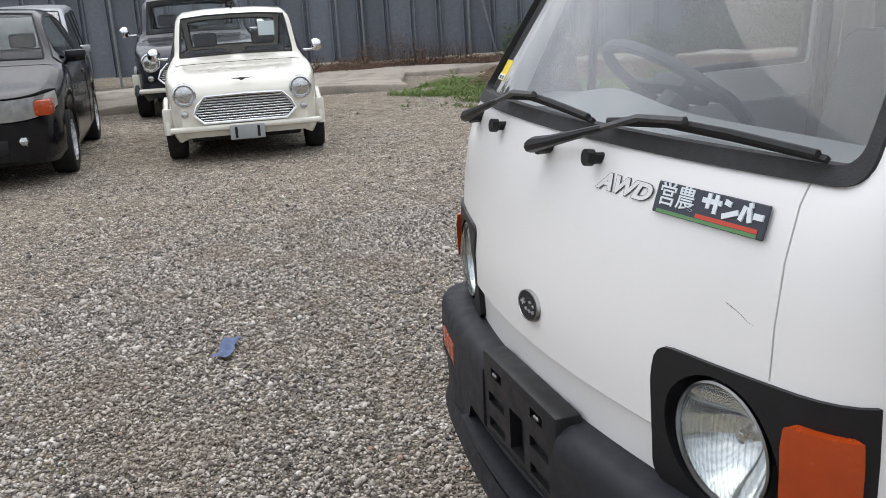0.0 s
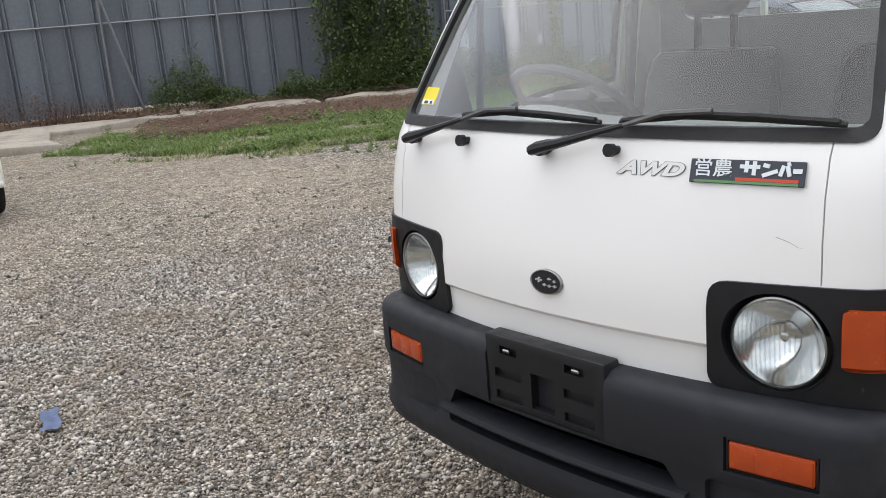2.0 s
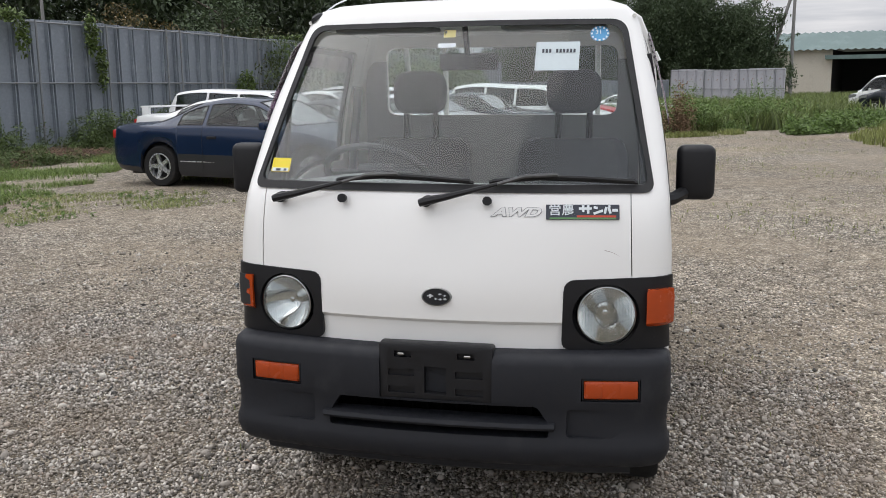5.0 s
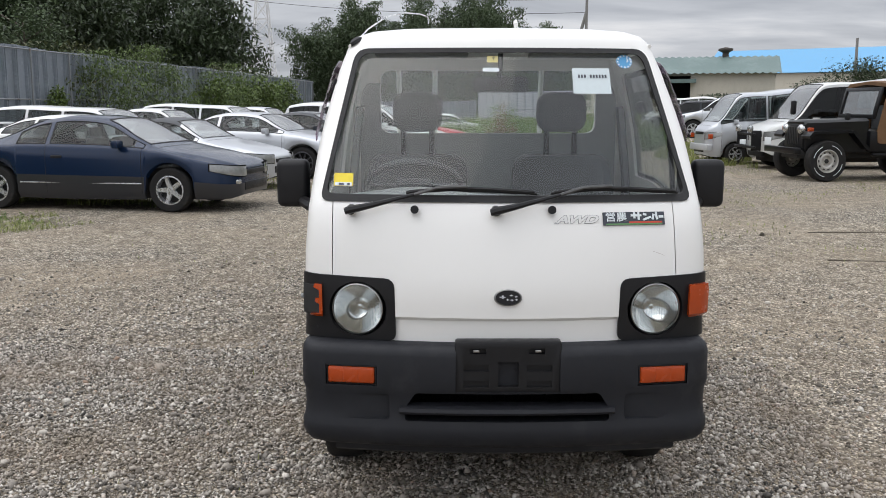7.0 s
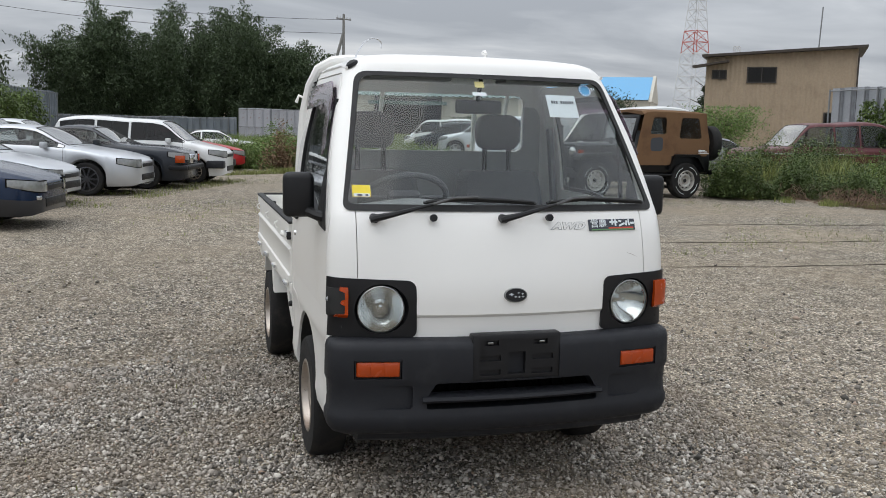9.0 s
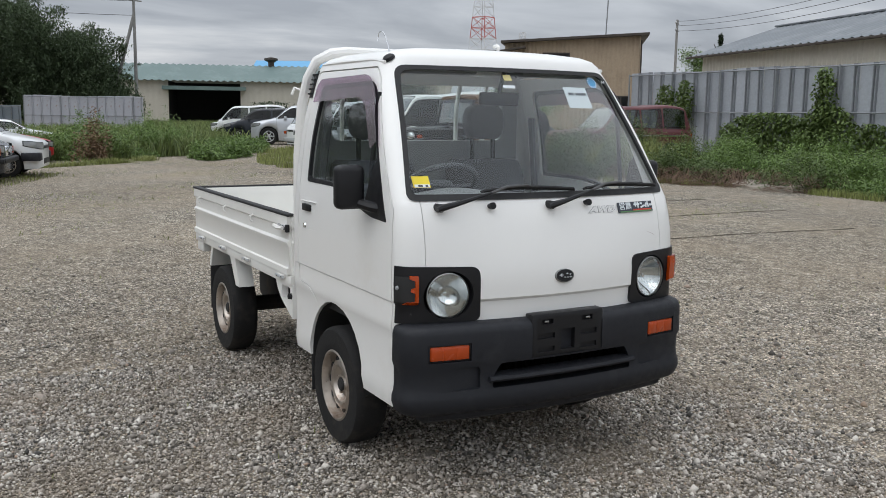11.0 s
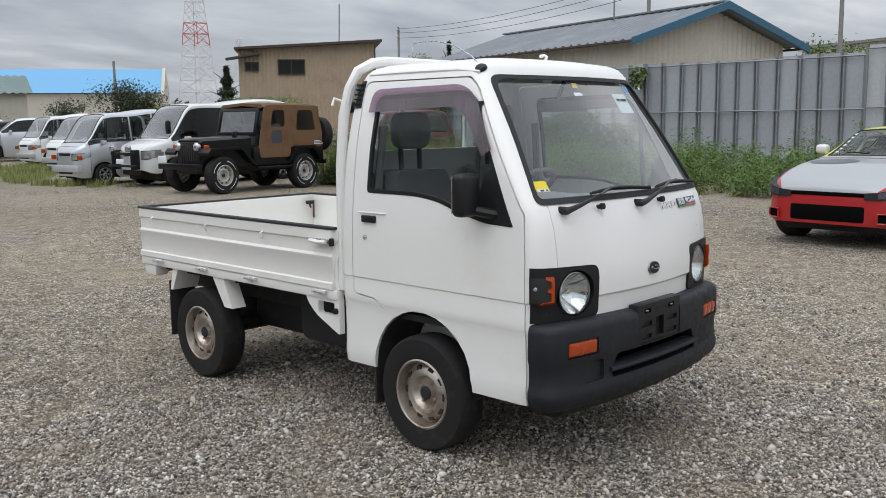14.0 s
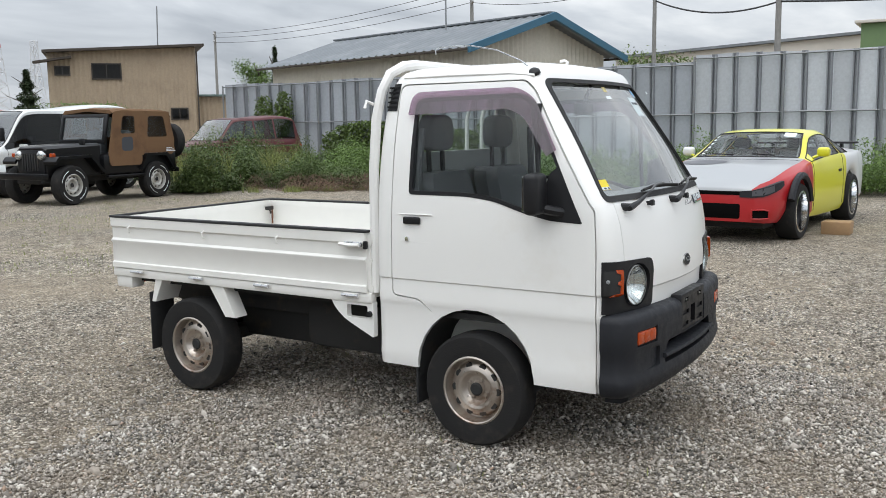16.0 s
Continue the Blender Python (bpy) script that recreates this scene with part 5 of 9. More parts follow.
def car(name, label, m, spec, group=""):
    """A parked car, front at local x = 0 and tail at x = L. spec gives the outline tables, windows, paint and fittings."""
    L, W = spec["L"], spec["W"] / 2
    t = thing(name, label, spec.get("category", "car"), m, group)
    xw, r = spec["wheels"], spec["r"]
    ra = spec.get("arch", r + 0.055)
    marks = [0.0, 0.02, L - 0.02, L]
    for a, b in spec["side"] + [spec["screen"], spec["back"]]:
        marks += [a, b]
    for x in xw:
        marks += [x - ra, x + ra] + [x + ra * c for c in (-0.92, -0.75, -0.5, -0.25, 0, 0.25, 0.5, 0.75, 0.92)]
    xs = np.unique(np.round(np.concatenate([np.linspace(0, L, int(L / 0.11)), marks]), 3))
    xs = xs[np.concatenate([[True], np.diff(xs) > 0.004])]
    belt, top, low = keyed(spec["belt"], xs), keyed(spec["top"], xs), keyed(spec["low"], xs)
    w, wt = W * keyed(spec["plan"], xs), W * keyed(spec["roofw"], xs)
    top = np.maximum(top, belt + 0.015)
    for x in xw:
        inside = np.abs(xs - x) < ra
        low = np.where(inside, np.maximum(low, r + np.sqrt(np.maximum(ra ** 2 - (xs - x) ** 2, 0))), low)
    grid = []
    for i, x in enumerate(xs):
        crown = min(0.06, 0.25 * (top[i] - belt[i]) + 0.008)
        ze, d = top[i] - crown, belt[i] - low[i]
        b4 = 0.945 * w[i]
        wtt = min(wt[i], b4 * 0.99)
        half = [(0.93 * w[i], low[i]), (0.985 * w[i], low[i] + 0.12 * d), (w[i], low[i] + 0.45 * d), (0.992 * w[i], low[i] + 0.75 * d), (0.972 * w[i], low[i] + 0.93 * d), (b4, belt[i]),
                (b4 + (wtt - b4) * 0.07, belt[i] + (ze - belt[i]) * 0.07), (b4 + (wtt - b4) * 0.92, belt[i] + (ze - belt[i]) * 0.92), (wtt, ze), (0.90 * wtt, ze + 0.6 * crown), (0.5 * wtt, ze + 0.93 * crown), (0, top[i])]
        grid.append([(x, y, z) for y, z in half] + [(x, -y, z) for y, z in half[-2::-1]])
    n = len(grid[0])
    sets = {}
    def put(key, quad):
        sets.setdefault(key, []).append(quad)
    rule = spec.get("rule", lambda x, y, z, row: "body")
    for i in range(len(xs) - 1):
        xc = (xs[i] + xs[i + 1]) / 2
        for j in range(n - 1):
            row = j if j < 11 else 21 - j
            quad = [grid[i][j], grid[i + 1][j], grid[i + 1][j + 1], grid[i][j + 1]]
            c = np.mean(quad, 0)
            key = None
            if row == 6:
                for k, (a, b) in enumerate(spec["side"]):
                    if a < xc < b and top[i] - belt[i] > 0.1:
                        key = ("side_window", k, j < 11)
            if row in (9, 10):
                if spec["screen"][0] < xc < spec["screen"][1]:
                    key = ("windscreen", 0, True)
                if spec["back"][0] < xc < spec["back"][1]:
                    key = ("rear_window", 0, True)
            put(key or rule(xc, c[1], c[2], row), quad)
    for ring_, xe in ((grid[0], 0.0), (grid[-1], L)):
        for j in range(11):
            quad = [ring_[j], ring_[j + 1], ring_[n - 2 - j], ring_[n - 1 - j]]
            c = np.mean(quad, 0)
            put(rule(xe, 0.0, c[2], 3 if j < 5 else 9), quad)
    for key, quads in sets.items():
        bm = bmesh.new()
        for q in quads:
            vs = [bm.verts.new(p) for p in q]
            bm.faces.new(vs)
        bmesh.ops.remove_doubles(bm, verts=bm.verts[:], dist=0.002)
        bmesh.ops.dissolve_degenerate(bm, dist=0.001, edges=bm.edges[:])
        if isinstance(key, tuple):
            o = part(key[0], bm, spec.get("glass", {}).get(key[0], M["screen"] if key[0] == "windscreen" else M["tint"]), t)
            o.visible_shadow = False
        else:
            nm, mat = spec["paint"][key]
            part(nm, bm, mat, t, spec.get("labels", {}).get(key, ""), 50)
    # rubber seals round the glass, shut lines of doors and bonnet
    at_x = lambda x: int(np.argmin(np.abs(xs - x)))
    def loop_(i0, i1, j0, j1):
        js = list(range(j0, j1 + 1))
        return [grid[i0][j] for j in js] + [grid[i][j1] for i in range(i0 + 1, i1)] + [grid[i1][j] for j in js[::-1]] + [grid[i][j0] for i in range(i1 - 1, i0 - 1, -1)]
    for a, b in (spec["screen"], spec["back"]):
        part("glass_seal", tube(bmesh.new(), loop_(at_x(a), at_x(b), 9, 13), 0.011, 4), M["rubber"], t)
    for a, b in spec["side"]:
        for j0 in (6, 15):
            part("window_seal", tube(bmesh.new(), loop_(at_x(a), at_x(b), j0, j0 + 1), 0.009, 4), M["rubber"], t)
    for x in spec.get("doors", (spec["side"][0][0] + 0.02, spec["side"][0][1] + 0.04)):
        for js in ((1, 2, 3, 4, 5), (21, 20, 19, 18, 17)):
            part("shut_line", tube(bmesh.new(), [grid[at_x(x)][j] for j in js], 0.004, 4), M["black"], t)
    part("shut_line", tube(bmesh.new(), [grid[at_x(spec["screen"][0] - 0.12)][j] for j in (8, 9, 10, 11, 12, 13, 14)], 0.004, 4), M["black"], t)
    # underside, seats
    part("underbody", boxed(0.25, L - 0.25, -W * 0.72, W * 0.72, 0.17, float(np.min(belt[8:-8])) - 0.14, 0.02), M["chassis"], t)
    sx0 = spec["screen"][1] + 0.25
    zb = float(np.interp(sx0, xs, belt))
    if spec.get("seats", True):
        for y in (W * 0.42, -W * 0.42):
            s = part("seat", boxed(sx0, sx0 + 0.16, y - 0.22, y + 0.22, zb - 0.35, zb + 0.10, 0.05, 2), M["seat"], t)
            part("headrest", boxed(sx0 + 0.05, sx0 + 0.14, y - 0.12, y + 0.12, zb + 0.12, zb + 0.26, 0.03, 2), M["seat"], s)
        part("dashboard", boxed(spec["screen"][0] + 0.12, spec["screen"][0] + 0.5, -W * 0.8, W * 0.8, zb - 0.2, zb - 0.01, 0.04), M["seat"], t)
        part("parcel_shelf", boxed(sx0 + 0.2, spec["back"][1] - 0.15, -W * 0.78, W * 0.78, zb - 0.5, zb - 0.06, 0.03), M["seat"], t)
    for x in xw:
        for s in (1, -1):
            wheel(t, x, s * (W - spec.get("tw", 0.2) / 2 - spec.get("inset", 0.015)), r, spec.get("tw", 0.2), spec.get("style", "five"), r * spec.get("rim", 0.64), spec.get("rim_mat"), s)
    for nm, args, mat, lab in spec.get("fit", []):
        for s in (1, -1):
            x0, x1, y0, y1, z0, z1, bev = args
            if nm == "headlamp":
                part(nm, wrap(spec, s, y0, 0.36, z0 - 0.015, z1 + 0.02), M["car_lamp"] if mat is M["clear_lens"] else mat, t, lab)
                part("lamp_gap", wrap(spec, s, y0 - 0.015, 0.38, z0 - 0.027, z1 + 0.032, 0.004), M["hole"], t)
                continue
            part(nm, boxed(x0, x1, s * y0, s * y1, z0, z1, bev), mat, t, lab)
    for nm, args, mat, lab in spec.get("mid", []):
        x0, x1, y0, y1, z0, z1, bev = args
        part(nm, boxed(x0, x1, y0, y1, z0, z1, bev), mat, t, lab)
    return t


def wrap(spec, side, y0, reach, z0, z1, out_=0.010):
    """A lamp that runs from the front face round the corner of a car, rising and narrowing towards its end."""
    W, xs = spec["W"] / 2, [0.0, 0.0, 0.03, 0.07, 0.13, 0.2, 0.3, reach]
    pts = [Vector((x, W * float(keyed(spec["plan"], x)) * 0.985)) for x in xs]
    pts[0].y = min(y0, pts[1].y - 0.03)
    rings = []
    for k, p in enumerate(pts):
        d = pts[min(k + 1, len(pts) - 1)] - pts[max(k - 1, 0)]
        g = Vector((-1.0, 0.0)) if k == 0 else Vector((-d.y, d.x)).normalized()
        u = xs[k] / reach
        lo, hi = z0 + 0.085 * u, z1 + 0.055 * u - 0.02 * u * u
        rings.append([(p.x + g.x * o, side * (p.y + g.y * o), z) for o, z in ((-0.07, lo), (out_, lo), (out_, (lo + hi) / 2), (out_ * 0.2, hi), (-0.07, hi))])
    return loft(bmesh.new(), rings)


def top_at(spec, x, y):
    """The height of a car's upper skin at a plan point of its own axes."""
    b, z = float(keyed(spec["belt"], x)), float(keyed(spec["top"], x))
    z = max(z, b + 0.015)
    crown = min(0.06, 0.25 * (z - b) + 0.008)
    w_ = min(spec["W"] / 2 * float(keyed(spec["roofw"], x)), 0.945 * spec["W"] / 2 * float(keyed(spec["plan"], x)) * 0.99)
    return z - crown + crown * float(np.interp(abs(y), [0, 0.5 * w_, 0.9 * w_, w_], [1, 0.93, 0.6, 0]))


def skin_patch(spec, outline, lift=0.006):
    """A thin sheet lying on a car's upper skin inside a plan outline (a fan round its middle)."""
    c = np.mean(outline, 0)
    bm = bmesh.new()
    rings = [[bm.verts.new((c[0] + (x - c[0]) * k, c[1] + (y - c[1]) * k, top_at(spec, c[0] + (x - c[0]) * k, c[1] + (y - c[1]) * k) + lift)) for x, y in outline] for k in (0.35, 0.7, 1.0)]
    n = len(outline)
    bm.faces.new(rings[0])
    for a, b in zip(rings, rings[1:]):
        for j in range(n):
            bm.faces.new((a[j], b[j], b[(j + 1) % n], a[(j + 1) % n]))
    return bm


def coupe(L=4.4, W=1.7, H=1.34, hood=0.86, nose=0.62, tail=0.93, r=0.31, front=0.92, rear=None, cowl=1.30, head=1.95, back=3.0, deck=3.75, paint_mat=None, lower=None, split=0.42, **kw):
    """Outline tables for a low two- or four-door car."""
    rear = rear or L - 0.95
    roof_mid = (head + back) / 2
    s = dict(L=L, W=W, r=r, wheels=(front, rear),
             belt=[(0, nose - 0.015), (0.05, nose + 0.01), (0.14, nose + 0.035), (0.5, nose + 0.11), (cowl - 0.15, hood), (head, hood + 0.04), (deck - 0.2, tail - 0.01), (L - 0.12, tail - 0.03), (L, tail - 0.14)],
             top=[(0, nose + 0.01), (0.04, nose + 0.05), (0.14, nose + 0.09), (0.5, nose + 0.18), (cowl - 0.06, hood + 0.06), (head, H - 0.035), (roof_mid, H), (back, H - 0.05), (deck, tail + 0.03), (L - 0.12, tail + 0.01), (L, tail - 0.1)],
             low=[(0, 0.24), (0.08, 0.2), (0.2, 0.19), (L - 0.2, 0.24), (L, 0.34)],
             plan=[(0, 0.54), (0.03, 0.67), (0.09, 0.78), (0.2, 0.87), (0.42, 0.955), (0.9, 1.0), (L - 0.8, 1.0), (L - 0.15, 0.93), (L, 0.82)],
             roofw=[(0, 0.62), (0.3, 0.80), (cowl - 0.06, 0.86), (head, 0.70), (back, 0.68), (deck, 0.82), (L, 0.7)],
             side=[(cowl + 0.05, head + 0.75), (head + 0.83, back + 0.35)], screen=(cowl, head - 0.06), back=(back + 0.08, deck - 0.06),
             paint={"body": ("body", paint_mat), "lower": ("lower_trim", lower or paint_mat)}, rule=lambda x, y, z, row: "lower" if lower and z < split else "body")
    s["fit"] = [("headlamp", (0.03, 0.16, W * 0.25, W * 0.42, nose - 0.09, nose + 0.02, 0.02), M["clear_lens"], "clear headlamp"),
                ("mirror", (cowl + 0.35, cowl + 0.45, W * 0.47, W * 0.58, hood + 0.02, hood + 0.13, 0.02), paint_mat, "body-coloured door mirror"),
                ("door_handle", (head + 0.55, head + 0.72, W * 0.485, W * 0.505, hood - 0.13, hood - 0.09, 0.008), M["black"], ""),
                ("tail_lamp", (L - 0.12, L - 0.01, W * 0.25, W * 0.43, tail - 0.22, tail - 0.08, 0.02), M["red_lens"], "red tail lamp")]
    s["mid"] = [("grille", (-0.012, 0.05, -W * 0.2, W * 0.2, nose - 0.10, nose - 0.03, 0.01), M["black"], "dark grille"),
                ("air_intake", (-0.015, 0.05, -W * 0.24, W * 0.24, 0.30, 0.42, 0.01), M["black"], "")]
    s.update(kw)
    return s


silver_p = paint("silver_paint", (0.55, 0.57, 0.60), 0.3, 0.5)
navy_p = paint("navy_blue_paint", (0.004, 0.016, 0.048), 0.22, 0.2, 0.4, spec=0.35)
white_p = paint("white_car_paint", (0.72, 0.73, 0.73), 0.3)
dark_p = paint("charcoal_paint", (0.018, 0.022, 0.03), 0.25, 0.2, 0.4, spec=0.35)
red_p = paint("red_paint", (0.40, 0.014, 0.018), 0.35, coat=0.2, spots=(0.32, 0.012, 0.016))
cream_p = paint("cream_white_paint", (0.74, 0.715, 0.62), 0.28, coat=0.8)
black_p = paint("black_paint", (0.006, 0.006, 0.008), 0.16, coat=0.1, spec=0.3)
yellow_p = paint("yellow_paint", (0.68, 0.66, 0.025), 0.35)
maroon_p = paint("faded_maroon_paint", (0.095, 0.016, 0.02), 0.5, coat=0.15, spots=(0.17, 0.09, 0.065), patch=0.55)
grey_low = paint("grey_lower_paint", (0.018, 0.020, 0.026), 0.4)
grey_silver = paint("flat_silver_paint", (0.36, 0.37, 0.38), 0.4, 0.3)

# --- row on the far side: navy coupe and its neighbours, tails away from the yard
navy = coupe(4.64, 1.72, 1.36, 0.88, 0.62, 0.95, 0.315, 0.95, 3.66, 1.28, 2.02, 2.95, 3.85, navy_p, grey_low, 0.40, tw=0.2)
navy["fit"][0] = ("headlamp", (0.02, 0.20, 0.36, 0.70, 0.52, 0.625, 0.025), M["clear_lens"], "wide clear headlamp")
navy["fit"] += [("side_strip", (1.36, 3.25, 0.846, 0.862, 0.395, 0.412, 0.003), M["alloy"], "thin bright side strip"), ("side_marker", (1.28, 1.40, 0.845, 0.858, 0.60, 0.65, 0.004), M["amber"], "amber side marker"), ("fog_lamp", (0.012, 0.09, 0.45, 0.60, 0.40, 0.46, 0.01), M["clear_lens"], "")]
t_navy = car("navy_coupe", "dark navy two-door coupe with five-spoke alloy wheels, parked on gravel", pose(10.47, 2.92, 0, 0, 0, 80), navy)


old_silver = coupe(4.1, 1.68, 1.28, 0.84, 0.58, 0.90, 0.30, 0.85, 3.25, 1.25, 1.85, 2.5, 3.3, silver_p, None)
old_silver["paint"]["roof"] = ("soft_top", M["seat"])
old_silver["rule"] = lambda x, y, z, row: "roof" if z > 1.05 and row > 6 and 1.7 < x < 3.4 else "body"
car("silver_roadster", "small silver convertible with a dark soft top", pose(13.75, 3.05, 0, 0, 0, 77), old_silver, "cars parked in a row")
sport = coupe(4.6, 1.78, 1.36, 0.90, 0.66, 0.97, 0.325, 0.95, 3.62, 1.32, 2.05, 3.0, 3.8, silver_p, style="mesh", rim_mat=M["dark_alloy"], rim=0.72)
car("silver_sports_saloon", "silver sports car with dark mesh wheels and a deep front bumper", pose(16.37, 1.88, 0, 0, 0, 77), sport, "cars parked in a row")
merc = coupe(4.55, 1.78, 1.36, 0.92, 0.74, 0.94, 0.31, 0.85, 3.55, 1.45, 2.1, 2.85, 3.5, dark_p)
merc["fit"] += [("indicator", (0.02, 0.22, 0.70, 0.80, 0.58, 0.74, 0.01), M["amber"], "amber front indicator"), ("bumper_end", (-0.06, 0.35, 0.5, 0.86, 0.42, 0.52, 0.02), M["black"], "")]
merc["mid"] = [("grille", (-0.02, 0.06, -0.32, 0.32, 0.55, 0.76, 0.015), M["chrome"], "chrome radiator grille"), ("bumper", (-0.08, 0.1, -0.8, 0.8, 0.42, 0.53, 0.03), M["black"], "dark front bumper with a bright strip")]
car("dark_coupe", "dark blue-grey older coupe with chrome grille and amber indicators", pose(18.3, 0.95, 0, 0, 0, 77), merc, "cars parked in a row")


def estate(L=4.2, W=1.68, H=1.5, hood=0.92, nose=0.72, paint_mat=None, r=0.29, cowl=0.95, head=1.55, tail=None, lower=None, **kw):
    """A wagon or van: roof runs to the tail."""
    s = coupe(L, W, H, hood, nose, hood + 0.03, r, 0.72, L - 0.82, cowl, head, L - 0.35, L - 0.06, paint_mat, lower)
    s["top"] = [(0, nose + 0.01), (0.05, nose + 0.06), (0.14, nose + 0.095), (0.4, nose + 0.16), (cowl - 0.05, hood + 0.05), (head, H - 0.04), (head + 0.7, H), (L - 0.3, H - 0.02), (L - 0.06, hood + 0.12), (L, hood)]
    s["roofw"] = [(0, 0.62), (0.25, 0.80), (cowl, 0.88), (head, 0.78), (L - 0.2, 0.78), (L, 0.85)]
    third = (L - 0.35 - head) / 3
    s["side"] = [(cowl + 0.05, head + third * 0.85), (head + third * 0.95, head + third * 1.9), (head + third * 2.0, L - 0.32)]
    s["back"] = (L - 0.28, L - 0.06)
    s["style"] = "six"
    s.update(kw)
    return s


probox = estate(4.2, 1.69, 1.53, 0.95, 0.74, white_p, 0.295, 0.9, 1.55, lower=None, glass={"side_window": M["dark_glass"]}, style="mesh", rim_mat=M["steel"])
probox["fit"] += [("bumper_corner", (0.0, 0.42, 0.60, 0.86, 0.38, 0.56, 0.03), M["bumper"], "unpainted dark grey bumper corner")]
car("white_van", "white light van with dark rear side glass and grey bumper corners", pose(20.12, 0.04, 0, 0, 0, 77), probox, "cars parked in a row")
redc = coupe(4.3, 1.7, 1.25, 0.82, 0.56, 0.90, 0.30, 0.9, 3.4, 1.3, 1.95, 2.7, 3.5, red_p)
car("red_sports_car", "low red sports car half hidden in tall grass", pose(26.35, -0.75, 0, 0, 0, 86), redc)
for x, y, h, p_, nm, lab in ((17.0, 5.9, 1.45, white_p, "white_estate", "white estate car in the back row by the fence"), (20.3, 5.2, 1.42, white_p, "white_saloon", "white saloon in the back row by the fence"),
                             (23.5, 4.6, 1.5, white_p, "white_estate", "white estate car with roof rails in the back row"), (26.6, 3.8, 1.45, silver_p, "silver_saloon", "silver saloon in the back row")):
    if "estate" in nm:
        car(nm, lab, pose(x, y, 0, 0, 0, 77), estate(4.4, 1.7, h, 0.95, 0.7, p_), "cars in the back row")
    else:
        car(nm, lab, pose(x, y, 0, 0, 0, 77), coupe(4.5, 1.72, h, 0.92, 0.68, 0.98, 0.30, paint_mat=p_), "cars in the back row")
car("white_roof_car", "white car almost hidden by tall grass", pose(40.6, -2.5, -0.25, 0, 0, 85), coupe(4.2, 1.68, 1.36, 0.9, 0.66, 0.95, paint_mat=white_p))
winged = coupe(4.5, 1.72, 1.33, 0.9, 0.64, 1.0, 0.31, paint_mat=white_p)
winged["mid"] = winged["mid"] + [("rear_wing", (4.15, 4.42, -0.62, 0.62, 1.14, 1.175, 0.012), white_p, "white rear wing")]
winged["fit"] = winged["fit"] + [("wing_post", (4.2, 4.38, 0.56, 0.62, 0.96, 1.15, 0.01), white_p, "")]
car("white_wing_coupe", "white coupe with a tall rear wing beside the fence", pose(13.5, 4.6, 0, 0, 0, 77), winged)

# --- across the yard: boxy vans beside the open-top four-wheel drive
delica = estate(4.6, 1.69, 2.06, 1.10, 0.86, paint("pearl_white_paint", (0.66, 0.67, 0.66), 0.3), 0.34, 0.55, 1.25, glass={"side_window": M["dark_glass"]}, tw=0.23)
delica["low"] = [(0, 0.42), (0.15, 0.34), (4.4, 0.36), (4.6, 0.42)]
delica["top"] = [(0, 0.90), (0.08, 1.02), (0.35, 1.11), (0.52, 1.17), (1.22, 2.02), (1.95, 2.06), (4.3, 2.04), (4.54, 1.24), (4.6, 1.12)]
delica["belt"] = [(0, 0.84), (0.08, 0.96), (0.5, 1.10), (1.2, 1.15), (4.5, 1.16), (4.6, 1.05)]
for side_ in "lr":
    for k in range(4):
        delica["paint"][f"pillar{k}{side_}"] = ("window_pillar", black_p)
delica["rule"] = lambda x, y, z, row: f"pillar{sum(a < x for a, b in delica['side'])}{'l' if y > 0 else 'r'}" if row == 6 and z > 1.0 and x > 0.6 else "body"
delica["fit"][0] = ("headlamp", (-0.005, 0.30, 0.44, 0.80, 0.70, 0.86, 0.03), M["clear_lens"], "wide headlamp")
delica["mid"] += [("bull_bar", (-0.28, -0.22, -0.6, 0.6, 0.50, 0.56, 0.02), M["black"], "black bull bar"), ("bull_bar", (-0.26, -0.2, -0.5, 0.5, 0.80, 0.86, 0.02), M["black"], ""), ("number_plate", (-0.3, -0.285, -0.17, 0.17, 0.58, 0.70, 0.002), M["paper"], "blank pale number plate")]
delica["fit"] += [("bull_bar_post", (-0.27, -0.05, 0.40, 0.45, 0.44, 0.92, 0.015), M["black"], ""), ("spot_lamp", (-0.33, -0.22, 0.26, 0.44, 0.87, 1.04, 0.05), M["clear_lens"], "round spot lamp"), ("tall_mirror", (0.35, 0.45, 0.9, 1.02, 1.3, 1.62, 0.03), M["black"], "")]
car("white_four_wheel_van", "tall white van with black window band and bull bar", pose(19.12, -7.5, 0, 0, 0, -86) @ Matrix.Diagonal((1.1, 1, 1, 1)), delica, "vans in a row")


def microvan(p_, H=1.85):
    s = estate(3.25, 1.40, H, 1.02, 0.86, p_, 0.27, 0.28, 0.95, tw=0.16)
    s["belt"] = [(0, 0.80), (0.06, 0.90), (0.3, 1.02), (0.9, 1.06), (3.1, 1.06), (3.25, 0.95)]
    s["top"] = [(0, 0.84), (0.06, 0.95), (0.26, 1.08), (0.85, H - 0.05), (1.4, H), (3.0, H - 0.02), (3.2, 1.1), (3.25, 1.0)]
    s["mid"] += [("bumper", (-0.03, 0.12, -0.66, 0.66, 0.34, 0.52, 0.03), paint("grey_bumper_paint", (0.42, 0.43, 0.44), 0.4), "")]
    s["fit"][0] = ("headlamp", (-0.01, 0.10, 0.36, 0.62, 0.66, 0.78, 0.02), M["clear_lens"], "")
    s["fit"] += [("indicator", (-0.005, 0.10, 0.62, 0.69, 0.66, 0.78, 0.01), M["amber"], "")]
    return s


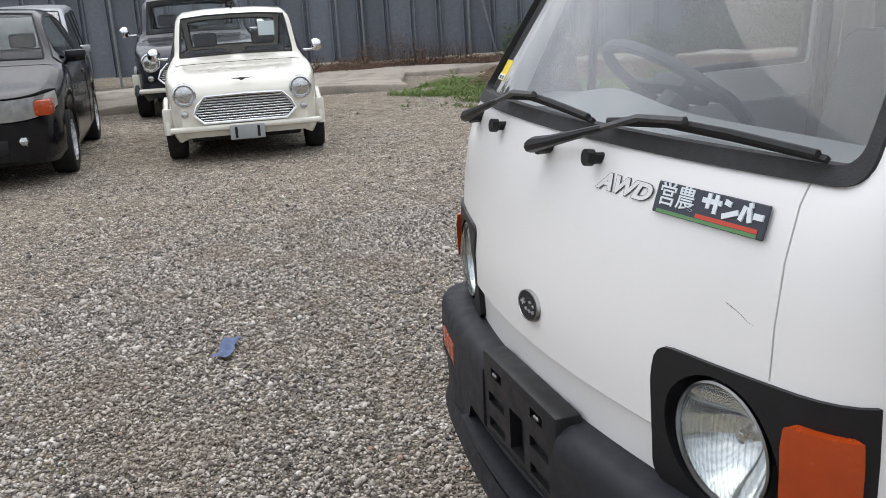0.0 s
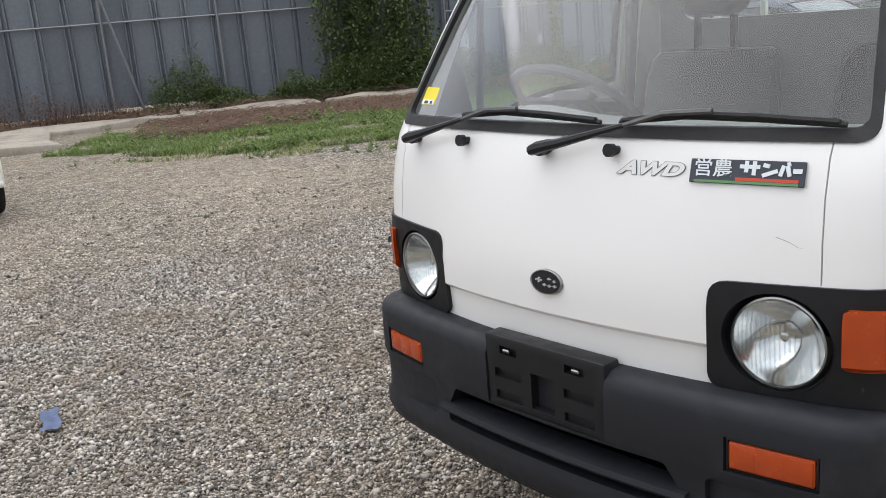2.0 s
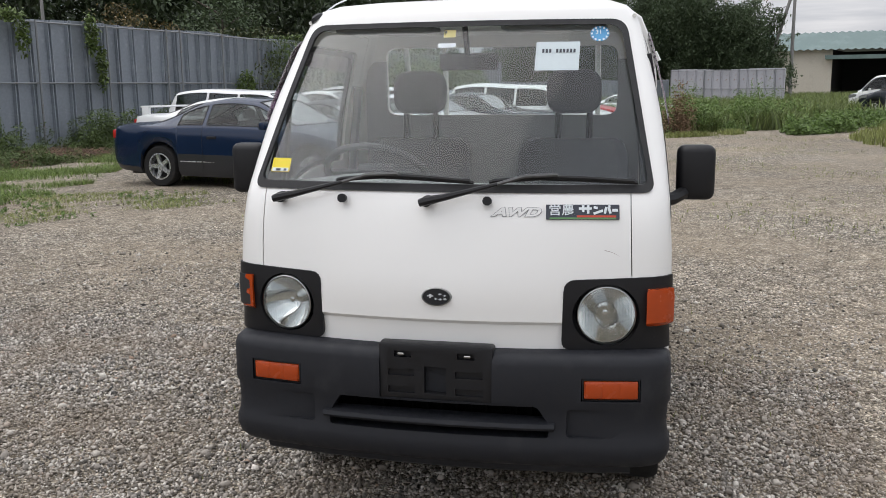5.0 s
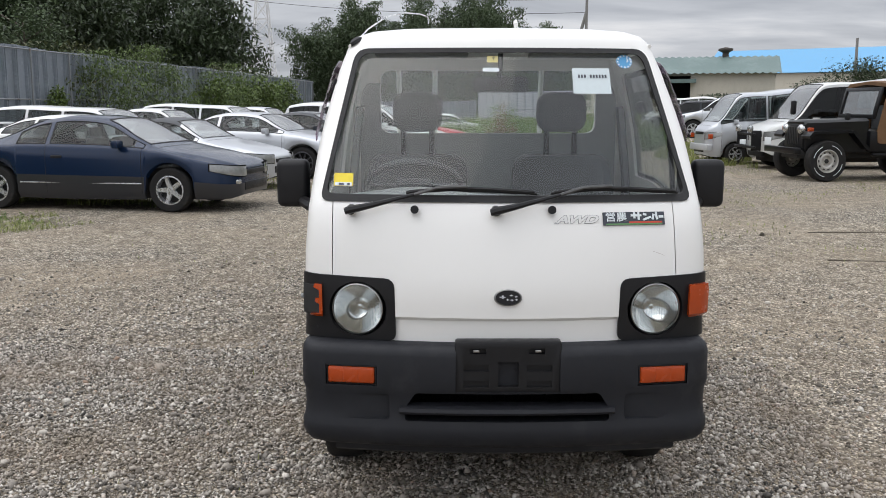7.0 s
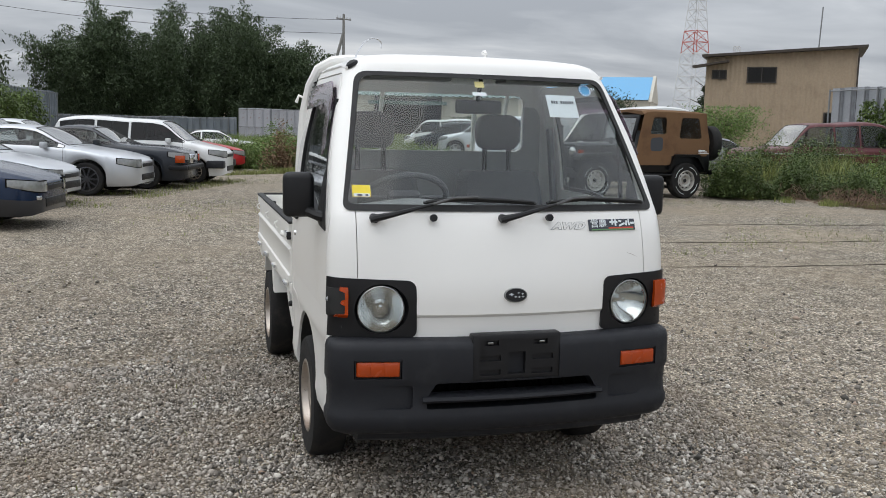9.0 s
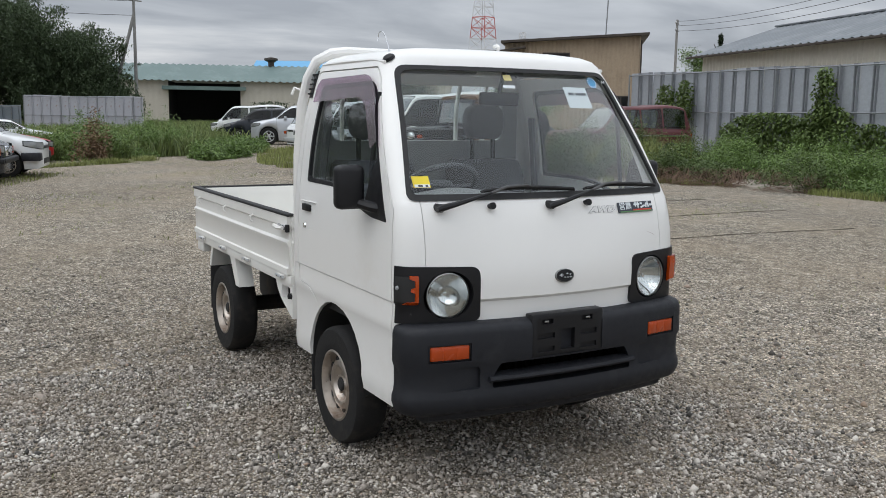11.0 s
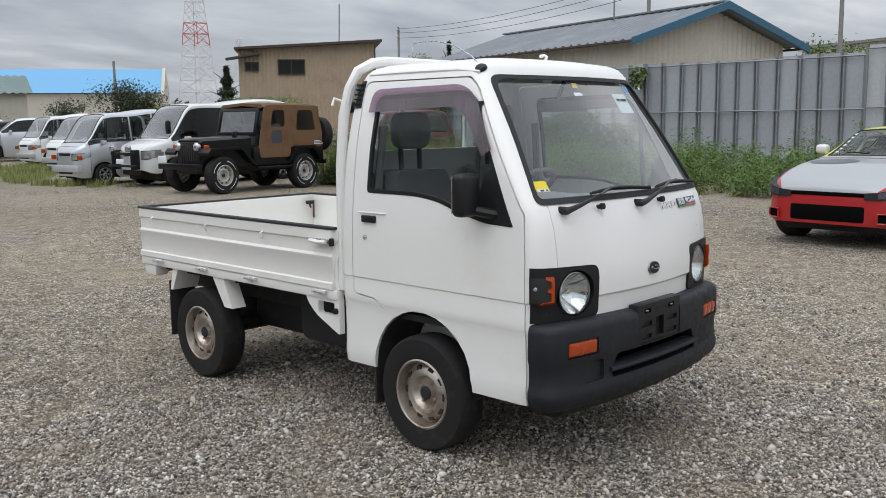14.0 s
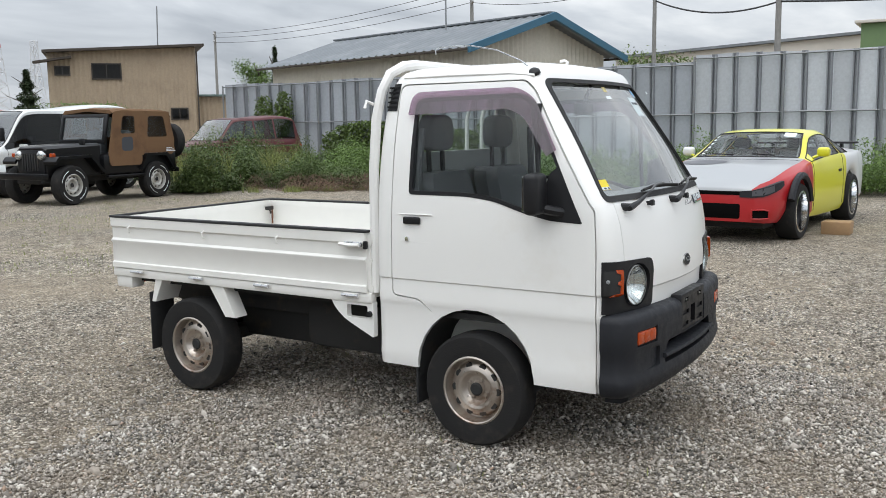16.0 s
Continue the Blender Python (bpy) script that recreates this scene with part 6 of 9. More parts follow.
car("silver_microvan", "silver high-roofed kei van parked in rough grass", pose(21.1, -6.7, 0, 0, 0, -86), microvan(silver_p), "vans in a row")
car("white_microvan", "white kei van with a black front guard", pose(27.2, -9.0, 0, 0, 0, -86), microvan(white_p), "vans in a row")
car("white_microvan", "white kei van at the end of the row", pose(33.4, -10.6, 0, 0, 0, -86), microvan(white_p, 1.9), "vans in a row")
suv = estate(4.2, 1.74, 1.65, 1.05, 0.82, silver_p, 0.35, 1.0, 1.7, glass={"side_window": M["dark_glass"]})
car("silver_suv", "silver off-roader broadside in long grass", pose(40.8, -11.2, 0, 0, 0, -107) @ Matrix.Scale(1.16, 4), suv)
car("dark_people_carrier", "dark blue people carrier behind the silver off-roader", pose(44.9, -11.0, 0, 0, 0, -107), estate(4.6, 1.78, 1.75, 1.1, 0.85, dark_p, 0.33, 0.9, 1.7, glass={"side_window": M["dark_glass"]}))
car("white_van", "white van far off in the grass", pose(49.0, -11.4, 0, 0, 0, -107), estate(4.4, 1.69, 1.9, 1.1, 0.85, white_p, 0.32, 0.6, 1.3))
wagon = estate(4.55, 1.72, 1.86, 1.12, 0.95, maroon_p, 0.36, 1.25, 1.95, glass={"windscreen": M["screen"]})
wagon["mid"] += [("roof_rail", (2.2, 4.2, 0.55, 0.6, 1.80, 1.84, 0.01), M["black"], ""), ("roof_rail", (2.2, 4.2, -0.6, -0.55, 1.80, 1.84, 0.01), M["black"], "")]
wagon["fit"] += [("side_moulding", (0.3, 4.3, 0.855, 0.875, 0.95, 1.0, 0.005), M["chrome"], "bright side strip")]
car("maroon_station_wagon", "faded maroon station wagon standing in tall weeds", pose(19.55, -13.95, 0, 0, 0, -97), wagon)
car("grey_saloon", "grey saloon behind the maroon wagon", pose(23.2, -12.6, 0, 0, 0, -97), coupe(4.5, 1.7, 1.4, 0.9, 0.66, 0.95, paint_mat=paint("dull_grey_paint", (0.2, 0.21, 0.22), 0.5)))

# --- soft-top four-wheel drive
def canvas_jeep(m):
    t = thing("off_road_jeep", "black open off-roader with a brown canvas top and spare wheel", "off-roader", m)
    blk = paint("gloss_black_paint", (0.006, 0.006, 0.007), 0.3, coat=0.1, spec=0.25)
    canvas = material("brown_canvas", (0.16, 0.088, 0.042), 0.9, grain=0.12, grain_scale=90, bump=0.3, bump_scale=400, spots=(0.12, 0.062, 0.03), patch_scale=3)
    bm = loft(bmesh.new(), [[(x, -w, z0), (x, w, z0), (x, w, z1 - 0.05), (x, w - 0.08, z1), (x, -w + 0.08, z1), (x, -w, z1 - 0.05)] for x, w, z0, z1 in ((0.10, 0.42, 0.60, 1.12), (0.14, 0.44, 0.55, 1.15), (1.25, 0.60, 0.55, 1.19), (1.32, 0.62, 0.55, 1.20))])
    part("bonnet", bm, blk, t, "black bonnet")
    part("grille", boxed(0.07, 0.12, -0.40, 0.40, 0.62, 1.08, 0.02), M["black"], t, "slatted black grille")
    for k in range(7):
        part("grille_slat", boxed(0.055, 0.08, -0.24 + k * 0.075, -0.20 + k * 0.075, 0.68, 1.02, 0.005), M["chassis"], t)
    for s in (1, -1):
        part("headlamp", lathe(bmesh.new(), [(0, 0.05), (0.06, 0.04), (0.085, 0.02), (0.095, 0.0), (0.095, -0.08)], 24, Matrix.Translation((0.05, s * 0.33, 0.98)) @ Matrix.Rotation(radians(90), 4, "Z")), M["clear_lens"], t, "round headlamp")
        part("indicator", boxed(0.10, 0.20, s * 0.52, s * 0.60, 0.94, 1.02, 0.01), M["amber"], t)
        part("front_wing", prism(rounded([(0.02, 0.86), (0.10, 0.95), (0.95, 0.97), (1.25, 0.66), (1.30, 0.62), (1.22, 0.60), (0.92, 0.92), (0.12, 0.90), (0.04, 0.80)], 0.02), "y", s * 0.42, s * 0.80), blk, t, "flat black front wing")
        part("sill_step", boxed(1.35, 2.4, s * 0.70, s * 0.80, 0.48, 0.54, 0.02), blk, t)
        part("rear_arch", prism(rounded([(2.32, 0.62), (2.48, 0.90), (3.02, 0.90), (3.22, 0.62), (3.28, 0.62), (3.08, 0.96), (2.44, 0.96), (2.26, 0.62)], 0.03), "y", s * 0.68, s * 0.84), blk, t, "black rear wheel arch")
        # canvas sides with clear panes
        out_ = rounded([(1.42, 0.92), (3.32, 0.92), (3.38, 1.22), (3.22, 1.84), (1.85, 1.86), (1.62, 1.83)], 0.05)
        side_ = cut(to_mesh(prism(out_, "y", s * 0.735, s * 0.755)), prism(rounded([(1.78, 1.38), (2.20, 1.38), (2.20, 1.74), (1.86, 1.74)], 0.06), "y", s * 0.6, s * 0.9), prism(rounded([(2.55, 1.30), (3.16, 1.30), (3.06, 1.74), (2.60, 1.74)], 0.06), "y", s * 0.6, s * 0.9))
        part("canvas_side", side_, canvas, t, "brown canvas side curtain")
        part("door_curtain", prism(rounded([(1.45, 0.72), (2.36, 0.72), (2.36, 0.93), (1.44, 0.93)], [0.08, 0.12, 0, 0]), "y", s * 0.74, s * 0.765), canvas, t, "brown canvas door skirt")
        part("curtain_pane", boxed(1.76, 2.22, s * 0.742, s * 0.746, 1.36, 1.76), M["side_glass"], t).visible_shadow = False
        part("faded_patch", prism(rounded([(1.80, 1.02), (2.12, 1.02), (2.12, 1.32), (1.80, 1.30)], 0.08), "y", s * 0.755, s * 0.758), material("blue_grey_patch", (0.05, 0.055, 0.065), 0.8), t, "dark blue faded patch on the canvas")
        part("curtain_pane", boxed(2.53, 3.18, s * 0.742, s * 0.746, 1.28, 1.76), M["side_glass"], t).visible_shadow = False
        for k in range(3):
            part("lettering_bar", boxed(3.02, 3.30 - 0.05 * k, s * 0.842, s * 0.845, 0.985 + 0.03 * k, 1.0 + 0.03 * k), M["paper"], t)
        part("seat", boxed(2.05, 2.25, s * 0.15, s * 0.6, 0.85, 1.45, 0.05), M["seat"], t)
    part("canvas_back", prism([(3.30, 0.95), (3.40, 0.97), (3.26, 1.84), (3.20, 1.84)], "y", -0.74, 0.74), canvas, t, "brown canvas back curtain")
    part("tub", boxed(1.30, 3.42, -0.74, 0.74, 0.55, 0.97, 0.04), blk, t, "black body tub")
    part("canvas_roof", loft(bmesh.new(), [[(x, -0.755, z - 0.06), (x, -0.68, z), (x, 0, z + 0.035), (x, 0.68, z), (x, 0.755, z - 0.06), (x, 0.70, z - 0.08), (x, 0, z - 0.02), (x, -0.70, z - 0.08)] for x, z in ((1.58, 1.865), (1.75, 1.885), (2.4, 1.89), (3.0, 1.88), (3.24, 1.85), (3.28, 1.79))]), canvas, t, "brown canvas roof")
    ws = part("windscreen_surround", cut(to_mesh(boxed(1.36, 1.42, -0.70, 0.70, 1.18, 1.80, 0.02)), boxed(1.2, 1.6, -0.62, 0.62, 1.26, 1.73)), blk, t, "upright black windscreen surround")
    ws.matrix_basis = Matrix.Translation((1.4, 0, 1.2)) @ Matrix.Rotation(radians(14), 4, "Y") @ Matrix.Translation((-1.4, 0, -1.2))
    part("windscreen", boxed(1.385, 1.39, -0.63, 0.63, 1.25, 1.74), M["glass"], ws).visible_shadow = False
    part("front_bumper", boxed(-0.22, -0.10, -0.72, 0.72, 0.52, 0.64, 0.015), blk, t, "black front bumper")
    part("number_plate", boxed(-0.235, -0.222, 0.38, 0.68, 0.66, 0.80, 0.003), M["paper"], t, "blank pale number plate")
    part("rear_bumper", boxed(3.44, 3.54, -0.70, 0.70, 0.52, 0.62, 0.015), blk, t)
    part("wing_mirror", boxed(0.85, 0.92, -0.66, -0.52, 1.16, 1.30, 0.03), M["black"], t)
    part("chassis", boxed(0.0, 3.4, -0.36, 0.36, 0.42, 0.58, 0.02), M["chassis"], t)
    white_rim = paint("dull_white_rim_paint", (0.50, 0.49, 0.46), 0.4, 0.3)
    for x in (0.42, 2.76):
        for s in (1, -1):
            hub_ = wheel(t, x, s * 0.69, 0.39, 0.26, "steel", 0.215, white_rim, s)
            for k in range(4):
                part("tyre_lettering_bar", tube(bmesh.new(), [(0.30 * math.cos(a), 0.134, 0.30 * math.sin(a)) for a in np.linspace(k * 1.571 + 0.2, k * 1.571 + 1.15, 9)], 0.0055, 4), M["paper"], hub_)
    sp = wheel(t, 3.62, 0.0, 0.39, 0.24, "six", 0.22, M["alloy"], 1)
    sp.matrix_basis = pose(3.62, -0.38, 1.20, 0, 0, -90)
    return t


canvas_jeep(pose(15.88, -7.07, 0, 0, 0, -86) @ Matrix.Diagonal((1.0, 1.02, 1.05, 1)))

# --- multicoloured drift coupe
drift = coupe(4.5, 1.76, 1.30, 0.88, 0.66, 0.96, 0.345, 0.85, 3.42, 1.40, 2.08, 2.95, 3.75, red_p, tw=0.25, style="dish", rim_mat=M["dark_alloy"], rim=0.72, inset=-0.03, arch=0.40)
drift["paint"] = {"red": ("front_panel", red_p), "hood": ("bonnet", grey_silver), "yellow": ("door_and_roof", yellow_p), "white": ("rear_quarter", white_p), "dark": ("front_arch_flare", M["bumper"])}
def drift_rule(x, y, z, row):
    if row >= 8:
        return "hood" if x < 1.40 and z > 0.5 else ("yellow" if x < 3.7 and x > 1.3 else ("red" if x < 0.15 else "white"))
    if x > 3.05:
        return "white" if z > 0.42 else "red"
    if 1.42 < x and (z > 0.24 or row >= 5):
        return "yellow"
    return "red"
drift["rule"] = drift_rule
drift["labels"] = {"hood": "flat silver bonnet", "yellow": "bright yellow door and roof", "red": "scuffed red nose and wings", "white": "white rear quarter"}
drift["plan"] = [(0, 0.66), (0.05, 0.76), (0.18, 0.87), (0.4, 0.94), (0.85, 1.0), (3.7, 1.0), (4.35, 0.93), (4.5, 0.82)]
drift["belt"] = [(0, 0.55), (0.08, 0.60), (0.35, 0.69), (0.8, 0.79), (1.30, 0.87), (2.0, 0.90), (3.4, 0.94), (4.35, 0.93), (4.5, 0.82)]
drift["top"] = [(0, 0.61), (0.05, 0.665), (0.30, 0.745), (0.8, 0.86), (1.36, 0.93), (2.06, 1.265), (2.5, 1.30), (2.95, 1.25), (3.75, 0.99), (4.38, 0.97), (4.5, 0.86)]
drift["belt"], drift["top"] = ([(x, z + 0.05) for x, z in drift[k]] for k in ("belt", "top"))
drift["low"] = [(0, 0.27), (0.15, 0.25), (4.3, 0.26), (4.5, 0.36)]
drift["glass"] = {"windscreen": M["side_glass"], "rear_window": M["side_glass"]}
drift["fit"] = drift["fit"][2:]
drift["fit"] += [("wing_post", (4.2, 4.3, 0.5, 0.54, 0.94, 1.12, 0.01), M["black"], "")]
# intake and nose gap are solid blocks coloured as shaded openings
drift["mid"] = [("air_intake", (-0.015, 0.06, -0.43, 0.43, 0.30, 0.49, 0.03), M["hole"], "wide black air intake"), ("nose_gap", (-0.008, 0.08, -0.44, 0.44, 0.585, 0.635, 0.012), M["hole"], "dark gap under the bonnet"), ("rear_wing", (4.1, 4.36, -0.74, 0.74, 1.10, 1.13, 0.01), M["black"], "black rear wing")]
t = car("drift_coupe", "low coupe in red, silver, yellow and white panels with wide wheels", pose(2.0, -7.2, 0, 0, 0, -95) @ Matrix.Scale(1.04, 4), drift)
for s in (1, -1):
    # slanted blacked-out lamps, arch flares, mirrors
    corner = [(0.0, 0.42), (0.0, 0.57), (0.05, 0.668), (0.11, 0.722), (0.18, 0.764), (0.28, 0.80), (0.36, 0.818)]
    def nose_band(pts, lows, highs, out_):
        rings = []
        for k, (x, y) in enumerate(pts):
            g = Vector((-1.0, 0.0)) if k < 2 else Vector((-1.0, 0.35 * k)).normalized()
            rings.append([(x + g.x * o_, s * (y + g.y * o_), z) for o_, z in ((-0.06, lows[k]), (out_, lows[k]), (out_ * 0.6, highs[k]), (-0.06, highs[k]))])
        return loft(bmesh.new(), rings)
    hl = part("headlamp", nose_band(corner, (0.565, 0.562, 0.57, 0.59, 0.615, 0.65, 0.695), (0.635, 0.65, 0.675, 0.695, 0.715, 0.735, 0.75), 0.014), M["bumper"], t, "blacked-out slanted headlamp")
    part("lamp_lens", nose_band(corner[1:5], (0.58, 0.588, 0.606, 0.63), (0.64, 0.665, 0.683, 0.702), 0.019), M["dark_alloy"], hl)
    # solid black band on the skin takes the place of a shaded recess
    part("fog_opening", nose_band(corner[1:4], (0.315, 0.315, 0.325), (0.41, 0.415, 0.40), 0.012), M["hole"], t, "dark fog lamp opening")
    part("fog_rim", tube(bmesh.new(), [(-0.014, s * 0.57, 0.31), (-0.012, s * 0.57, 0.415), (0.036, s * 0.685, 0.42), (0.10, s * 0.735, 0.405), (0.10, s * 0.735, 0.32), (0.036, s * 0.685, 0.31), (-0.014, s * 0.57, 0.31)], 0.010, 6), red_p, t)
    arc = [(0.85 + 0.43 * math.cos(a), s * 0.885, 0.34 + 0.45 * math.sin(a)) for a in np.linspace(0.25, 2.75, 14)]
    part("arch_flare", tube(bmesh.new(), arc, 0.045, 6), M["bumper"], t, "dark unpainted arch flare")
    mr = part("mirror", boxed(1.66, 1.78, s * 0.83, s * 0.99, 0.99, 1.11, 0.04, 3), yellow_p if s < 0 else white_p, t, "yellow door mirror" if s < 0 else "white door mirror")
    part("mirror_arm", tube(bmesh.new(), [(1.66, s * 0.78, 0.97), (1.70, s * 0.88, 1.02)], 0.02, 6), yellow_p, mr)
    part("cage_tube", tube(bmesh.new(), [(1.75, s * 0.55, 0.9), (2.15, s * 0.52, 1.20), (2.75, s * 0.52, 1.21), (3.3, s * 0.5, 0.85)], 0.02, 6), M["grey_trim"], t)
part("cage_tube", tube(bmesh.new(), [(2.75, -0.52, 1.2), (2.75, 0.52, 1.2), (2.75, -0.52, 0.7)], 0.02, 6), M["grey_trim"], t)
part("bonnet_patch", skin_patch(drift, [(0.98 + 0.20 * math.cos(a), 0.40 + 0.30 * math.sin(a)) for a in np.linspace(0, 2 * math.pi, 21)[:-1]], 0.004), material("dark_film", (0.07, 0.07, 0.085), 0.35), t, "dark round patch on the bonnet")
part("paper_sheet", skin_patch(drift, [(1.88, -0.34), (1.88, -0.50), (2.0, -0.49), (2.0, -0.34)], 0.006), M["paper"], t, "white paper sheet behind the windscreen")
for k in range(6):
    part("screen_dot", skin_patch(drift, [(1.50 + 0.08 * k + 0.02 * math.cos(a), 0.615 - 0.012 * k + 0.02 * math.sin(a)) for a in np.linspace(0, 2 * math.pi, 9)[:-1]], 0.005), M["paper"], t)
for s in (0.12, -0.42):
    part("wiper", tube(bmesh.new(), [(1.42, s + 0.05, top_at(drift, 1.42, s) + 0.02), (1.45, s + 0.35, top_at(drift, 1.45, s + 0.3) + 0.02)], 0.009, 5), M["black"], t)
part_box = tagged(part("cardboard_box", boxed(0.50, 0.86, -8.98, -8.66, 0.0, 0.17, 0.008), material("brown_cardboard", (0.33, 0.21, 0.11), 0.9, grain=0.08, grain_scale=30)), "brown cardboard box lying beside the coupe's wheel", "box")

# --- by the left fence: cream mini, black hatchback and two more
mini = coupe(3.05, 1.41, 1.34, 0.90, 0.74, 0.86, 0.26, 0.50, 2.53, 0.86, 1.18, 2.35, 2.75, cream_p, tw=0.17, inset=-0.03, arch=0.30, style="mesh")
mini["top"] = [(0, 0.60), (0.05, 0.70), (0.2, 0.785), (0.8, 0.885), (1.16, 1.33), (1.7, 1.375), (2.3, 1.34), (2.75, 0.92), (3.0, 0.80), (3.05, 0.72)]
mini["belt"] = [(0, 0.55), (0.05, 0.64), (0.2, 0.725), (0.8, 0.835), (2.7, 0.88), (3.05, 0.68)]
mini["plan"] = [(0, 0.80), (0.1, 0.90), (0.35, 0.98), (0.7, 1.0), (2.5, 1.0), (3.05, 0.85)]
mini["roofw"] = [(0, 0.62), (0.2, 0.74), (0.8, 0.86), (1.2, 0.78), (2.3, 0.76), (3.05, 0.7)]
mini["glass"] = {"windscreen": M["side_glass"], "rear_window": M["side_glass"]}
mini["fit"] = [("mirror_arm", (0.99, 1.02, 0.66, 0.76, 0.90, 0.925, 0.01), M["chrome"], ""), ("arch_flare", (0.20, 0.24, 0.66, 0.745, 0.26, 0.50, 0.015), cream_p, ""),
               ("fog_lamp", (-0.03, 0.04, 0.50, 0.57, 0.42, 0.49, 0.03), M["clear_lens"], "small round front lamp"), ("wiper", (0.80, 0.84, 0.05, 0.40, 0.945, 0.955, 0.003), M["black"], "")]
mini["mid"] = [("bumper", (-0.10, 0.02, -0.68, 0.68, 0.30, 0.35, 0.022), cream_p, "cream front bumper"), ("number_plate", (-0.125, -0.105, -0.155, 0.155, 0.21, 0.34, 0.004), M["light_trim"], "blank dull number plate holder"), ("aerial_stub", (1.32, 1.34, -0.01, 0.01, 1.33, 1.40, 0.003), M["black"], "")]


def mini_face(t, p_):
    """Round lamps, barred chrome grille, wing flares and badge of a mini."""
    for s in (1, -1):
        part("headlamp", lathe(bmesh.new(), [(0, 0.035), (0.05, 0.028), (0.082, 0.008), (0.088, 0.0)], 24, Matrix.Translation((-0.005, s * 0.52, 0.628)) @ Matrix.Rotation(radians(90), 4, "Z")), M["clear_lens"], t, "round headlamp")
        part("lamp_ring", lathe(bmesh.new(), [(0.088, 0.0), (0.092, 0.015), (0.104, 0.01), (0.108, -0.05)], 24, Matrix.Translation((-0.005, s * 0.52, 0.628)) @ Matrix.Rotation(radians(90), 4, "Z")), M["chrome"], t, "chrome lamp ring")
        for x in (0.5, 2.53):
            pts = [(x + 0.30 * math.cos(a), 0.26 + 0.30 * math.sin(a)) for a in np.linspace(0.0, math.pi, 12)]
            part("wheel_flare", tube(bmesh.new(), [(px, s * 0.705, pz) for px, pz in pts], 0.032, 6), p_, t, "wheel arch flare")
    g = part("grille", prism(rounded([(-0.37, 0.375), (0.37, 0.375), (0.45, 0.45), (0.345, 0.60), (-0.345, 0.60), (-0.45, 0.45)], [0.04, 0.04, 0.06, 0.06, 0.06, 0.06]), "x", -0.035, 0.03), M["black"], t, "chrome barred grille")
    for k in range(9):
        z = 0.385 + k * 0.0235
        hw = float(np.interp(z, [0.375, 0.45, 0.60], [0.37, 0.44, 0.345]))
        part("grille_bar", boxed(-0.05, -0.03, -hw, hw, z, z + 0.013, 0.004, 1), M["chrome"], g)
    part("grille_trim", tube(bmesh.new(), [(-0.045, y, z) for y, z in ((-0.345, 0.605), (0, 0.612), (0.345, 0.605), (0.42, 0.53), (0.455, 0.45), (0.37, 0.37), (-0.37, 0.37), (-0.455, 0.45), (-0.42, 0.53), (-0.345, 0.605))], 0.013, 6), M["chrome"], g)
    for s in (1, -1):
        part("door_mirror", lathe(bmesh.new(), [(0, -0.02), (0.055, -0.018), (0.062, 0.0), (0.050, 0.028), (0.025, 0.045), (0, 0.05)], 20, Matrix.Translation((1.02, s * 0.80, 0.955)) @ Matrix.Rotation(radians(90), 4, "Z")), M["chrome"], t, "round chrome door mirror")
        part("plate_slot", boxed(-0.13, -0.12, s * 0.10 - 0.012, s * 0.10 + 0.012, 0.225, 0.325, 0.004, 1), M["black"], t)
    part("bonnet_badge", prism([(-0.09, 0.014), (-0.03, 0.004), (0, -0.014), (0.03, 0.004), (0.09, 0.014), (0.03, 0.014), (0, 0.018), (-0.03, 0.014)], "x", -0.004, 0.004), M["dark_alloy"], t, "winged bonnet badge as a plain shape").matrix_basis = pose(0.055, 0, 0.735, 0, -35, 0)


t = car("cream_mini", "small cream-white two-door car with chrome grille facing the yard", pose(0.24, 7.62, 0, 0, 0, 86) @ Matrix.Scale(1.07, 4), mini)
mini_face(t, cream_p)
part("paper_sheet", boxed(1.07, 1.08, -0.40, -0.24, 1.08, 1.22), M["paper"], t)
dmini = dict(mini)
dmini["paint"] = {"body": ("body", dark_p), "lower": ("lower_trim", dark_p)}
t = car("dark_mini", "small dark two-door car standing by the fence", pose(0.08, 12.1, 0.0, 0, 0, 88) @ Matrix.Scale(1.27, 4), dmini)
mini_face(t, dark_p)
hatch = coupe(3.8, 1.66, 1.49, 0.94, 0.68, 1.0, 0.285, 0.80, 3.15, 1.0, 1.62, 2.9, 3.6, black_p)
hatch["glass"] = {"windscreen": M["side_glass"]}
hatch["fit"][0] = ("headlamp", (0.02, 0.22, 0.36, 0.62, 0.58, 0.72, 0.03), M["clear_lens"], "clear headlamp")
hatch["fit"] += [("indicator", (0.06, 0.30, 0.62, 0.76, 0.59, 0.72, 0.02), M["amber"], "amber front indicator"), ("fog_lamp", (0.0, 0.08, 0.44, 0.56, 0.34, 0.46, 0.06), M["clear_lens"], "round fog lamp")]
car("black_hatchback", "glossy black hatchback facing the yard beside the cream car", pose(-2.28, 7.23, 0, 0, 0, 88) @ Matrix.Scale(1.07, 4), hatch)
car("silver_hatchback", "silver hatchback behind the black one", pose(-2.35, 11.9, 0.0, 0, 0, 90), estate(3.9, 1.66, 1.66, 0.95, 0.72, grey_silver, 0.285, 0.85, 1.5))

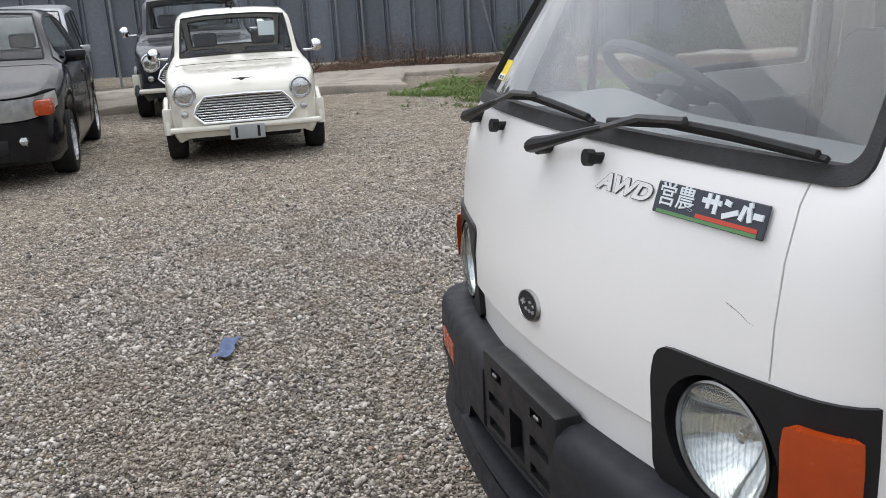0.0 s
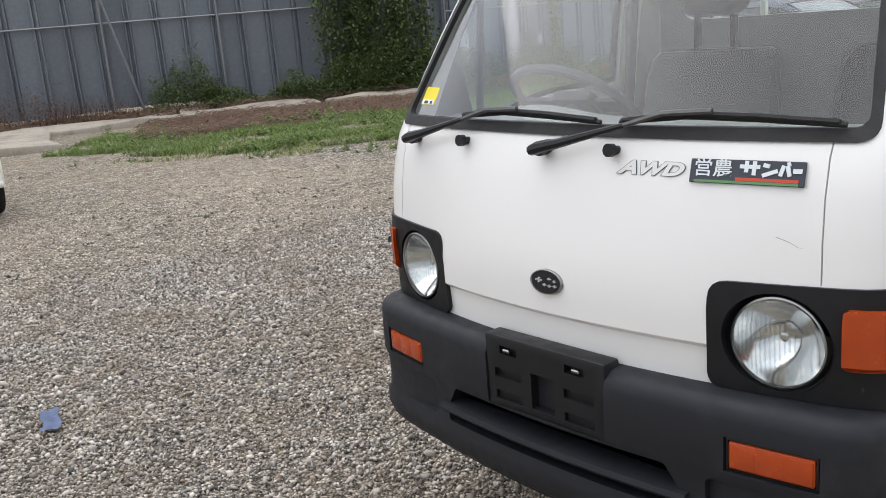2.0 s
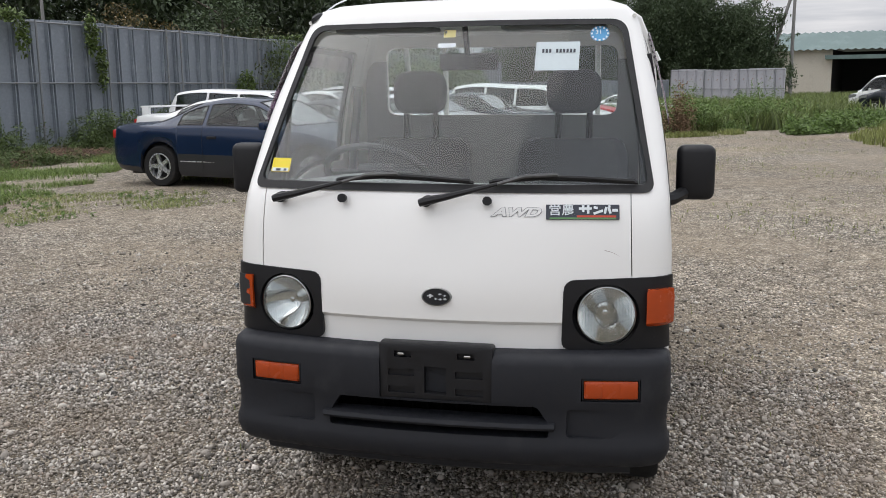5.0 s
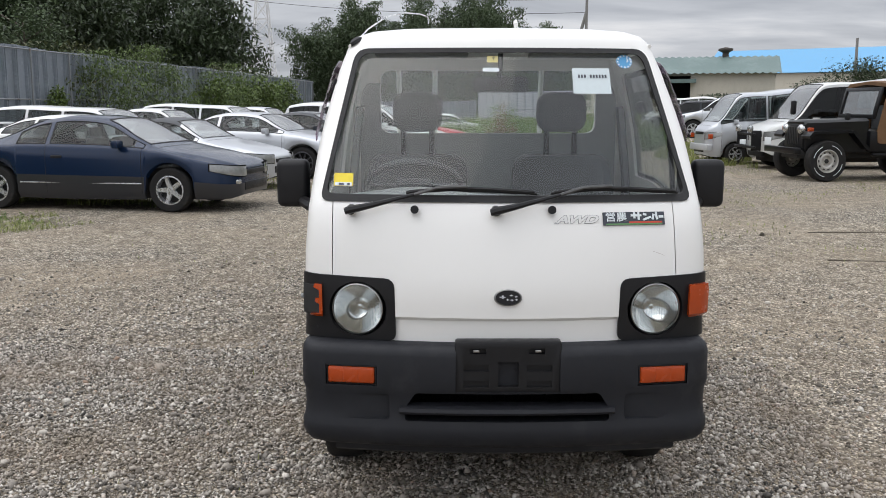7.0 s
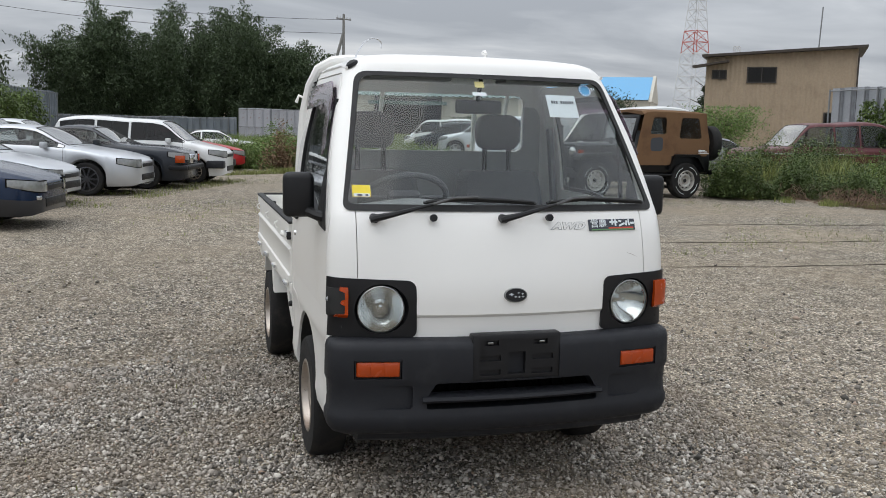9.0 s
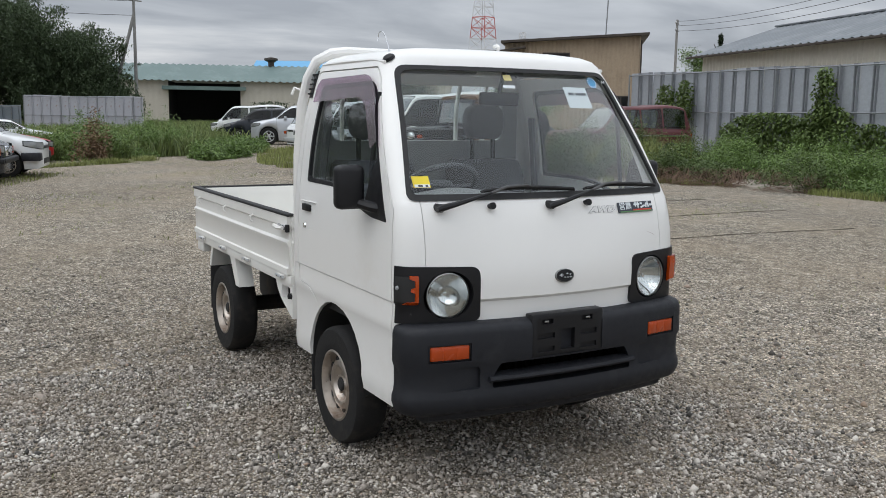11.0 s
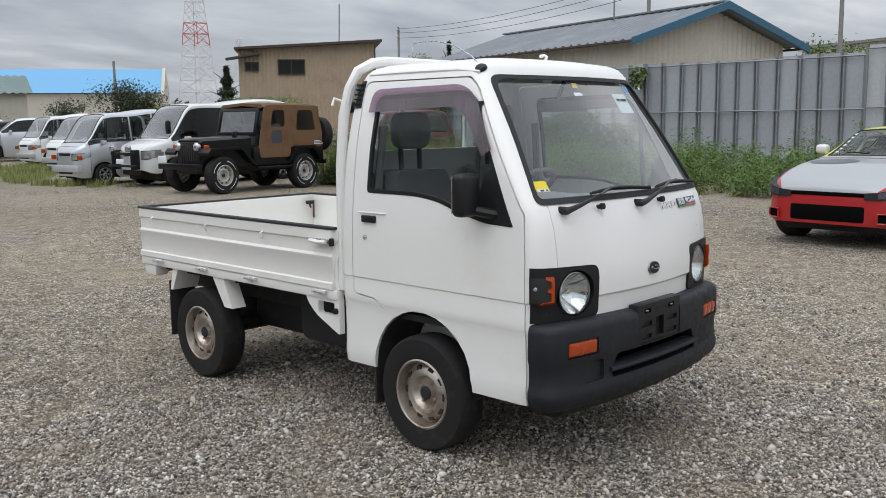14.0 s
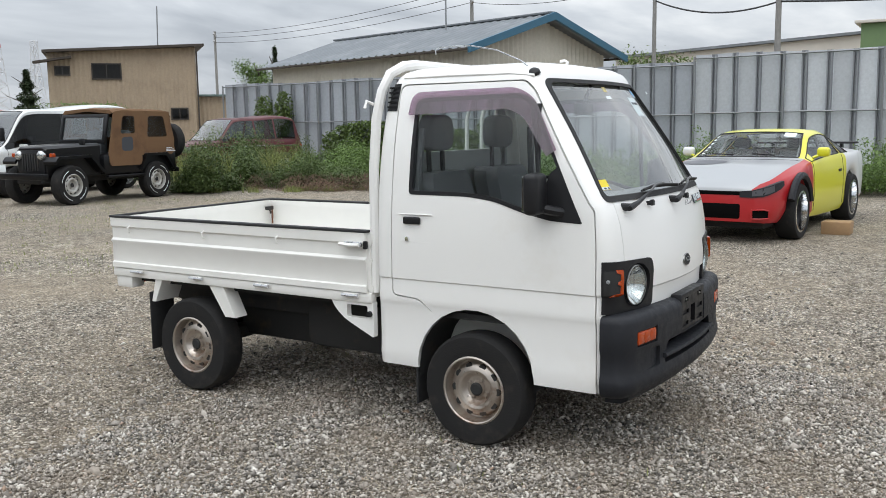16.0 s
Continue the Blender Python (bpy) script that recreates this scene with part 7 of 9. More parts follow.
# ---------------------------------------------------------------- fences
fence_mat = material("weathered_galvanised_steel", (0.225, 0.25, 0.282), 0.55, 0.2, spots=(0.34, 0.365, 0.40), patch_scale=1.2, patch=0.56, grain=0.10, grain_scale=14, vary=0.14)
fence_old = material("dark_weathered_galvanised_steel", (0.165, 0.184, 0.210), 0.55, 0.2, spots=(0.255, 0.28, 0.315), patch_scale=1.2, patch=0.57, grain=0.12, grain_scale=14, vary=0.18)
# weathered steel, darker than the panels: shade in the rib channels is in the colour
rib_shade = material("shaded_galvanised_rib", (0.27, 0.28, 0.30), 0.5, 0.2, spots=(0.20, 0.205, 0.215), patch_scale=2.0, patch=0.55, grain=0.08, grain_scale=14)
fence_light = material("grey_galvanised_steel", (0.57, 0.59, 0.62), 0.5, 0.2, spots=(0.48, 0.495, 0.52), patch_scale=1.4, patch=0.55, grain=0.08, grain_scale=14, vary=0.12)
pipe_mat = material("dull_steel_pipe", (0.26, 0.27, 0.28), 0.5, 0.5, spots=(0.20, 0.12, 0.08), patch_scale=5, patch=0.6)
rust_pale = material("pale_peeling_patch", (0.46, 0.46, 0.50), 0.7, spots=(0.24, 0.11, 0.06), patch_scale=6, patch=0.6, grain=0.1)
PW = 0.57


fence_mid = None


def panel_mesh(h, mat):
    prof_ = [(-0.012, 0.0), (0.415, 0.0), (0.43, 0.085), (0.458, 0.085), (0.472, 0.015), (0.507, 0.015), (0.52, 0.085), (0.548, 0.085), (0.562, 0.0), (0.582, -0.002)]
    ring_ = prof_ + [(a, b - 0.006) for a, b in prof_[::-1]]
    bm = bmesh.new()
    loft(bm, [[(a, -b, z) for a, b in ring_] for z in (0.0, h)], cap=False)
    mesh = finish(to_mesh(bm, "fence_panel"), mat, 20)
    mesh.materials.append(rib_shade if mat in (fence_light, fence_mid) else mat)
    # rib faces take the second grey, which holds their channel shade
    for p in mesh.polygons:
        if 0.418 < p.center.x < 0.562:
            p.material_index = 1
    return mesh


def fence(label, pts, z0, h, mat, rail_z, flip=False, rails=True):
    """Upright ribbed panels along a line of plan points, with pipe rails and posts on the near side."""
    f = thing("fence", label, "fence", kind="structure")
    mesh = panel_mesh(h, mat)
    side = -1 if flip else 1
    k = 0
    for a, b in zip(pts, pts[1:]):
        a, b = Vector((*a, 0)), Vector((*b, 0))
        d = (b - a).normalized()
        ang = math.degrees(math.atan2(d.y, d.x))
        count = round((b - a).length / PW)
        fit_w = (b - a).length / count / PW
        for i in range(count):
            o = new("fence_panel", mesh)
            o.parent = f
            p = a + d * PW * fit_w * i
            k += 1
            o.matrix_basis = pose(p.x, p.y, z0 + 0.03 * math.sin(k * 0.7), 0.6 * math.sin(k * 1.3), 0.4 * math.sin(k * 2.1), ang) @ Matrix.Diagonal((fit_w, side, 1, 1))
        nrm = Vector((d.y, -d.x, 0)) * side
        if rails:
            for z in (rail_z, z0 + h - 0.07):
                q0, q1 = a + nrm * 0.115, b + nrm * 0.115
                part("rail", tube(bmesh.new(), [(q0.x, q0.y, z), (q1.x, q1.y, z)], 0.024, 6), pipe_mat, f)
            for i in range(0, count, 4):
                p = a + d * PW * fit_w * i + nrm * 0.15
                part("post", tube(bmesh.new(), [(p.x, p.y, z0 - 0.3), (p.x, p.y, z0 + h - 0.02)], 0.03, 6), pipe_mat, f)
    return f


fence("blue-grey ribbed steel fence on a concrete edge", [(-9.0, 20.6), (-1.2, 19.6), (4.0, 18.6), (13.0, 14.6)], 0.22, 3.1, fence_old, 1.98)
fence("blue-grey ribbed steel fence with peeling patches and ivy", [(12.75, 14.64), (22.0, 12.5), (50.0, 9.9), (62.0, 9.0)], 0.02, 3.15, fence_mat, 1.66)
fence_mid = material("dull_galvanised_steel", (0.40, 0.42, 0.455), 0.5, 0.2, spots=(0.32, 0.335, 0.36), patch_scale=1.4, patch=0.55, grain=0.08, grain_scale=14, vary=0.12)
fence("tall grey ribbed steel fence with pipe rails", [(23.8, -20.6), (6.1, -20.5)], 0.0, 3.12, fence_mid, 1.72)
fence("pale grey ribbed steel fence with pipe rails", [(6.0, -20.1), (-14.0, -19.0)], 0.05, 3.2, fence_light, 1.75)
fence("old patched steel fence across the grass field", [(61.0, -2.7), (59.0, -9.6)], -0.3, 2.75, rust_pale, 1.2)
fence("low grey steel fence far across the field", [(72.0, 11.0), (62.5, -2.6)], -0.3, 2.1, fence_mat, 0.9)
# peeling, rusty patches on the left fence
random.seed(4)
for x, y, z, w_, h_ in ((14.2, 14.15, 2.75, 0.24, 0.85), (14.8, 14.02, 2.5, 0.26, 1.3), (14.42, 14.1, 1.1, 0.32, 1.7), (13.1, 14.38, 0.85, 0.24, 1.0), (15.15, 13.95, 0.6, 0.26, 0.8), (15.7, 13.83, 1.1, 0.13, 0.9)):
    poly = [(w_ / 2 * math.cos(a) * (0.8 + 0.35 * random.random()), h_ / 2 * math.sin(a) * (0.85 + 0.25 * random.random())) for a in np.linspace(0, 2 * math.pi, 15)[:-1]]
    o = part("peeling_patch", prism(poly, "y", -0.003, 0.003), rust_pale, smooth=0)
    o.matrix_basis = pose(x, y - 0.075, z, 0, 0, -12)
    tagged(o, "pale peeling paint patch on the steel fence", "paint patch", "patches on the fence")

# ---------------------------------------------------------------- concrete edges
concrete = material("worn_concrete", (0.36, 0.32, 0.265), 0.9, spots=(0.23, 0.205, 0.17), patch_scale=2.2, patch=0.5, grain=0.16, grain_scale=40, bump=0.4, bump_scale=60)
random.seed(8)
for k, (x, y, w_, d_, a, z) in enumerate(((-3.6, 16.2, 3.6, 2.4, -4, 0.12), (-0.2, 15.0, 3.2, 3.4, -6, 0.12), (2.6, 15.6, 2.7, 4.0, -14, 0.13), (5.3, 16.4, 2.9, 1.6, -20, 0.12), (8.0, 15.4, 2.8, 1.3, -24, 0.11), (10.5, 14.0, 2.5, 1.0, -24, 0.11))):
    bm = boxed(-w_ / 2, w_ / 2, -d_ / 2, d_ / 2, -0.2, z, 0.03)
    bmesh.ops.subdivide_edges(bm, edges=bm.edges[:], cuts=3, use_grid_fill=True)
    for v in bm.verts:
        v.co += Vector(noise.noise_vector(v.co * 1.7 + Vector((k * 9, 0, 0)))) * 0.12
    o = part("concrete_slab", bm, concrete)
    o.matrix_basis = pose(x, y, 0, 0, 0, a)
    tagged(o, "cracked pale concrete slab edge along the fence", "concrete slab", "slabs along the fence")
for x, y, w_, a in ((14.4, -13.6, 3.6, -8), (11.2, -13.9, 2.4, -4)):
    bm = boxed(-w_ / 2, w_ / 2, -0.5, 0.5, -0.2, 0.09, 0.04)
    bmesh.ops.subdivide_edges(bm, edges=bm.edges[:], cuts=3, use_grid_fill=True)
    for v in bm.verts:
        v.co += Vector(noise.noise_vector(v.co * 2.5 + Vector((x, 3, 0)))) * 0.16
    o = part("concrete_slab", bm, concrete)
    o.matrix_basis = pose(x, y, 0, 0, 0, a)
    tagged(o, "broken concrete slab in front of the weeds", "concrete slab", "slabs by the weeds")
tagged(part("leaning_pole", tube(bmesh.new(), [(6.55, 17.15, 0.1), (5.75, 17.4, 3.7)], 0.028, 8), pipe_mat), "thin steel pole leaning against the fence", "pole")
cloth = material("faded_blue_cloth", (0.10, 0.13, 0.22), 0.9, grain=0.15, grain_scale=50)
bm = bmesh.new()
bmesh.ops.create_grid(bm, x_segments=14, y_segments=8, size=1.0, matrix=Matrix.Diagonal((0.11, 0.035, 1, 1)))
for v in bm.verts:
    v.co.z = 0.03 + 0.018 * noise.noise(v.co * 28)
    v.co.y += 0.018 * math.sin(v.co.x * 24)
o = part("rag", bm, cloth)
o.matrix_basis = pose(-0.43, 2.31, 0.0, 0, 0, 62)
tagged(o, "crumpled faded blue rag lying on the gravel", "rag")

rope_mat = material("dark_weathered_rope", (0.11, 0.092, 0.07), 0.9, grain=0.2, grain_scale=60)
for a, b, k in (((7.75, -4.2), (7.55, -10.2), 0.0), ((5.75, -3.6), (5.4, -9.0), 2.0), ((9.9, -6.6), (9.6, -10.4), 4.0)):
    pts = [(a[0] + (b[0] - a[0]) * s + 0.04 * math.sin(9 * s + k), a[1] + (b[1] - a[1]) * s, 0.005 + 0.004 * math.sin(31 * s + k)) for s in np.linspace(0, 1, 40)]
    tagged(part("rope", tube(bmesh.new(), pts, 0.006, 5), rope_mat), "thin dark weathered rope pegged across the gravel", "rope", "ropes marking parking bays")

# ---------------------------------------------------------------- buildings
def sheet_wall(a, b, z0, z1a, z1b, pitch=0.3, depth=0.06, off=0.0):
    """A corrugated wall from plan point a to b, whose top runs from z1a to z1b."""
    a, b = Vector((*a, 0)), Vector((*b, 0))
    d = b - a
    nrm = Vector((d.y, -d.x, 0)).normalized()
    count = max(2, int(d.length / pitch)) * 4
    lo, hi = [], []
    for i in range(count + 1):
        s = i / count
        p = a + d * s + nrm * (off + depth * (1 if (i // 2) % 2 else 0))
        lo.append((p.x, p.y, z0))
        hi.append((p.x, p.y, z1a + (z1b - z1a) * s))
    verts = lo + hi
    n_ = len(lo)
    return verts, [(i, i + 1, n_ + i + 1, n_ + i) for i in range(n_ - 1)]


tan_wall = material("tan_corrugated_steel", (0.37, 0.29, 0.205), 0.6, spots=(0.31, 0.24, 0.17), patch_scale=0.8, patch=0.52, grain=0.08, grain_scale=8)
cream_wall = material("cream_corrugated_steel", (0.52, 0.49, 0.42), 0.6, spots=(0.45, 0.42, 0.35), patch_scale=0.9, patch=0.55, grain=0.06, grain_scale=8)
roof_grey = material("weathered_slate_roof", (0.165, 0.18, 0.195), 0.7, spots=(0.215, 0.23, 0.245), patch_scale=0.6, patch=0.5, grain=0.12, grain_scale=5)
roof_green = material("green_tile_roof", (0.115, 0.17, 0.162), 0.6, spots=(0.155, 0.215, 0.205), patch_scale=0.4, patch=0.5, grain=0.1, grain_scale=4)
roof_blue = material("blue_steel_roof", (0.13, 0.36, 0.60), 0.5, grain=0.04, grain_scale=2)
blue_trim = material("blue_painted_trim", (0.035, 0.12, 0.19), 0.5, grain=0.06, grain_scale=10)
brown_trim = material("dark_brown_trim", (0.05, 0.04, 0.032), 0.6, grain=0.1, grain_scale=10)
dark_win = M["dark_glass"]
# near-black puts the shade of unlit rooms into walls and backing sheets
room_dark = material("dark_interior", (0.02, 0.02, 0.022), 0.9)


def house(name, label, m):
    return thing(name, label, "building", m)


# tan workshop with a single-pitch roof: local x along the facade, local y into the building
tan = house("tan_workshop", "two-storey tan corrugated steel workshop with a flat sloping roof", pose(54.4, -34.6, 0, 0, 0, -128))
TL, TD = 9.65, 8.0
v, f = sheet_wall((0, 0), (TL, 0), 0, 6.8, 7.3)
raw("wall_front", v, f, tan_wall, tan)
v, f = sheet_wall((0, TD), (0, 0), 0, 6.3, 6.8)
raw("wall_side", v, f, tan_wall, tan)
v, f = sheet_wall((TL, 0), (TL, TD), 0, 7.35, 7.2)
raw("wall_side", v, f, tan_wall, tan)
part("roof", loft(bmesh.new(), [[(-0.3, y, 6.78), (TL + 0.6, y, 7.36), (TL + 0.6, y, 7.52), (-0.3, y, 6.95)] for y in (-0.7, TD)]), brown_trim, tan, "dark thin sloping roof")
part("side_awning", loft(bmesh.new(), [[(-0.9, y, 6.05), (1.5, y, 6.42), (1.5, y, 6.54), (-0.9, y, 6.18)] for y in (-0.9, 0.2)]), brown_trim, tan)
for x0, x1, z0, z1 in ((0.45, 1.3, 5.35, 5.85), (2.8, 4.6, 5.1, 6.05), (7.9, 8.95, 2.3, 3.0)):
    w_ = part("window", boxed(x0, x1, -0.12, 0.06, z0, z1), dark_win, tan, "dark window")
    part("window_surround", cut(to_mesh(boxed(x0 - 0.08, x1 + 0.08, -0.14, 0.02, z0 - 0.08, z1 + 0.08)), boxed(x0, x1, -0.3, 0.3, z0, z1)), brown_trim, w_)
    part("window_mullion", boxed((x0 + x1) / 2 - 0.03, (x0 + x1) / 2 + 0.03, -0.135, -0.1, z0, z1), brown_trim, w_)
    part("window_dark", boxed(x0, x1, 0.08, 0.12, z0, z1), room_dark, w_)
v, f = sheet_wall((TL, 0.8), (TL + 2.2, 0.8), 0, 3.9, 3.8)
raw("lean_to_wall", v, f, tan_wall, tan)
part("lean_to_roof", boxed(TL, TL + 2.4, 0.4, 4.0, 3.9, 4.02), roof_green, tan)
part("downpipe", tube(bmesh.new(), [(TL + 0.1, -0.1, 0), (TL + 0.1, -0.1, 7.0)], 0.06, 6), brown_trim, tan)
part("roof_mast", tube(bmesh.new(), [(7.2, 1.0, 6.9), (7.3, 1.0, 10.2)], 0.05, 6), pipe_mat, tan, "thin mast on the roof")

# cream shed with a gabled roof: local x into its length, local y across
shed = house("cream_shed", "long cream corrugated shed with grey roof and blue trim", pose(16.6, -32.57, 0, 0, 0, -14.8))
SL, SW, SE, SR = 14.5, 4.5, 4.66, 6.14
v, f = sheet_wall((0, SW), (0, 0), 0, SE, SR - 0.1)
raw("wall_gable", v, f, cream_wall, shed)
v, f = sheet_wall((0, 0), (0, -SW), 0, SR - 0.1, SE)
raw("wall_gable", v, f, cream_wall, shed)
v, f = sheet_wall((SL, SW), (0, SW), 0, SE, SE)
raw("wall_long", v, f, cream_wall, shed)
for s in (1, -1):
    n_ = 120
    vs, fs = [], []
    for i in range(n_ + 1):
        x = -0.7 + (SL + 1.2) * i / n_
        dz = 0.05 * math.sin(i * math.pi / 2)
        vs += [(x, 0, SR + 0.12 + dz), (x, s * (SW + 0.6), SE - 0.05 + dz)]
    for i in range(n_):
        fs.append((2 * i, 2 * i + 1, 2 * i + 3, 2 * i + 2))
    raw("roof", vs, fs, roof_grey, shed, "grey corrugated roof slope", 60)
    part("barge_board", loft(bmesh.new(), [[(x, 0, SR + 0.18), (x, s * (SW + 0.75), SE + 0.02), (x, s * (SW + 0.75), SE - 0.28), (x, 0, SR - 0.14)] for x in (-0.85, -0.70)]), blue_trim, shed, "blue barge board")
    part("eave_gutter", boxed(-0.7, SL + 0.5, s * (SW + 0.55), s * (SW + 0.68), SE - 0.16, SE - 0.06, 0.02), brown_trim, shed)
part("ridge_cap", boxed(-0.7, SL + 0.5, -0.2, 0.2, SR + 0.12, SR + 0.22, 0.04), roof_grey, shed)
part("roof_aerial", tube(bmesh.new(), [(5.0, 1.0, 6.0), (5.0, 1.0, 8.4)], 0.04, 6), pipe_mat, shed)

# long green-roofed warehouse, local x along the facade
ware = house("green_roofed_warehouse", "long low cream warehouse with green roof and a dark open bay", pose(93.6, -35.3, 0, 0, 0, 72))
WL, WE, WR = 44.0, 4.9, 6.9
for a, b in ((0, 8.6), (16.2, WL)):
    v, f = sheet_wall((b, 0), (a, 0), -0.5, WE, WE, 0.6, 0.02)
    raw("wall_front", v, f, cream_wall, ware)
part("wall_gable", loft(bmesh.new(), [[(x, 0, -0.5), (x, -14, -0.5), (x, -14, WE), (x, -7, WR - 0.1), (x, 0, WE)] for x in (0.0, 0.25)]), cream_wall, ware)
part("bay_lintel", boxed(8.0, 16.8, 0.0, 0.9, 3.9, 4.3), roof_green, ware)
part("bay_back", boxed(8.0, 17.0, -9.2, -9.0, -0.5, WE), room_dark, ware)
part("bay_side", boxed(8.3, 8.6, -9, -0.1, -0.5, WE), room_dark, ware)
part("bay_side", boxed(16.2, 16.5, -9, -0.1, -0.5, WE), room_dark, ware)
for s in (0, 1):
    n_ = 120
    vs, fs = [], []
    for i in range(n_ + 1):
        x = -0.6 + (WL + 1) * i / n_
        dz = 0.16 * (1 if i % 2 else 0)
        vs += [(x, -7, WR + dz), (x, 0.7 if s == 0 else -14.7, WE - 0.1 + dz)]
    for i in range(n_):
        fs.append((2 * i, 2 * i + 1, 2 * i + 3, 2 * i + 2))
    raw("roof", vs, fs, roof_green, ware, "green ribbed roof slope", 60)
for x in (5.2, 24.0):
    vt = part("roof_vent", lathe(bmesh.new(), [(0.35, 0), (0.35, 0.5), (0.8, 0.75), (0.8, 0.95), (0, 1.15)], 12, Matrix.Translation((x, -7, WR)) @ Matrix.Rotation(radians(90), 4, "X")), brown_trim, ware, "dark roof ventilator")
part("annex", boxed(-3.2, -0.1, -4, 0.2, -0.5, 2.4), brown_trim, ware, "small dark lean-to")

# blue-roofed hall farther off
hall = house("blue_roofed_hall", "large hall with a bright blue roof far behind", pose(154.6, -85.2, 0, 0, 0, 57))
HL = 40.0
part("wall_front", boxed(0, HL, -18, 0, -1, 7.4), cream_wall, hall)
part("plinth_band", boxed(0, HL, 0.0, 0.15, -1, 3.0), material("grey_beige_band", (0.36, 0.33, 0.28), 0.8, grain=0.05, grain_scale=1), hall)
part("roof", loft(bmesh.new(), [[(x, 0.8, 7.5), (x, -9, 12.3), (x, -18.8, 7.5), (x, -9, 11.9)] for x in (0.4, HL)]), roof_blue, hall, "bright blue roof")
part("gable", loft(bmesh.new(), [[(x, 0.6, 7.2), (x, -9, 12.6), (x, -18.6, 7.2)] for x in (-0.2, 0.4)]), cream_wall, hall)
for k in range(6):
    part("window", boxed(2 + 4 * k, 4.2 + 4 * k, 0.14, 0.2, 0.8, 2.0), dark_win, hall)

# ---------------------------------------------------------------- masts, poles and wires
def lattice(name, label, x, y, h, w0, w1, bands, panels, thick, z0=0.0):
    t = thing(name, label, "pylon", pose(x, y, z0, 0, 0, 20))
    def half(z):
        return w0 + (w1 - w0) * min(1.0, z / (h * 0.8))
    zs = [h * (1 - (1 - k / panels) ** 1.25) for k in range(panels + 1)]
    corners = ((1, 1), (-1, 1), (-1, -1), (1, -1))
    for lo, hi, mat in bands:
        bm = bmesh.new()
        for a, b in zip(zs, zs[1:]):
            if not lo <= (a + b) / 2 < hi:
                continue
            for k in range(4):
                (sx, sy), (tx, ty) = corners[k], corners[(k + 1) % 4]
                p, q, r_, s_ = (sx * half(a), sy * half(a), a), (tx * half(a), ty * half(a), a), (sx * half(b), sy * half(b), b), (tx * half(b), ty * half(b), b)
                tube(bm, [p, r_], thick, 4)
                tube(bm, [p, s_], thick * 0.6, 4)
                tube(bm, [q, r_], thick * 0.6, 4)
                tube(bm, [r_, s_], thick * 0.6, 4)
        part("lattice_section", bm, mat, t)
    return t


tower_red = material("red_tower_paint", (0.45, 0.11, 0.09), 0.6, grain=0.08, grain_scale=1)
tower_white = material("white_tower_paint", (0.60, 0.61, 0.63), 0.6, grain=0.06, grain_scale=1)
lattice("transmission_tower", "tall red and white lattice transmission tower on the skyline", 278, -168.6, 62, 5.4, 1.7, [(-1, 7, tower_red), (7, 28, tower_white), (28, 36, tower_red), (36, 70, tower_white)], 18, 0.17)
lattice("transmission_tower", "small grey lattice pylon far off", 226, -150.6, 26, 2.6, 0.7, [(-1, 40, tower_white)], 9, 0.12)
lattice("transmission_tower", "grey lattice pylon behind the grove", 210, 40, 36, 3.2, 0.9, [(-1, 50, tower_white)], 10, 0.14)

pole_mat = material("grey_concrete_pole", (0.24, 0.235, 0.225), 0.85, grain=0.1, grain_scale=6)


def pole(x, y, h, label, arms=2, r_=0.16, brace=None):
    t = thing("utility_pole", label, "utility pole", pose(x, y, -0.2))
    part("mast", tube(bmesh.new(), [(0, 0, 0), (0, 0, h)], r_, 8, scale=[1, 0.65]), pole_mat, t)
    for k in range(arms):
        z = h - 0.5 - 0.8 * k
        a = part("cross_arm", boxed(-0.05, 0.05, -0.9, 0.9, z, z + 0.1), pole_mat, t)
        a.matrix_basis = pose(0, 0, 0, 0, 0, 35)
        for s in (-0.8, -0.4, 0.4, 0.8):
            part("insulator", tube(bmesh.new(), [(0, s, z + 0.1), (0, s, z + 0.28)], 0.05, 6), tower_white, a)
    if brace:
        part("brace", tube(bmesh.new(), [(brace[0], brace[1], 0), (0, 0, h * 0.86)], r_ * 0.8, 8), pole_mat, t)
    return t


pole(79.3, -13.0, 11.5, "grey concrete pole with a slanting brace by the grove", 1, 0.17, (0.6, 2.6))
pole(79.7, -74.7, 13.2, "utility pole with cross-arms behind the tan workshop", 2, 0.2)
pole(13.4, -38.1, 9.4, "grey concrete utility pole behind the fence", 1, 0.13)
pole(7.1, -34.8, 9.6, "grey concrete utility pole with transformer arms", 2, 0.15)
pole(30.5, -50.5, 11.2, "utility pole with cross-arms beyond the shed", 2, 0.18)
pole(69.1, -32.5, 6.9, "dark short pole with a flood lamp", 0, 0.16)
pole(89.5, 19.5, 14.0, "thin utility pole among the trees", 1, 0.16)
pole(48.0, 24.0, 10.5, "utility pole behind the ribbed fence", 1, 0.16)
pole(21.3, 17.85, 9.5, "grey concrete pole behind the ivy-hung fence", 1, 0.12)
pole(18.8, 14.5, 8.5, "thin steel pole close behind the fence", 0, 0.05)
cottage = house("cottage", "small house with grey hipped roof and reddish eaves", pose(23.05, 22.7, 0, 0, 0, -55))
part("wall", boxed(-1.8, 1.8, -1.8, 1.8, 0, 4.3), M["old_white"], cottage)
part("roof", loft(bmesh.new(), [[(-k * 2.23, -k * 2.23, z), (k * 2.23, -k * 2.23, z), (k * 2.23, k * 2.23, z), (-k * 2.23, k * 2.23, z)] for k, z in ((1.0, 4.42), (1.0, 4.48), (0.04, 5.32))]), material("grey_roof_tiles", (0.17, 0.16, 0.16), 0.7, grain=0.15, grain_scale=12), cottage, "grey hipped roof", 0)
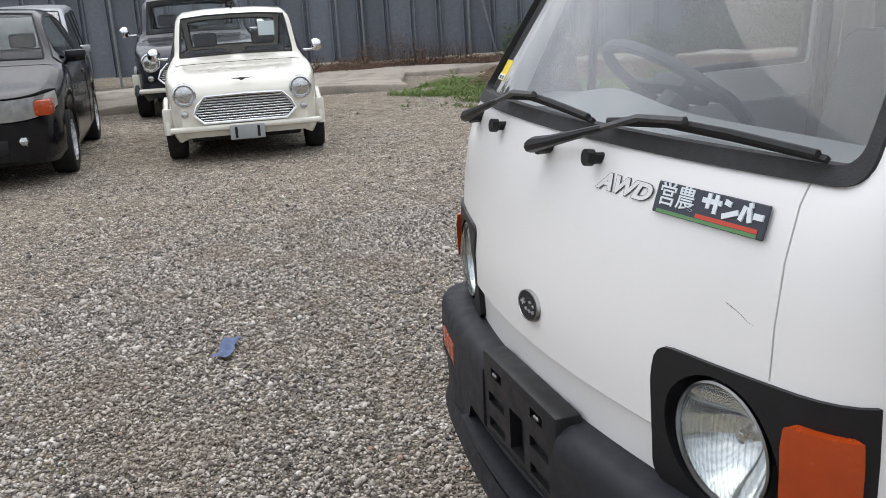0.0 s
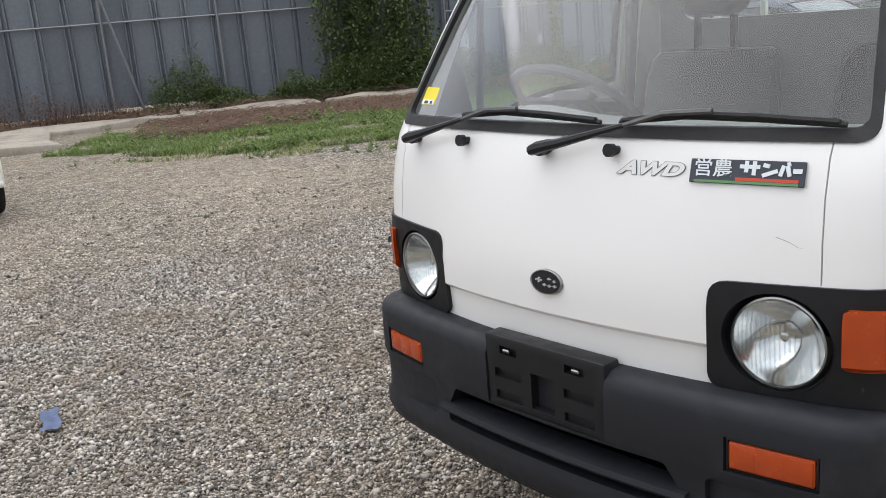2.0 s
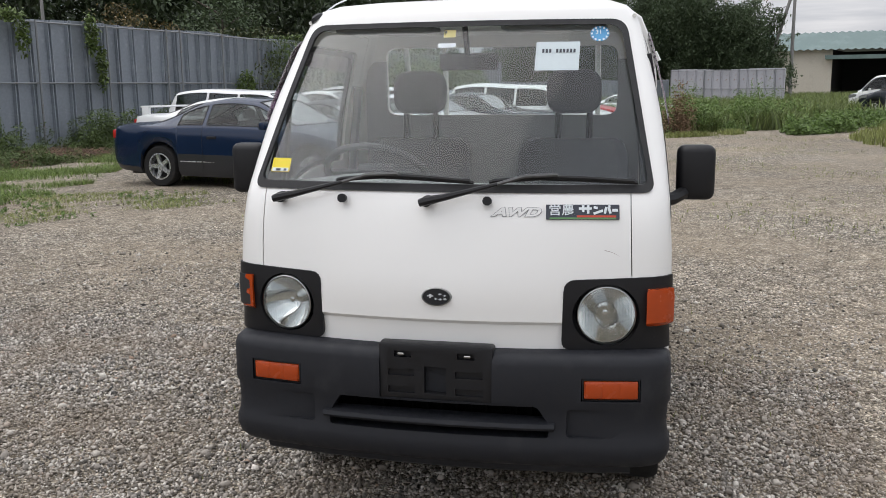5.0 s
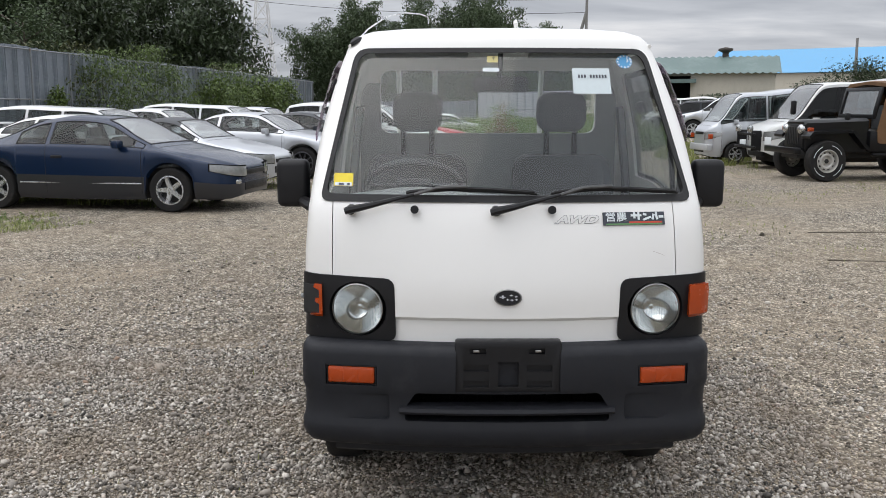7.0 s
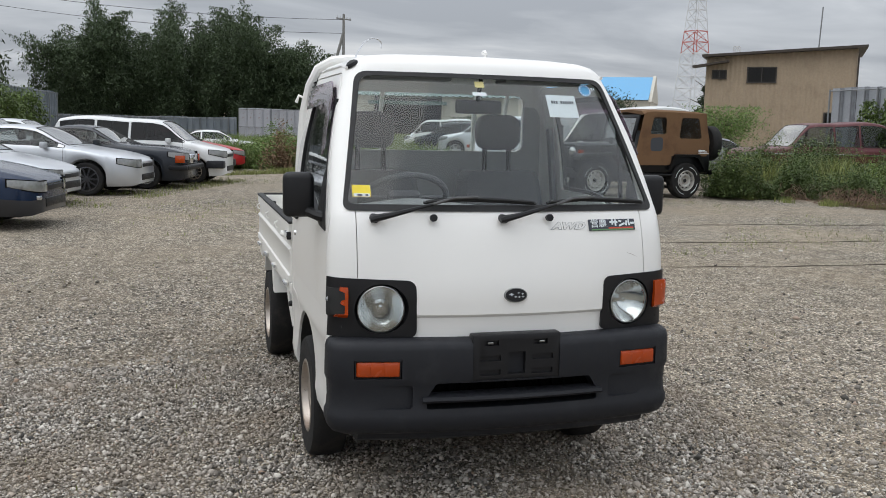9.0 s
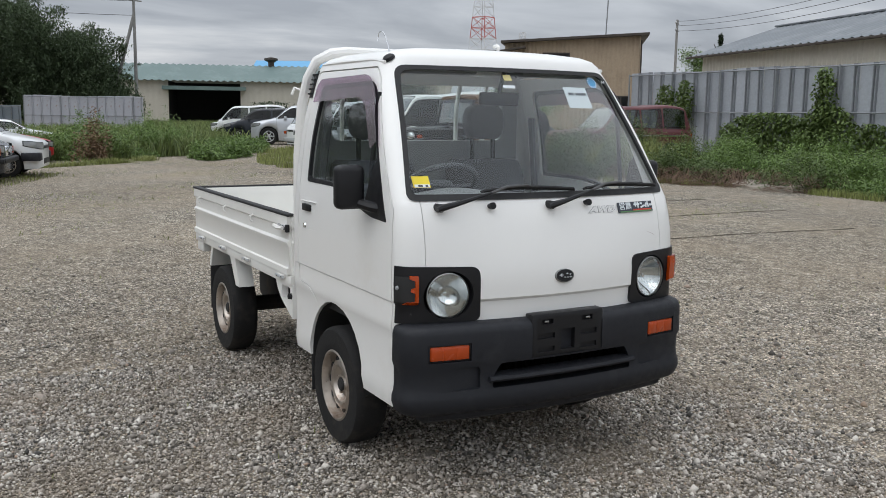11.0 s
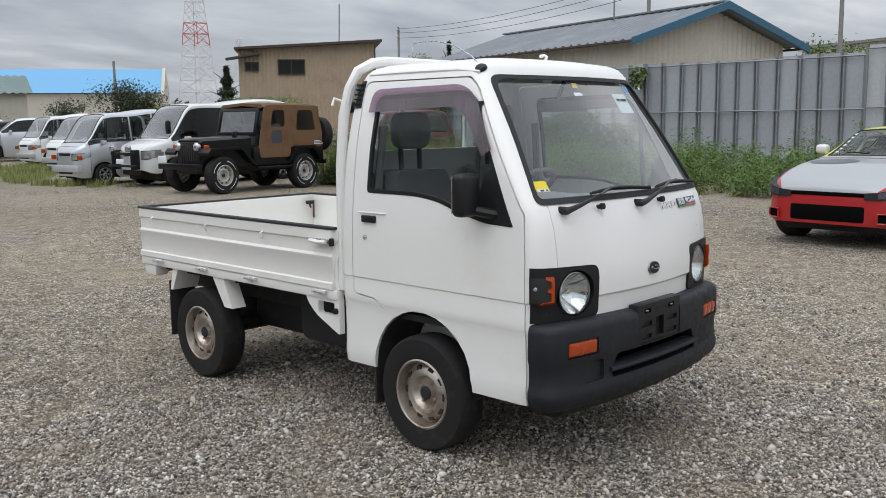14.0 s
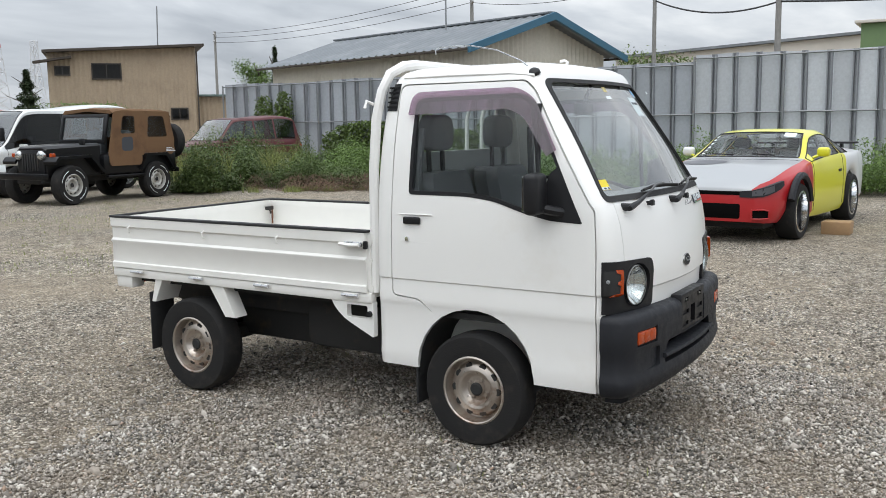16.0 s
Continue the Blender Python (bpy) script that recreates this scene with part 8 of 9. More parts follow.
part("eave", boxed(-2.18, 2.18, -2.18, 2.18, 4.28, 4.41), material("reddish_eaves", (0.13, 0.05, 0.045), 0.6, grain=0.1), cottage, "reddish-brown eaves")
for a in (45, 135, 225, 315):
    part("hip_ridge", tube(bmesh.new(), [(0.1 * math.cos(radians(a)), 0.1 * math.sin(radians(a)), 5.34), (3.1 * math.cos(radians(a)), 3.1 * math.sin(radians(a)), 4.50)], 0.05, 6), M["chassis"], cottage)
wire_mat = material("black_cable", (0.02, 0.02, 0.022), 0.6)


def wire(a, b, sag, r_=0.016):
    a, b = Vector(a), Vector(b)
    pts = [a.lerp(b, s) - Vector((0, 0, sag * 4 * s * (1 - s))) for s in np.linspace(0, 1, 13)]
    return tagged(part("overhead_wire", tube(bmesh.new(), pts, r_, 4), wire_mat), "thin black overhead cable between poles", "cable", "overhead wires")


for dz in (0.0, 0.5, 1.1):
    wire((30.5, -50.5, 10.9 - dz), (13.4, -38.1, 9.2 - dz), 0.5)
    wire((13.4, -38.1, 9.2 - dz), (-25, -30.0, 10.5 - dz), 0.9)
    wire((7.1, -34.8, 9.3 - dz), (-30, -28.0, 8.0 - dz), 1.0)
    wire((30.5, -50.5, 10.9 - dz), (79.7, -74.7, 12.8 - dz), 0.7, 0.02)
wire((13.4, -38.1, 7.2), (7.1, -34.8, 6.3), 0.5, 0.035)
wire((7.1, -34.8, 6.3), (-20, -30.0, 7.2), 0.9, 0.04)
for dz in (0.0, 1.2):
    wire((79.3, -13.0, 10.8 - dz), (89.5, 19.5, 13.0 - dz), 0.6, 0.02)
# a pale hall and green hoarding beyond the grey fence
far_hall = house("pale_far_hall", "long pale low hall beyond the grey fence", pose(-2.0, -62.0, 0, 0, 0, 4))
pale_wall = material("pale_cream_sheet", (0.62, 0.58, 0.52), 0.7, grain=0.03, grain_scale=2, spots=(0.57, 0.53, 0.47), patch_scale=0.3)
part("wall", loft(bmesh.new(), [[(-26, y, 0), (26, y, 0), (26, y, 6.2), (10, y, 7.0), (-26, y, 8.6)] for y in (-12, 0)]), pale_wall, far_hall, "pale sheet wall with a raking top")
part("roof", loft(bmesh.new(), [[(26.3, y, 6.2), (10, y, 7.02), (-26, y, 8.62), (-26, y, 8.8), (10, y, 7.2), (26.3, y, 6.38)] for y in (-12.4, 0.4)]), roof_grey, far_hall)
hoard = part("green_hoarding", boxed(-9.0, 0.0, -2.0, 0.15, 0.0, 5.7, 0.02), material("green_painted_board", (0.13, 0.20, 0.09), 0.7, grain=0.06, grain_scale=6))
hoard.matrix_basis = pose(4.7, -40.0, 0, 0, 0, 2)
part("top_edge", boxed(-9.1, 0.25, -2.1, 0.35, 5.7, 5.82, 0.01), pale_wall, hoard, "pale top edge")
tagged(hoard, "green painted hoarding with a pale top edge behind the fence", "hoarding")

# ---------------------------------------------------------------- plants
rng = np.random.default_rng(7)
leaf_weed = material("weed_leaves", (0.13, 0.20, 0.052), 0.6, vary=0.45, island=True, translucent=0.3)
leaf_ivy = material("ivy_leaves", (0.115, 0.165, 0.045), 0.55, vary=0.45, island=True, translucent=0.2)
# darker copy of the weed green, with shade put into the colour
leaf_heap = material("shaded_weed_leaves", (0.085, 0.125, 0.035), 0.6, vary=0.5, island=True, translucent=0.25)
leaf_grove = material("bamboo_leaves", (0.066, 0.095, 0.046), 0.8, vary=0.4, island=True, translucent=0.25)
leaf_dark = material("dark_tree_leaves", (0.04, 0.06, 0.026), 0.6, vary=0.5, island=True, translucent=0.2)
blade_mat = material("grass_blades", (0.225, 0.25, 0.08), 0.6, vary=0.5, island=True, translucent=0.3)
dry_mat = material("dry_stems", (0.19, 0.12, 0.07), 0.8, vary=0.4, island=True)
bark = material("grey_bark", (0.09, 0.075, 0.06), 0.9, grain=0.2, grain_scale=12, bump=0.4, bump_scale=30)


def leaf_quads(c, length, width, droop=0.3):
    """Folded leaf shapes at the points c, turned at random."""
    n = len(c)
    yaw, pitch = rng.uniform(0, 2 * np.pi, n), rng.normal(-droop, 0.5, n)
    d = np.stack([np.cos(yaw) * np.cos(pitch), np.sin(yaw) * np.cos(pitch), np.sin(pitch)], 1)
    s = np.stack([-np.sin(yaw), np.cos(yaw), rng.normal(0, 0.5, n)], 1)
    s /= np.linalg.norm(s, axis=1)[:, None]
    ln = (length * rng.uniform(0.6, 1.3, n))[:, None]
    wd = (width * rng.uniform(0.6, 1.3, n))[:, None]
    v = np.stack([c, c + d * ln * 0.45 + s * wd * 0.5, c + d * ln, c + d * ln * 0.45 - s * wd * 0.5], 1).reshape(-1, 3)
    return v, np.arange(4 * n).reshape(-1, 4)


def blades(base, height, width, lean=0.35):
    n = len(base)
    yaw = rng.uniform(0, 2 * np.pi, n)
    h = height * rng.uniform(0.5, 1.25, n)
    d = np.stack([np.cos(yaw), np.sin(yaw), np.zeros(n)], 1)
    s = np.stack([-np.sin(yaw), np.cos(yaw), np.zeros(n)], 1) * (width * rng.uniform(0.7, 1.3, n))[:, None]
    b = (h * rng.uniform(0.2, 1.0, n) * lean)[:, None]
    z = np.array([0, 0, 1.0])
    mid_ = base + d * b * 0.35 + z * h[:, None] * 0.6
    tip = base + d * b + z * h[:, None]
    v = np.stack([base - s, base + s, mid_ + s * 0.7, tip, mid_ - s * 0.7], 1).reshape(-1, 3)
    i = 5 * np.arange(n)
    quads = np.concatenate([np.stack([i, i + 1, i + 2, i + 4], 1)])
    tris = np.stack([i + 4, i + 2, i + 3, i + 3], 1)
    return v, np.concatenate([quads, tris])


def spread(poly, n, lump=0.0, scale=0.8):
    """Random plan points inside a polygon, thinned into clumps by noise."""
    poly = np.array(poly, float)
    lo, hi = poly.min(0), poly.max(0)
    out = []
    while sum(len(o) for o in out) < n:
        p = rng.uniform(lo, hi, (n * 2, 2))
        inside = np.zeros(len(p), bool)
        j = len(poly) - 1
        for i in range(len(poly)):
            (xi, yi), (xj, yj) = poly[i], poly[j]
            cross = ((yi > p[:, 1]) != (yj > p[:, 1])) & (p[:, 0] < (xj - xi) * (p[:, 1] - yi) / (yj - yi + 1e-12) + xi)
            inside ^= cross
            j = i
        p = p[inside]
        if lump:
            f = np.sin(p[:, 0] * 2.1 * scale + 1.3 * np.sin(p[:, 1] * 1.7 * scale)) + np.sin(p[:, 1] * 2.6 * scale + 1.7 * np.sin(p[:, 0] * 1.3 * scale)) + 0.8 * np.sin(p[:, 0] * 5.3 * scale + p[:, 1] * 4.1 * scale)
            p = p[rng.uniform(0, 1, len(p)) < 1 / (1 + np.exp(-(f - 0.3) * lump * 3))]
        out.append(p)
    return np.concatenate(out)[:n]


def stuff(name, label, category, v, f, mat):
    mesh_ob = raw(name, v, f, mat)
    return tagged(mesh_ob, label, category, kind="stuff")


def grass(label, poly, n, height, width=0.006, lump=0.6, scale=0.8, mat=None, lean=0.5):
    p = spread(poly, n, lump, scale)
    v, f = blades(np.column_stack([p, np.full(len(p), -0.01)]), height, width, lean)
    ob = raw_mixed("grass", v, f, mat or blade_mat)
    return tagged(ob, label, "grass", kind="stuff")


def raw_mixed(name, v, f, mat):
    n = len(f) // 2
    loops = np.concatenate([f[:n].ravel(), f[n:, :3].ravel()])
    starts = np.concatenate([np.arange(n) * 4, n * 4 + np.arange(n) * 3])
    mesh = bpy.data.meshes.new(name)
    mesh.vertices.add(len(v))
    mesh.vertices.foreach_set("co", np.asarray(v, np.float32).ravel())
    mesh.loops.add(len(loops))
    mesh.loops.foreach_set("vertex_index", loops.astype(np.int32))
    mesh.polygons.add(2 * n)
    mesh.polygons.foreach_set("loop_start", starts.astype(np.int32))
    mesh.update(calc_edges=True)
    return new(name, finish(mesh, mat, 0))


def weeds(label, poly, plants, height, leaf=0.09, per=60, lump=0.5, mat=None, scale=0.7, dry=0.0):
    """Leafy weeds: upright stems set with leaves, thick towards the top."""
    p = spread(poly, plants, lump, scale)
    swell = np.sin(p[:, 0] * 1.9 + 1.4 * np.sin(p[:, 1] * 1.3)) + np.sin(p[:, 1] * 2.3 + 1.1 * np.sin(p[:, 0] * 2.7)) + 0.7 * np.sin(p[:, 0] * 4.7 - p[:, 1] * 3.9)
    h = height * rng.uniform(0.4, 1.15, plants) * np.clip(0.72 + 0.27 * swell, 0.22, 1.5)
    k = rng.integers(0, plants, plants * per)
    t = rng.uniform(0.1, 1.0, len(k)) ** 0.8
    r_ = 0.30 * np.sqrt(rng.uniform(0, 1, len(k))) * (1.15 - 0.7 * t) * min(1.0, height)
    a = rng.uniform(0, 2 * np.pi, len(k))
    c = np.column_stack([p[k, 0] + r_ * np.cos(a), p[k, 1] + r_ * np.sin(a), t * h[k]])
    v, f = leaf_quads(c, leaf, leaf * 0.42)
    return stuff("weeds", label, "weeds", v, f, mat or leaf_weed)


# short grass and weeds along the left side
lawn_mat = material("fresh_grass", (0.15, 0.215, 0.055), 0.6, vary=0.5, island=True, translucent=0.3)
litter_mat = material("dark_dead_stems", (0.105, 0.062, 0.038), 0.85, vary=0.55, island=True)


def twigs(label, poly, n, length, r_=0.006, rise=0.15, lump=0.5):
    """Dead stems lying crosswise in a low tangle."""
    p = spread(poly, n, lump, 1.0)
    yaw, ln, up_ = rng.uniform(0, 2 * np.pi, n), length * rng.uniform(0.3, 1.2, n), rise * rng.uniform(0, 1, n) ** 1.6
    v, f = [], []
    for k in range(n):
        d = np.array([math.cos(yaw[k]), math.sin(yaw[k]), 0.0])
        s_ = np.array([-d[1], d[0], 0.0])
        bow = rng.normal(0, 0.12) * ln[k]
        for j, u in enumerate((-0.5, 0.0, 0.5)):
            c = np.array([p[k, 0], p[k, 1], 0.01 + up_[k] * (1 - 2.2 * u * u) + 0.3 * up_[k] * u]) + d * ln[k] * u + s_ * bow * (1 - 4 * u * u)
            w_ = r_ * (1.0, 0.85, 0.4)[j]
            v += [c + s_ * w_, c + np.array([0, 0, w_ * 1.5]), c - s_ * w_]
        i = 9 * k
        for q in (0, 3):
            f += [(i + q, i + q + 1, i + q + 4, i + q + 3), (i + q + 1, i + q + 2, i + q + 5, i + q + 4)]
    return stuff("dead_stems", label, "dead stems", np.array(v), np.array(f), litter_mat)


GREEN = [(2.9, 12.6), (4.0, 9.6), (5.3, 8.4), (7.0, 7.6), (9.0, 7.6), (10.0, 9.5), (8.6, 11.2), (6.5, 12.2), (4.6, 14.4)]
grass("fresh green grass in front of the concrete edge", GREEN, 34000, 0.10, 0.004, 0.8, 1.6, mat=lawn_mat, lean=1.6)
weeds("low leafy weeds among the grass", GREEN, 900, 0.16, 0.05, 26, 0.9, mat=lawn_mat, scale=1.3)
grass("thin grass spreading into the gravel", [(3.0, 10.6), (3.8, 9.2), (6.0, 6.4), (8.6, 4.6), (10.0, 6.0), (8.4, 9.0), (5.0, 10.6)], 9000, 0.06, 0.004, 1.1, 1.5, lean=1.8)
weeds("small weeds creeping into the gravel", [(2.6, 10.8), (3.8, 9.0), (6.0, 6.2), (8.6, 4.8), (9.6, 6.4), (8.0, 9.0), (5.0, 10.6)], 320, 0.08, 0.04, 22, 1.2, scale=1.4)
twigs("tangle of dead brown stems before the slab", [(4.3, 12.4), (5.6, 15.0), (7.4, 15.0), (9.4, 13.4), (10.4, 12.2), (8.6, 10.8), (6.0, 11.8)], 5200, 0.55, 0.006, 0.16)
twigs("dead brown stems heaped along the fence foot", [(0.0, 17.4), (3.4, 16.9), (6.0, 16.2), (9.4, 14.9), (11.4, 13.7), (11.6, 14.5), (6.6, 17.0), (0.0, 18.8)], 6500, 0.6, 0.007, 0.24, 0.3)
weeds("withered stems standing at the fence foot", [(2.6, 17.4), (6.0, 16.2), (6.4, 16.8), (2.8, 18.2)], 120, 0.75, 0.05, 30, 0.6, mat=litter_mat)
grass("tall dry stalks at the foot of the fence", [(2.6, 17.4), (6.2, 16.2), (6.4, 17.0), (2.8, 18.3)], 500, 0.6, 0.004, 0.9, mat=litter_mat, lean=0.9)
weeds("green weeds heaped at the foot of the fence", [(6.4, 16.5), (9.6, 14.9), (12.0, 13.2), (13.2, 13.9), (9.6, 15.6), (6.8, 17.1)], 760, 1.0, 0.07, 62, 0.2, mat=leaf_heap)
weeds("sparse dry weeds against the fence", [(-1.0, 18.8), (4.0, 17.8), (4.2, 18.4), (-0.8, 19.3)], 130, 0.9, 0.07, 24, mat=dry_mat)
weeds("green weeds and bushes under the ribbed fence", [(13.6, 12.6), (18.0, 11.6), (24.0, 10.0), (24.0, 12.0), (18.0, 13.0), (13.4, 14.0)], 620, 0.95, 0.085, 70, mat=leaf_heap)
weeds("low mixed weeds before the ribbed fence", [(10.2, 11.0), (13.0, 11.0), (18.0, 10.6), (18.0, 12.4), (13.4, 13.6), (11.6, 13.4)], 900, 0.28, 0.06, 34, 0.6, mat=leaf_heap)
twigs("dead stems among the weeds before the ribbed fence", [(10.6, 11.4), (13.0, 11.2), (17.0, 10.8), (17.0, 12.8), (13.4, 13.9), (11.4, 13.6)], 2600, 0.5, 0.006, 0.2)
grass("rough grass strip before the fence", [(8.0, 8.6), (10.5, 8.0), (13.0, 9.0), (18.0, 10.0), (18.0, 11.4), (12.0, 12.0), (9.0, 11.4)], 24000, 0.10, 0.005, 0.9, mat=lawn_mat, lean=1.5)


def ivy(label, pts, n, leaf=0.11, depth=0.18, mat=None):
    """Ivy hanging on a fence: pts are (x, y, z, half-width, half-height) blots on it."""
    cs = []
    tot = sum(p[3] * p[4] for p in pts)
    for x, y, z, w_, h_ in pts:
        m_ = int(n * w_ * h_ / tot)
        a, q = rng.uniform(0, 2 * np.pi, m_), np.sqrt(rng.uniform(0, 1, m_)) * rng.uniform(0.7, 1.15, m_)
        u, w2 = w_ * q * np.cos(a), h_ * q * np.sin(a)
        d = depth * rng.uniform(0.2, 1.4, m_)
        cs.append(np.column_stack([x + u * 0.95 - d * 0.3, y - u * 0.25 - d, np.maximum(z + w2, 0.03)]))
    v, f = leaf_quads(np.concatenate(cs), leaf, leaf * 0.7, 0.7)
    ob = raw("ivy", v, f, mat or leaf_ivy)
    return tagged(ob, label, "ivy", kind="stuff")


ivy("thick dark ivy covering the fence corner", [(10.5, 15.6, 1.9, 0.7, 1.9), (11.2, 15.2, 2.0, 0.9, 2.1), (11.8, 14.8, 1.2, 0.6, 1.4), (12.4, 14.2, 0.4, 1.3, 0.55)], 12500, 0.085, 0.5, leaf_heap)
ivy("ivy strand climbing over the steel fence", [(15.5, 13.8, 2.3, 0.2, 1.3), (15.75, 13.75, 3.25, 0.85, 0.2), (16.6, 13.6, 2.85, 0.2, 0.5), (15.6, 13.8, 1.0, 0.14, 0.7), (18.7, 13.15, 2.9, 0.22, 0.6), (19.0, 13.1, 2.1, 0.16, 0.6), (25.5, 12.0, 1.5, 0.5, 0.6)], 3200, 0.11, 0.12)
ivy("ivy and bushes over the far end of the fence", [(36.0, 11.0, 0.9, 0.8, 1.1), (39.0, 10.7, 1.6, 1.3, 1.3), (43.0, 10.4, 1.5, 1.8, 1.5), (47.0, 10.0, 1.6, 2.0, 1.5), (52.0, 9.6, 1.6, 2.2, 1.5)], 6500, 0.20, 0.5)


def right_ivy(label, pts, n):
    cs = []
    tot = sum(p[2] * p[3] for p in pts)
    for x, z, w_, h_ in pts:
        m_ = int(n * w_ * h_ / tot)
        a, q = rng.uniform(0, 2 * np.pi, m_), np.sqrt(rng.uniform(0, 1, m_))
        cs.append(np.column_stack([x + w_ * q * np.cos(a), -20.35 + rng.uniform(0.0, 0.35, m_), np.maximum(z + h_ * q * np.sin(a), 0.05)]))
    v, f = leaf_quads(np.concatenate(cs), 0.13, 0.09, 0.7)
    return tagged(raw("ivy", v, f, leaf_ivy), label, "ivy", kind="stuff")


right_ivy("dark ivy clumps on the grey fence", [(21.5, 1.9, 0.38, 0.8), (20.6, 2.0, 0.32, 0.85), (14.95, 2.1, 0.32, 0.95), (14.8, 1.0, 1.0, 0.95), (16.9, 0.9, 2.0, 0.85), (13.3, 1.0, 0.6, 0.45), (12.5, 1.4, 0.28, 0.32), (12.55, 2.8, 0.26, 0.28)], 12000)
# the weed belt in front of the right fence and round the maroon wagon
weeds("lush green weeds along the grey fence", [(16.8, -13.6), (13.0, -14.6), (8.4, -13.6), (5.8, -13.2), (3.4, -13.0), (-1.0, -17.0), (-8.0, -17.5), (-8.0, -18.8), (6.0, -19.6), (17.4, -19.8), (17.0, -16.0)], 2300, 0.95, 0.085, 85, 0.35)
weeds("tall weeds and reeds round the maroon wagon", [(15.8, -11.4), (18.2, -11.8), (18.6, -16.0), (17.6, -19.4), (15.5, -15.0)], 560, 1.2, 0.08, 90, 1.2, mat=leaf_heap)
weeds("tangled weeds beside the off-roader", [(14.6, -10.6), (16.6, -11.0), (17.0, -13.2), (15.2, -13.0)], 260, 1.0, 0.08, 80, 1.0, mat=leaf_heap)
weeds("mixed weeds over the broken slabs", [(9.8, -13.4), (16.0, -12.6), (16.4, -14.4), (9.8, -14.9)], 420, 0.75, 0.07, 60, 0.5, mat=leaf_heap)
twigs("dead stems among the weeds by the slabs", [(9.8, -13.0), (16.4, -11.8), (16.6, -14.2), (9.8, -14.6)], 2200, 0.6, 0.006, 0.4)
grass("tall reeds and stalks before the maroon wagon", [(15.8, -11.4), (18.0, -11.8), (18.2, -16.0), (17.0, -18.6), (15.5, -14.0)], 1300, 0.95, 0.010, 1.3, 1.0, lean=0.8)
grass("low grass at the weeds' edge", [(15.4, -11.0), (16.6, -13.4), (8.0, -13.2), (3.0, -12.6), (3.4, -13.4), (9.0, -14.0)], 5000, 0.15, 0.006, 1.8, 1.0)
# tall grass field
FIELD = [(26.9, 1.2), (27.2, -2.4), (29.5, -6.0), (33.0, -5.0), (36.0, -8.0), (41.0, -9.5), (46.0, -16.0), (70.0, -34.0), (92.0, -36.0), (92.0, 2.0), (70.0, 10.0), (58.0, 8.8), (40.0, 4.0), (30.0, 3.0)]
field_mat = material("field_grass", (0.145, 0.185, 0.06), 0.7, vary=0.5, island=True, translucent=0.25)
grass("tall green grass filling the field", FIELD, 60000, 0.7, 0.03, 0.25, 0.25, mat=field_mat, lean=0.9)
grass("tall green grass at the field's near edge", [(26.8, 0.9), (26.9, -2.3), (29.5, -6.2), (33.0, -5.2), (37.0, -8.4), (40.0, -9.0), (41.0, -4.0), (34.0, 2.0), (28.0, 2.6)], 40000, 0.55, 0.009, 0.8, 0.5, mat=field_mat, lean=1.2)
weeds("brownish dry shrub in the grass", [(25.0, -1.3), (26.0, -1.1), (26.2, -2.0), (25.3, -2.2)], 34, 1.35, 0.10, 70, mat=dry_mat)
weeds("tall leafy weeds along the field's near edge", [(25.2, -1.2), (27.0, -2.9), (29.6, -5.4), (33.0, -5.0), (36.0, -7.4), (37.0, -5.4), (31.0, -1.6), (27.6, 0.6), (26.9, -1.2)], 620, 1.15, 0.10, 64, 0.3)
grass("dry tufts in the gravel before the field", [(24.0, 0.6), (25.2, -1.6), (27.8, -4.0), (27.0, -4.4), (24.6, -2.2), (23.0, 0.0)], 2600, 0.16, 0.007, 1.8, 1.2, lean=1.2)
grass("grass tufts under the parked vans", [(20.0, -6.0), (24.0, -6.2), (34.0, -9.4), (34.0, -12.0), (24.0, -9.0), (19.0, -7.6)], 6000, 0.2, 0.008, 1.6, 1.0)
grass("grass round the navy car's wheels", [(10.2, 3.4), (11.0, 3.0), (12.0, 6.8), (11.0, 7.0)], 900, 0.12, 0.006, 0.8)
grass("weed tufts along the parked row", [(13.0, 2.6), (20.5, -0.4), (22.5, -0.6), (22.0, 1.4), (14.0, 4.4)], 1600, 0.08, 0.006, 1.4)
grass("sparse tufts scattered over the gravel", [(8.0, -12.0), (22.0, -6.5), (32.0, -6.0), (22.0, 1.0), (10.0, 3.0), (6.0, -3.0)], 5000, 0.05, 0.005, 2.0, 0.5)
grass("small tufts in the gravel of the yard", [(-2.0, 2.5), (2.0, 5.0), (8.0, 5.0), (8.0, -9.0), (4.0, -9.0)], 700, 0.04, 0.003, 2.4, 0.5)


weeds("lush low weeds before the silver off-roader", [(25.0, -4.8), (27.5, -7.0), (33.0, -9.6), (39.4, -11.0), (40.0, -8.2), (33.0, -5.6)], 800, 0.5, 0.13, 50, 0.6)


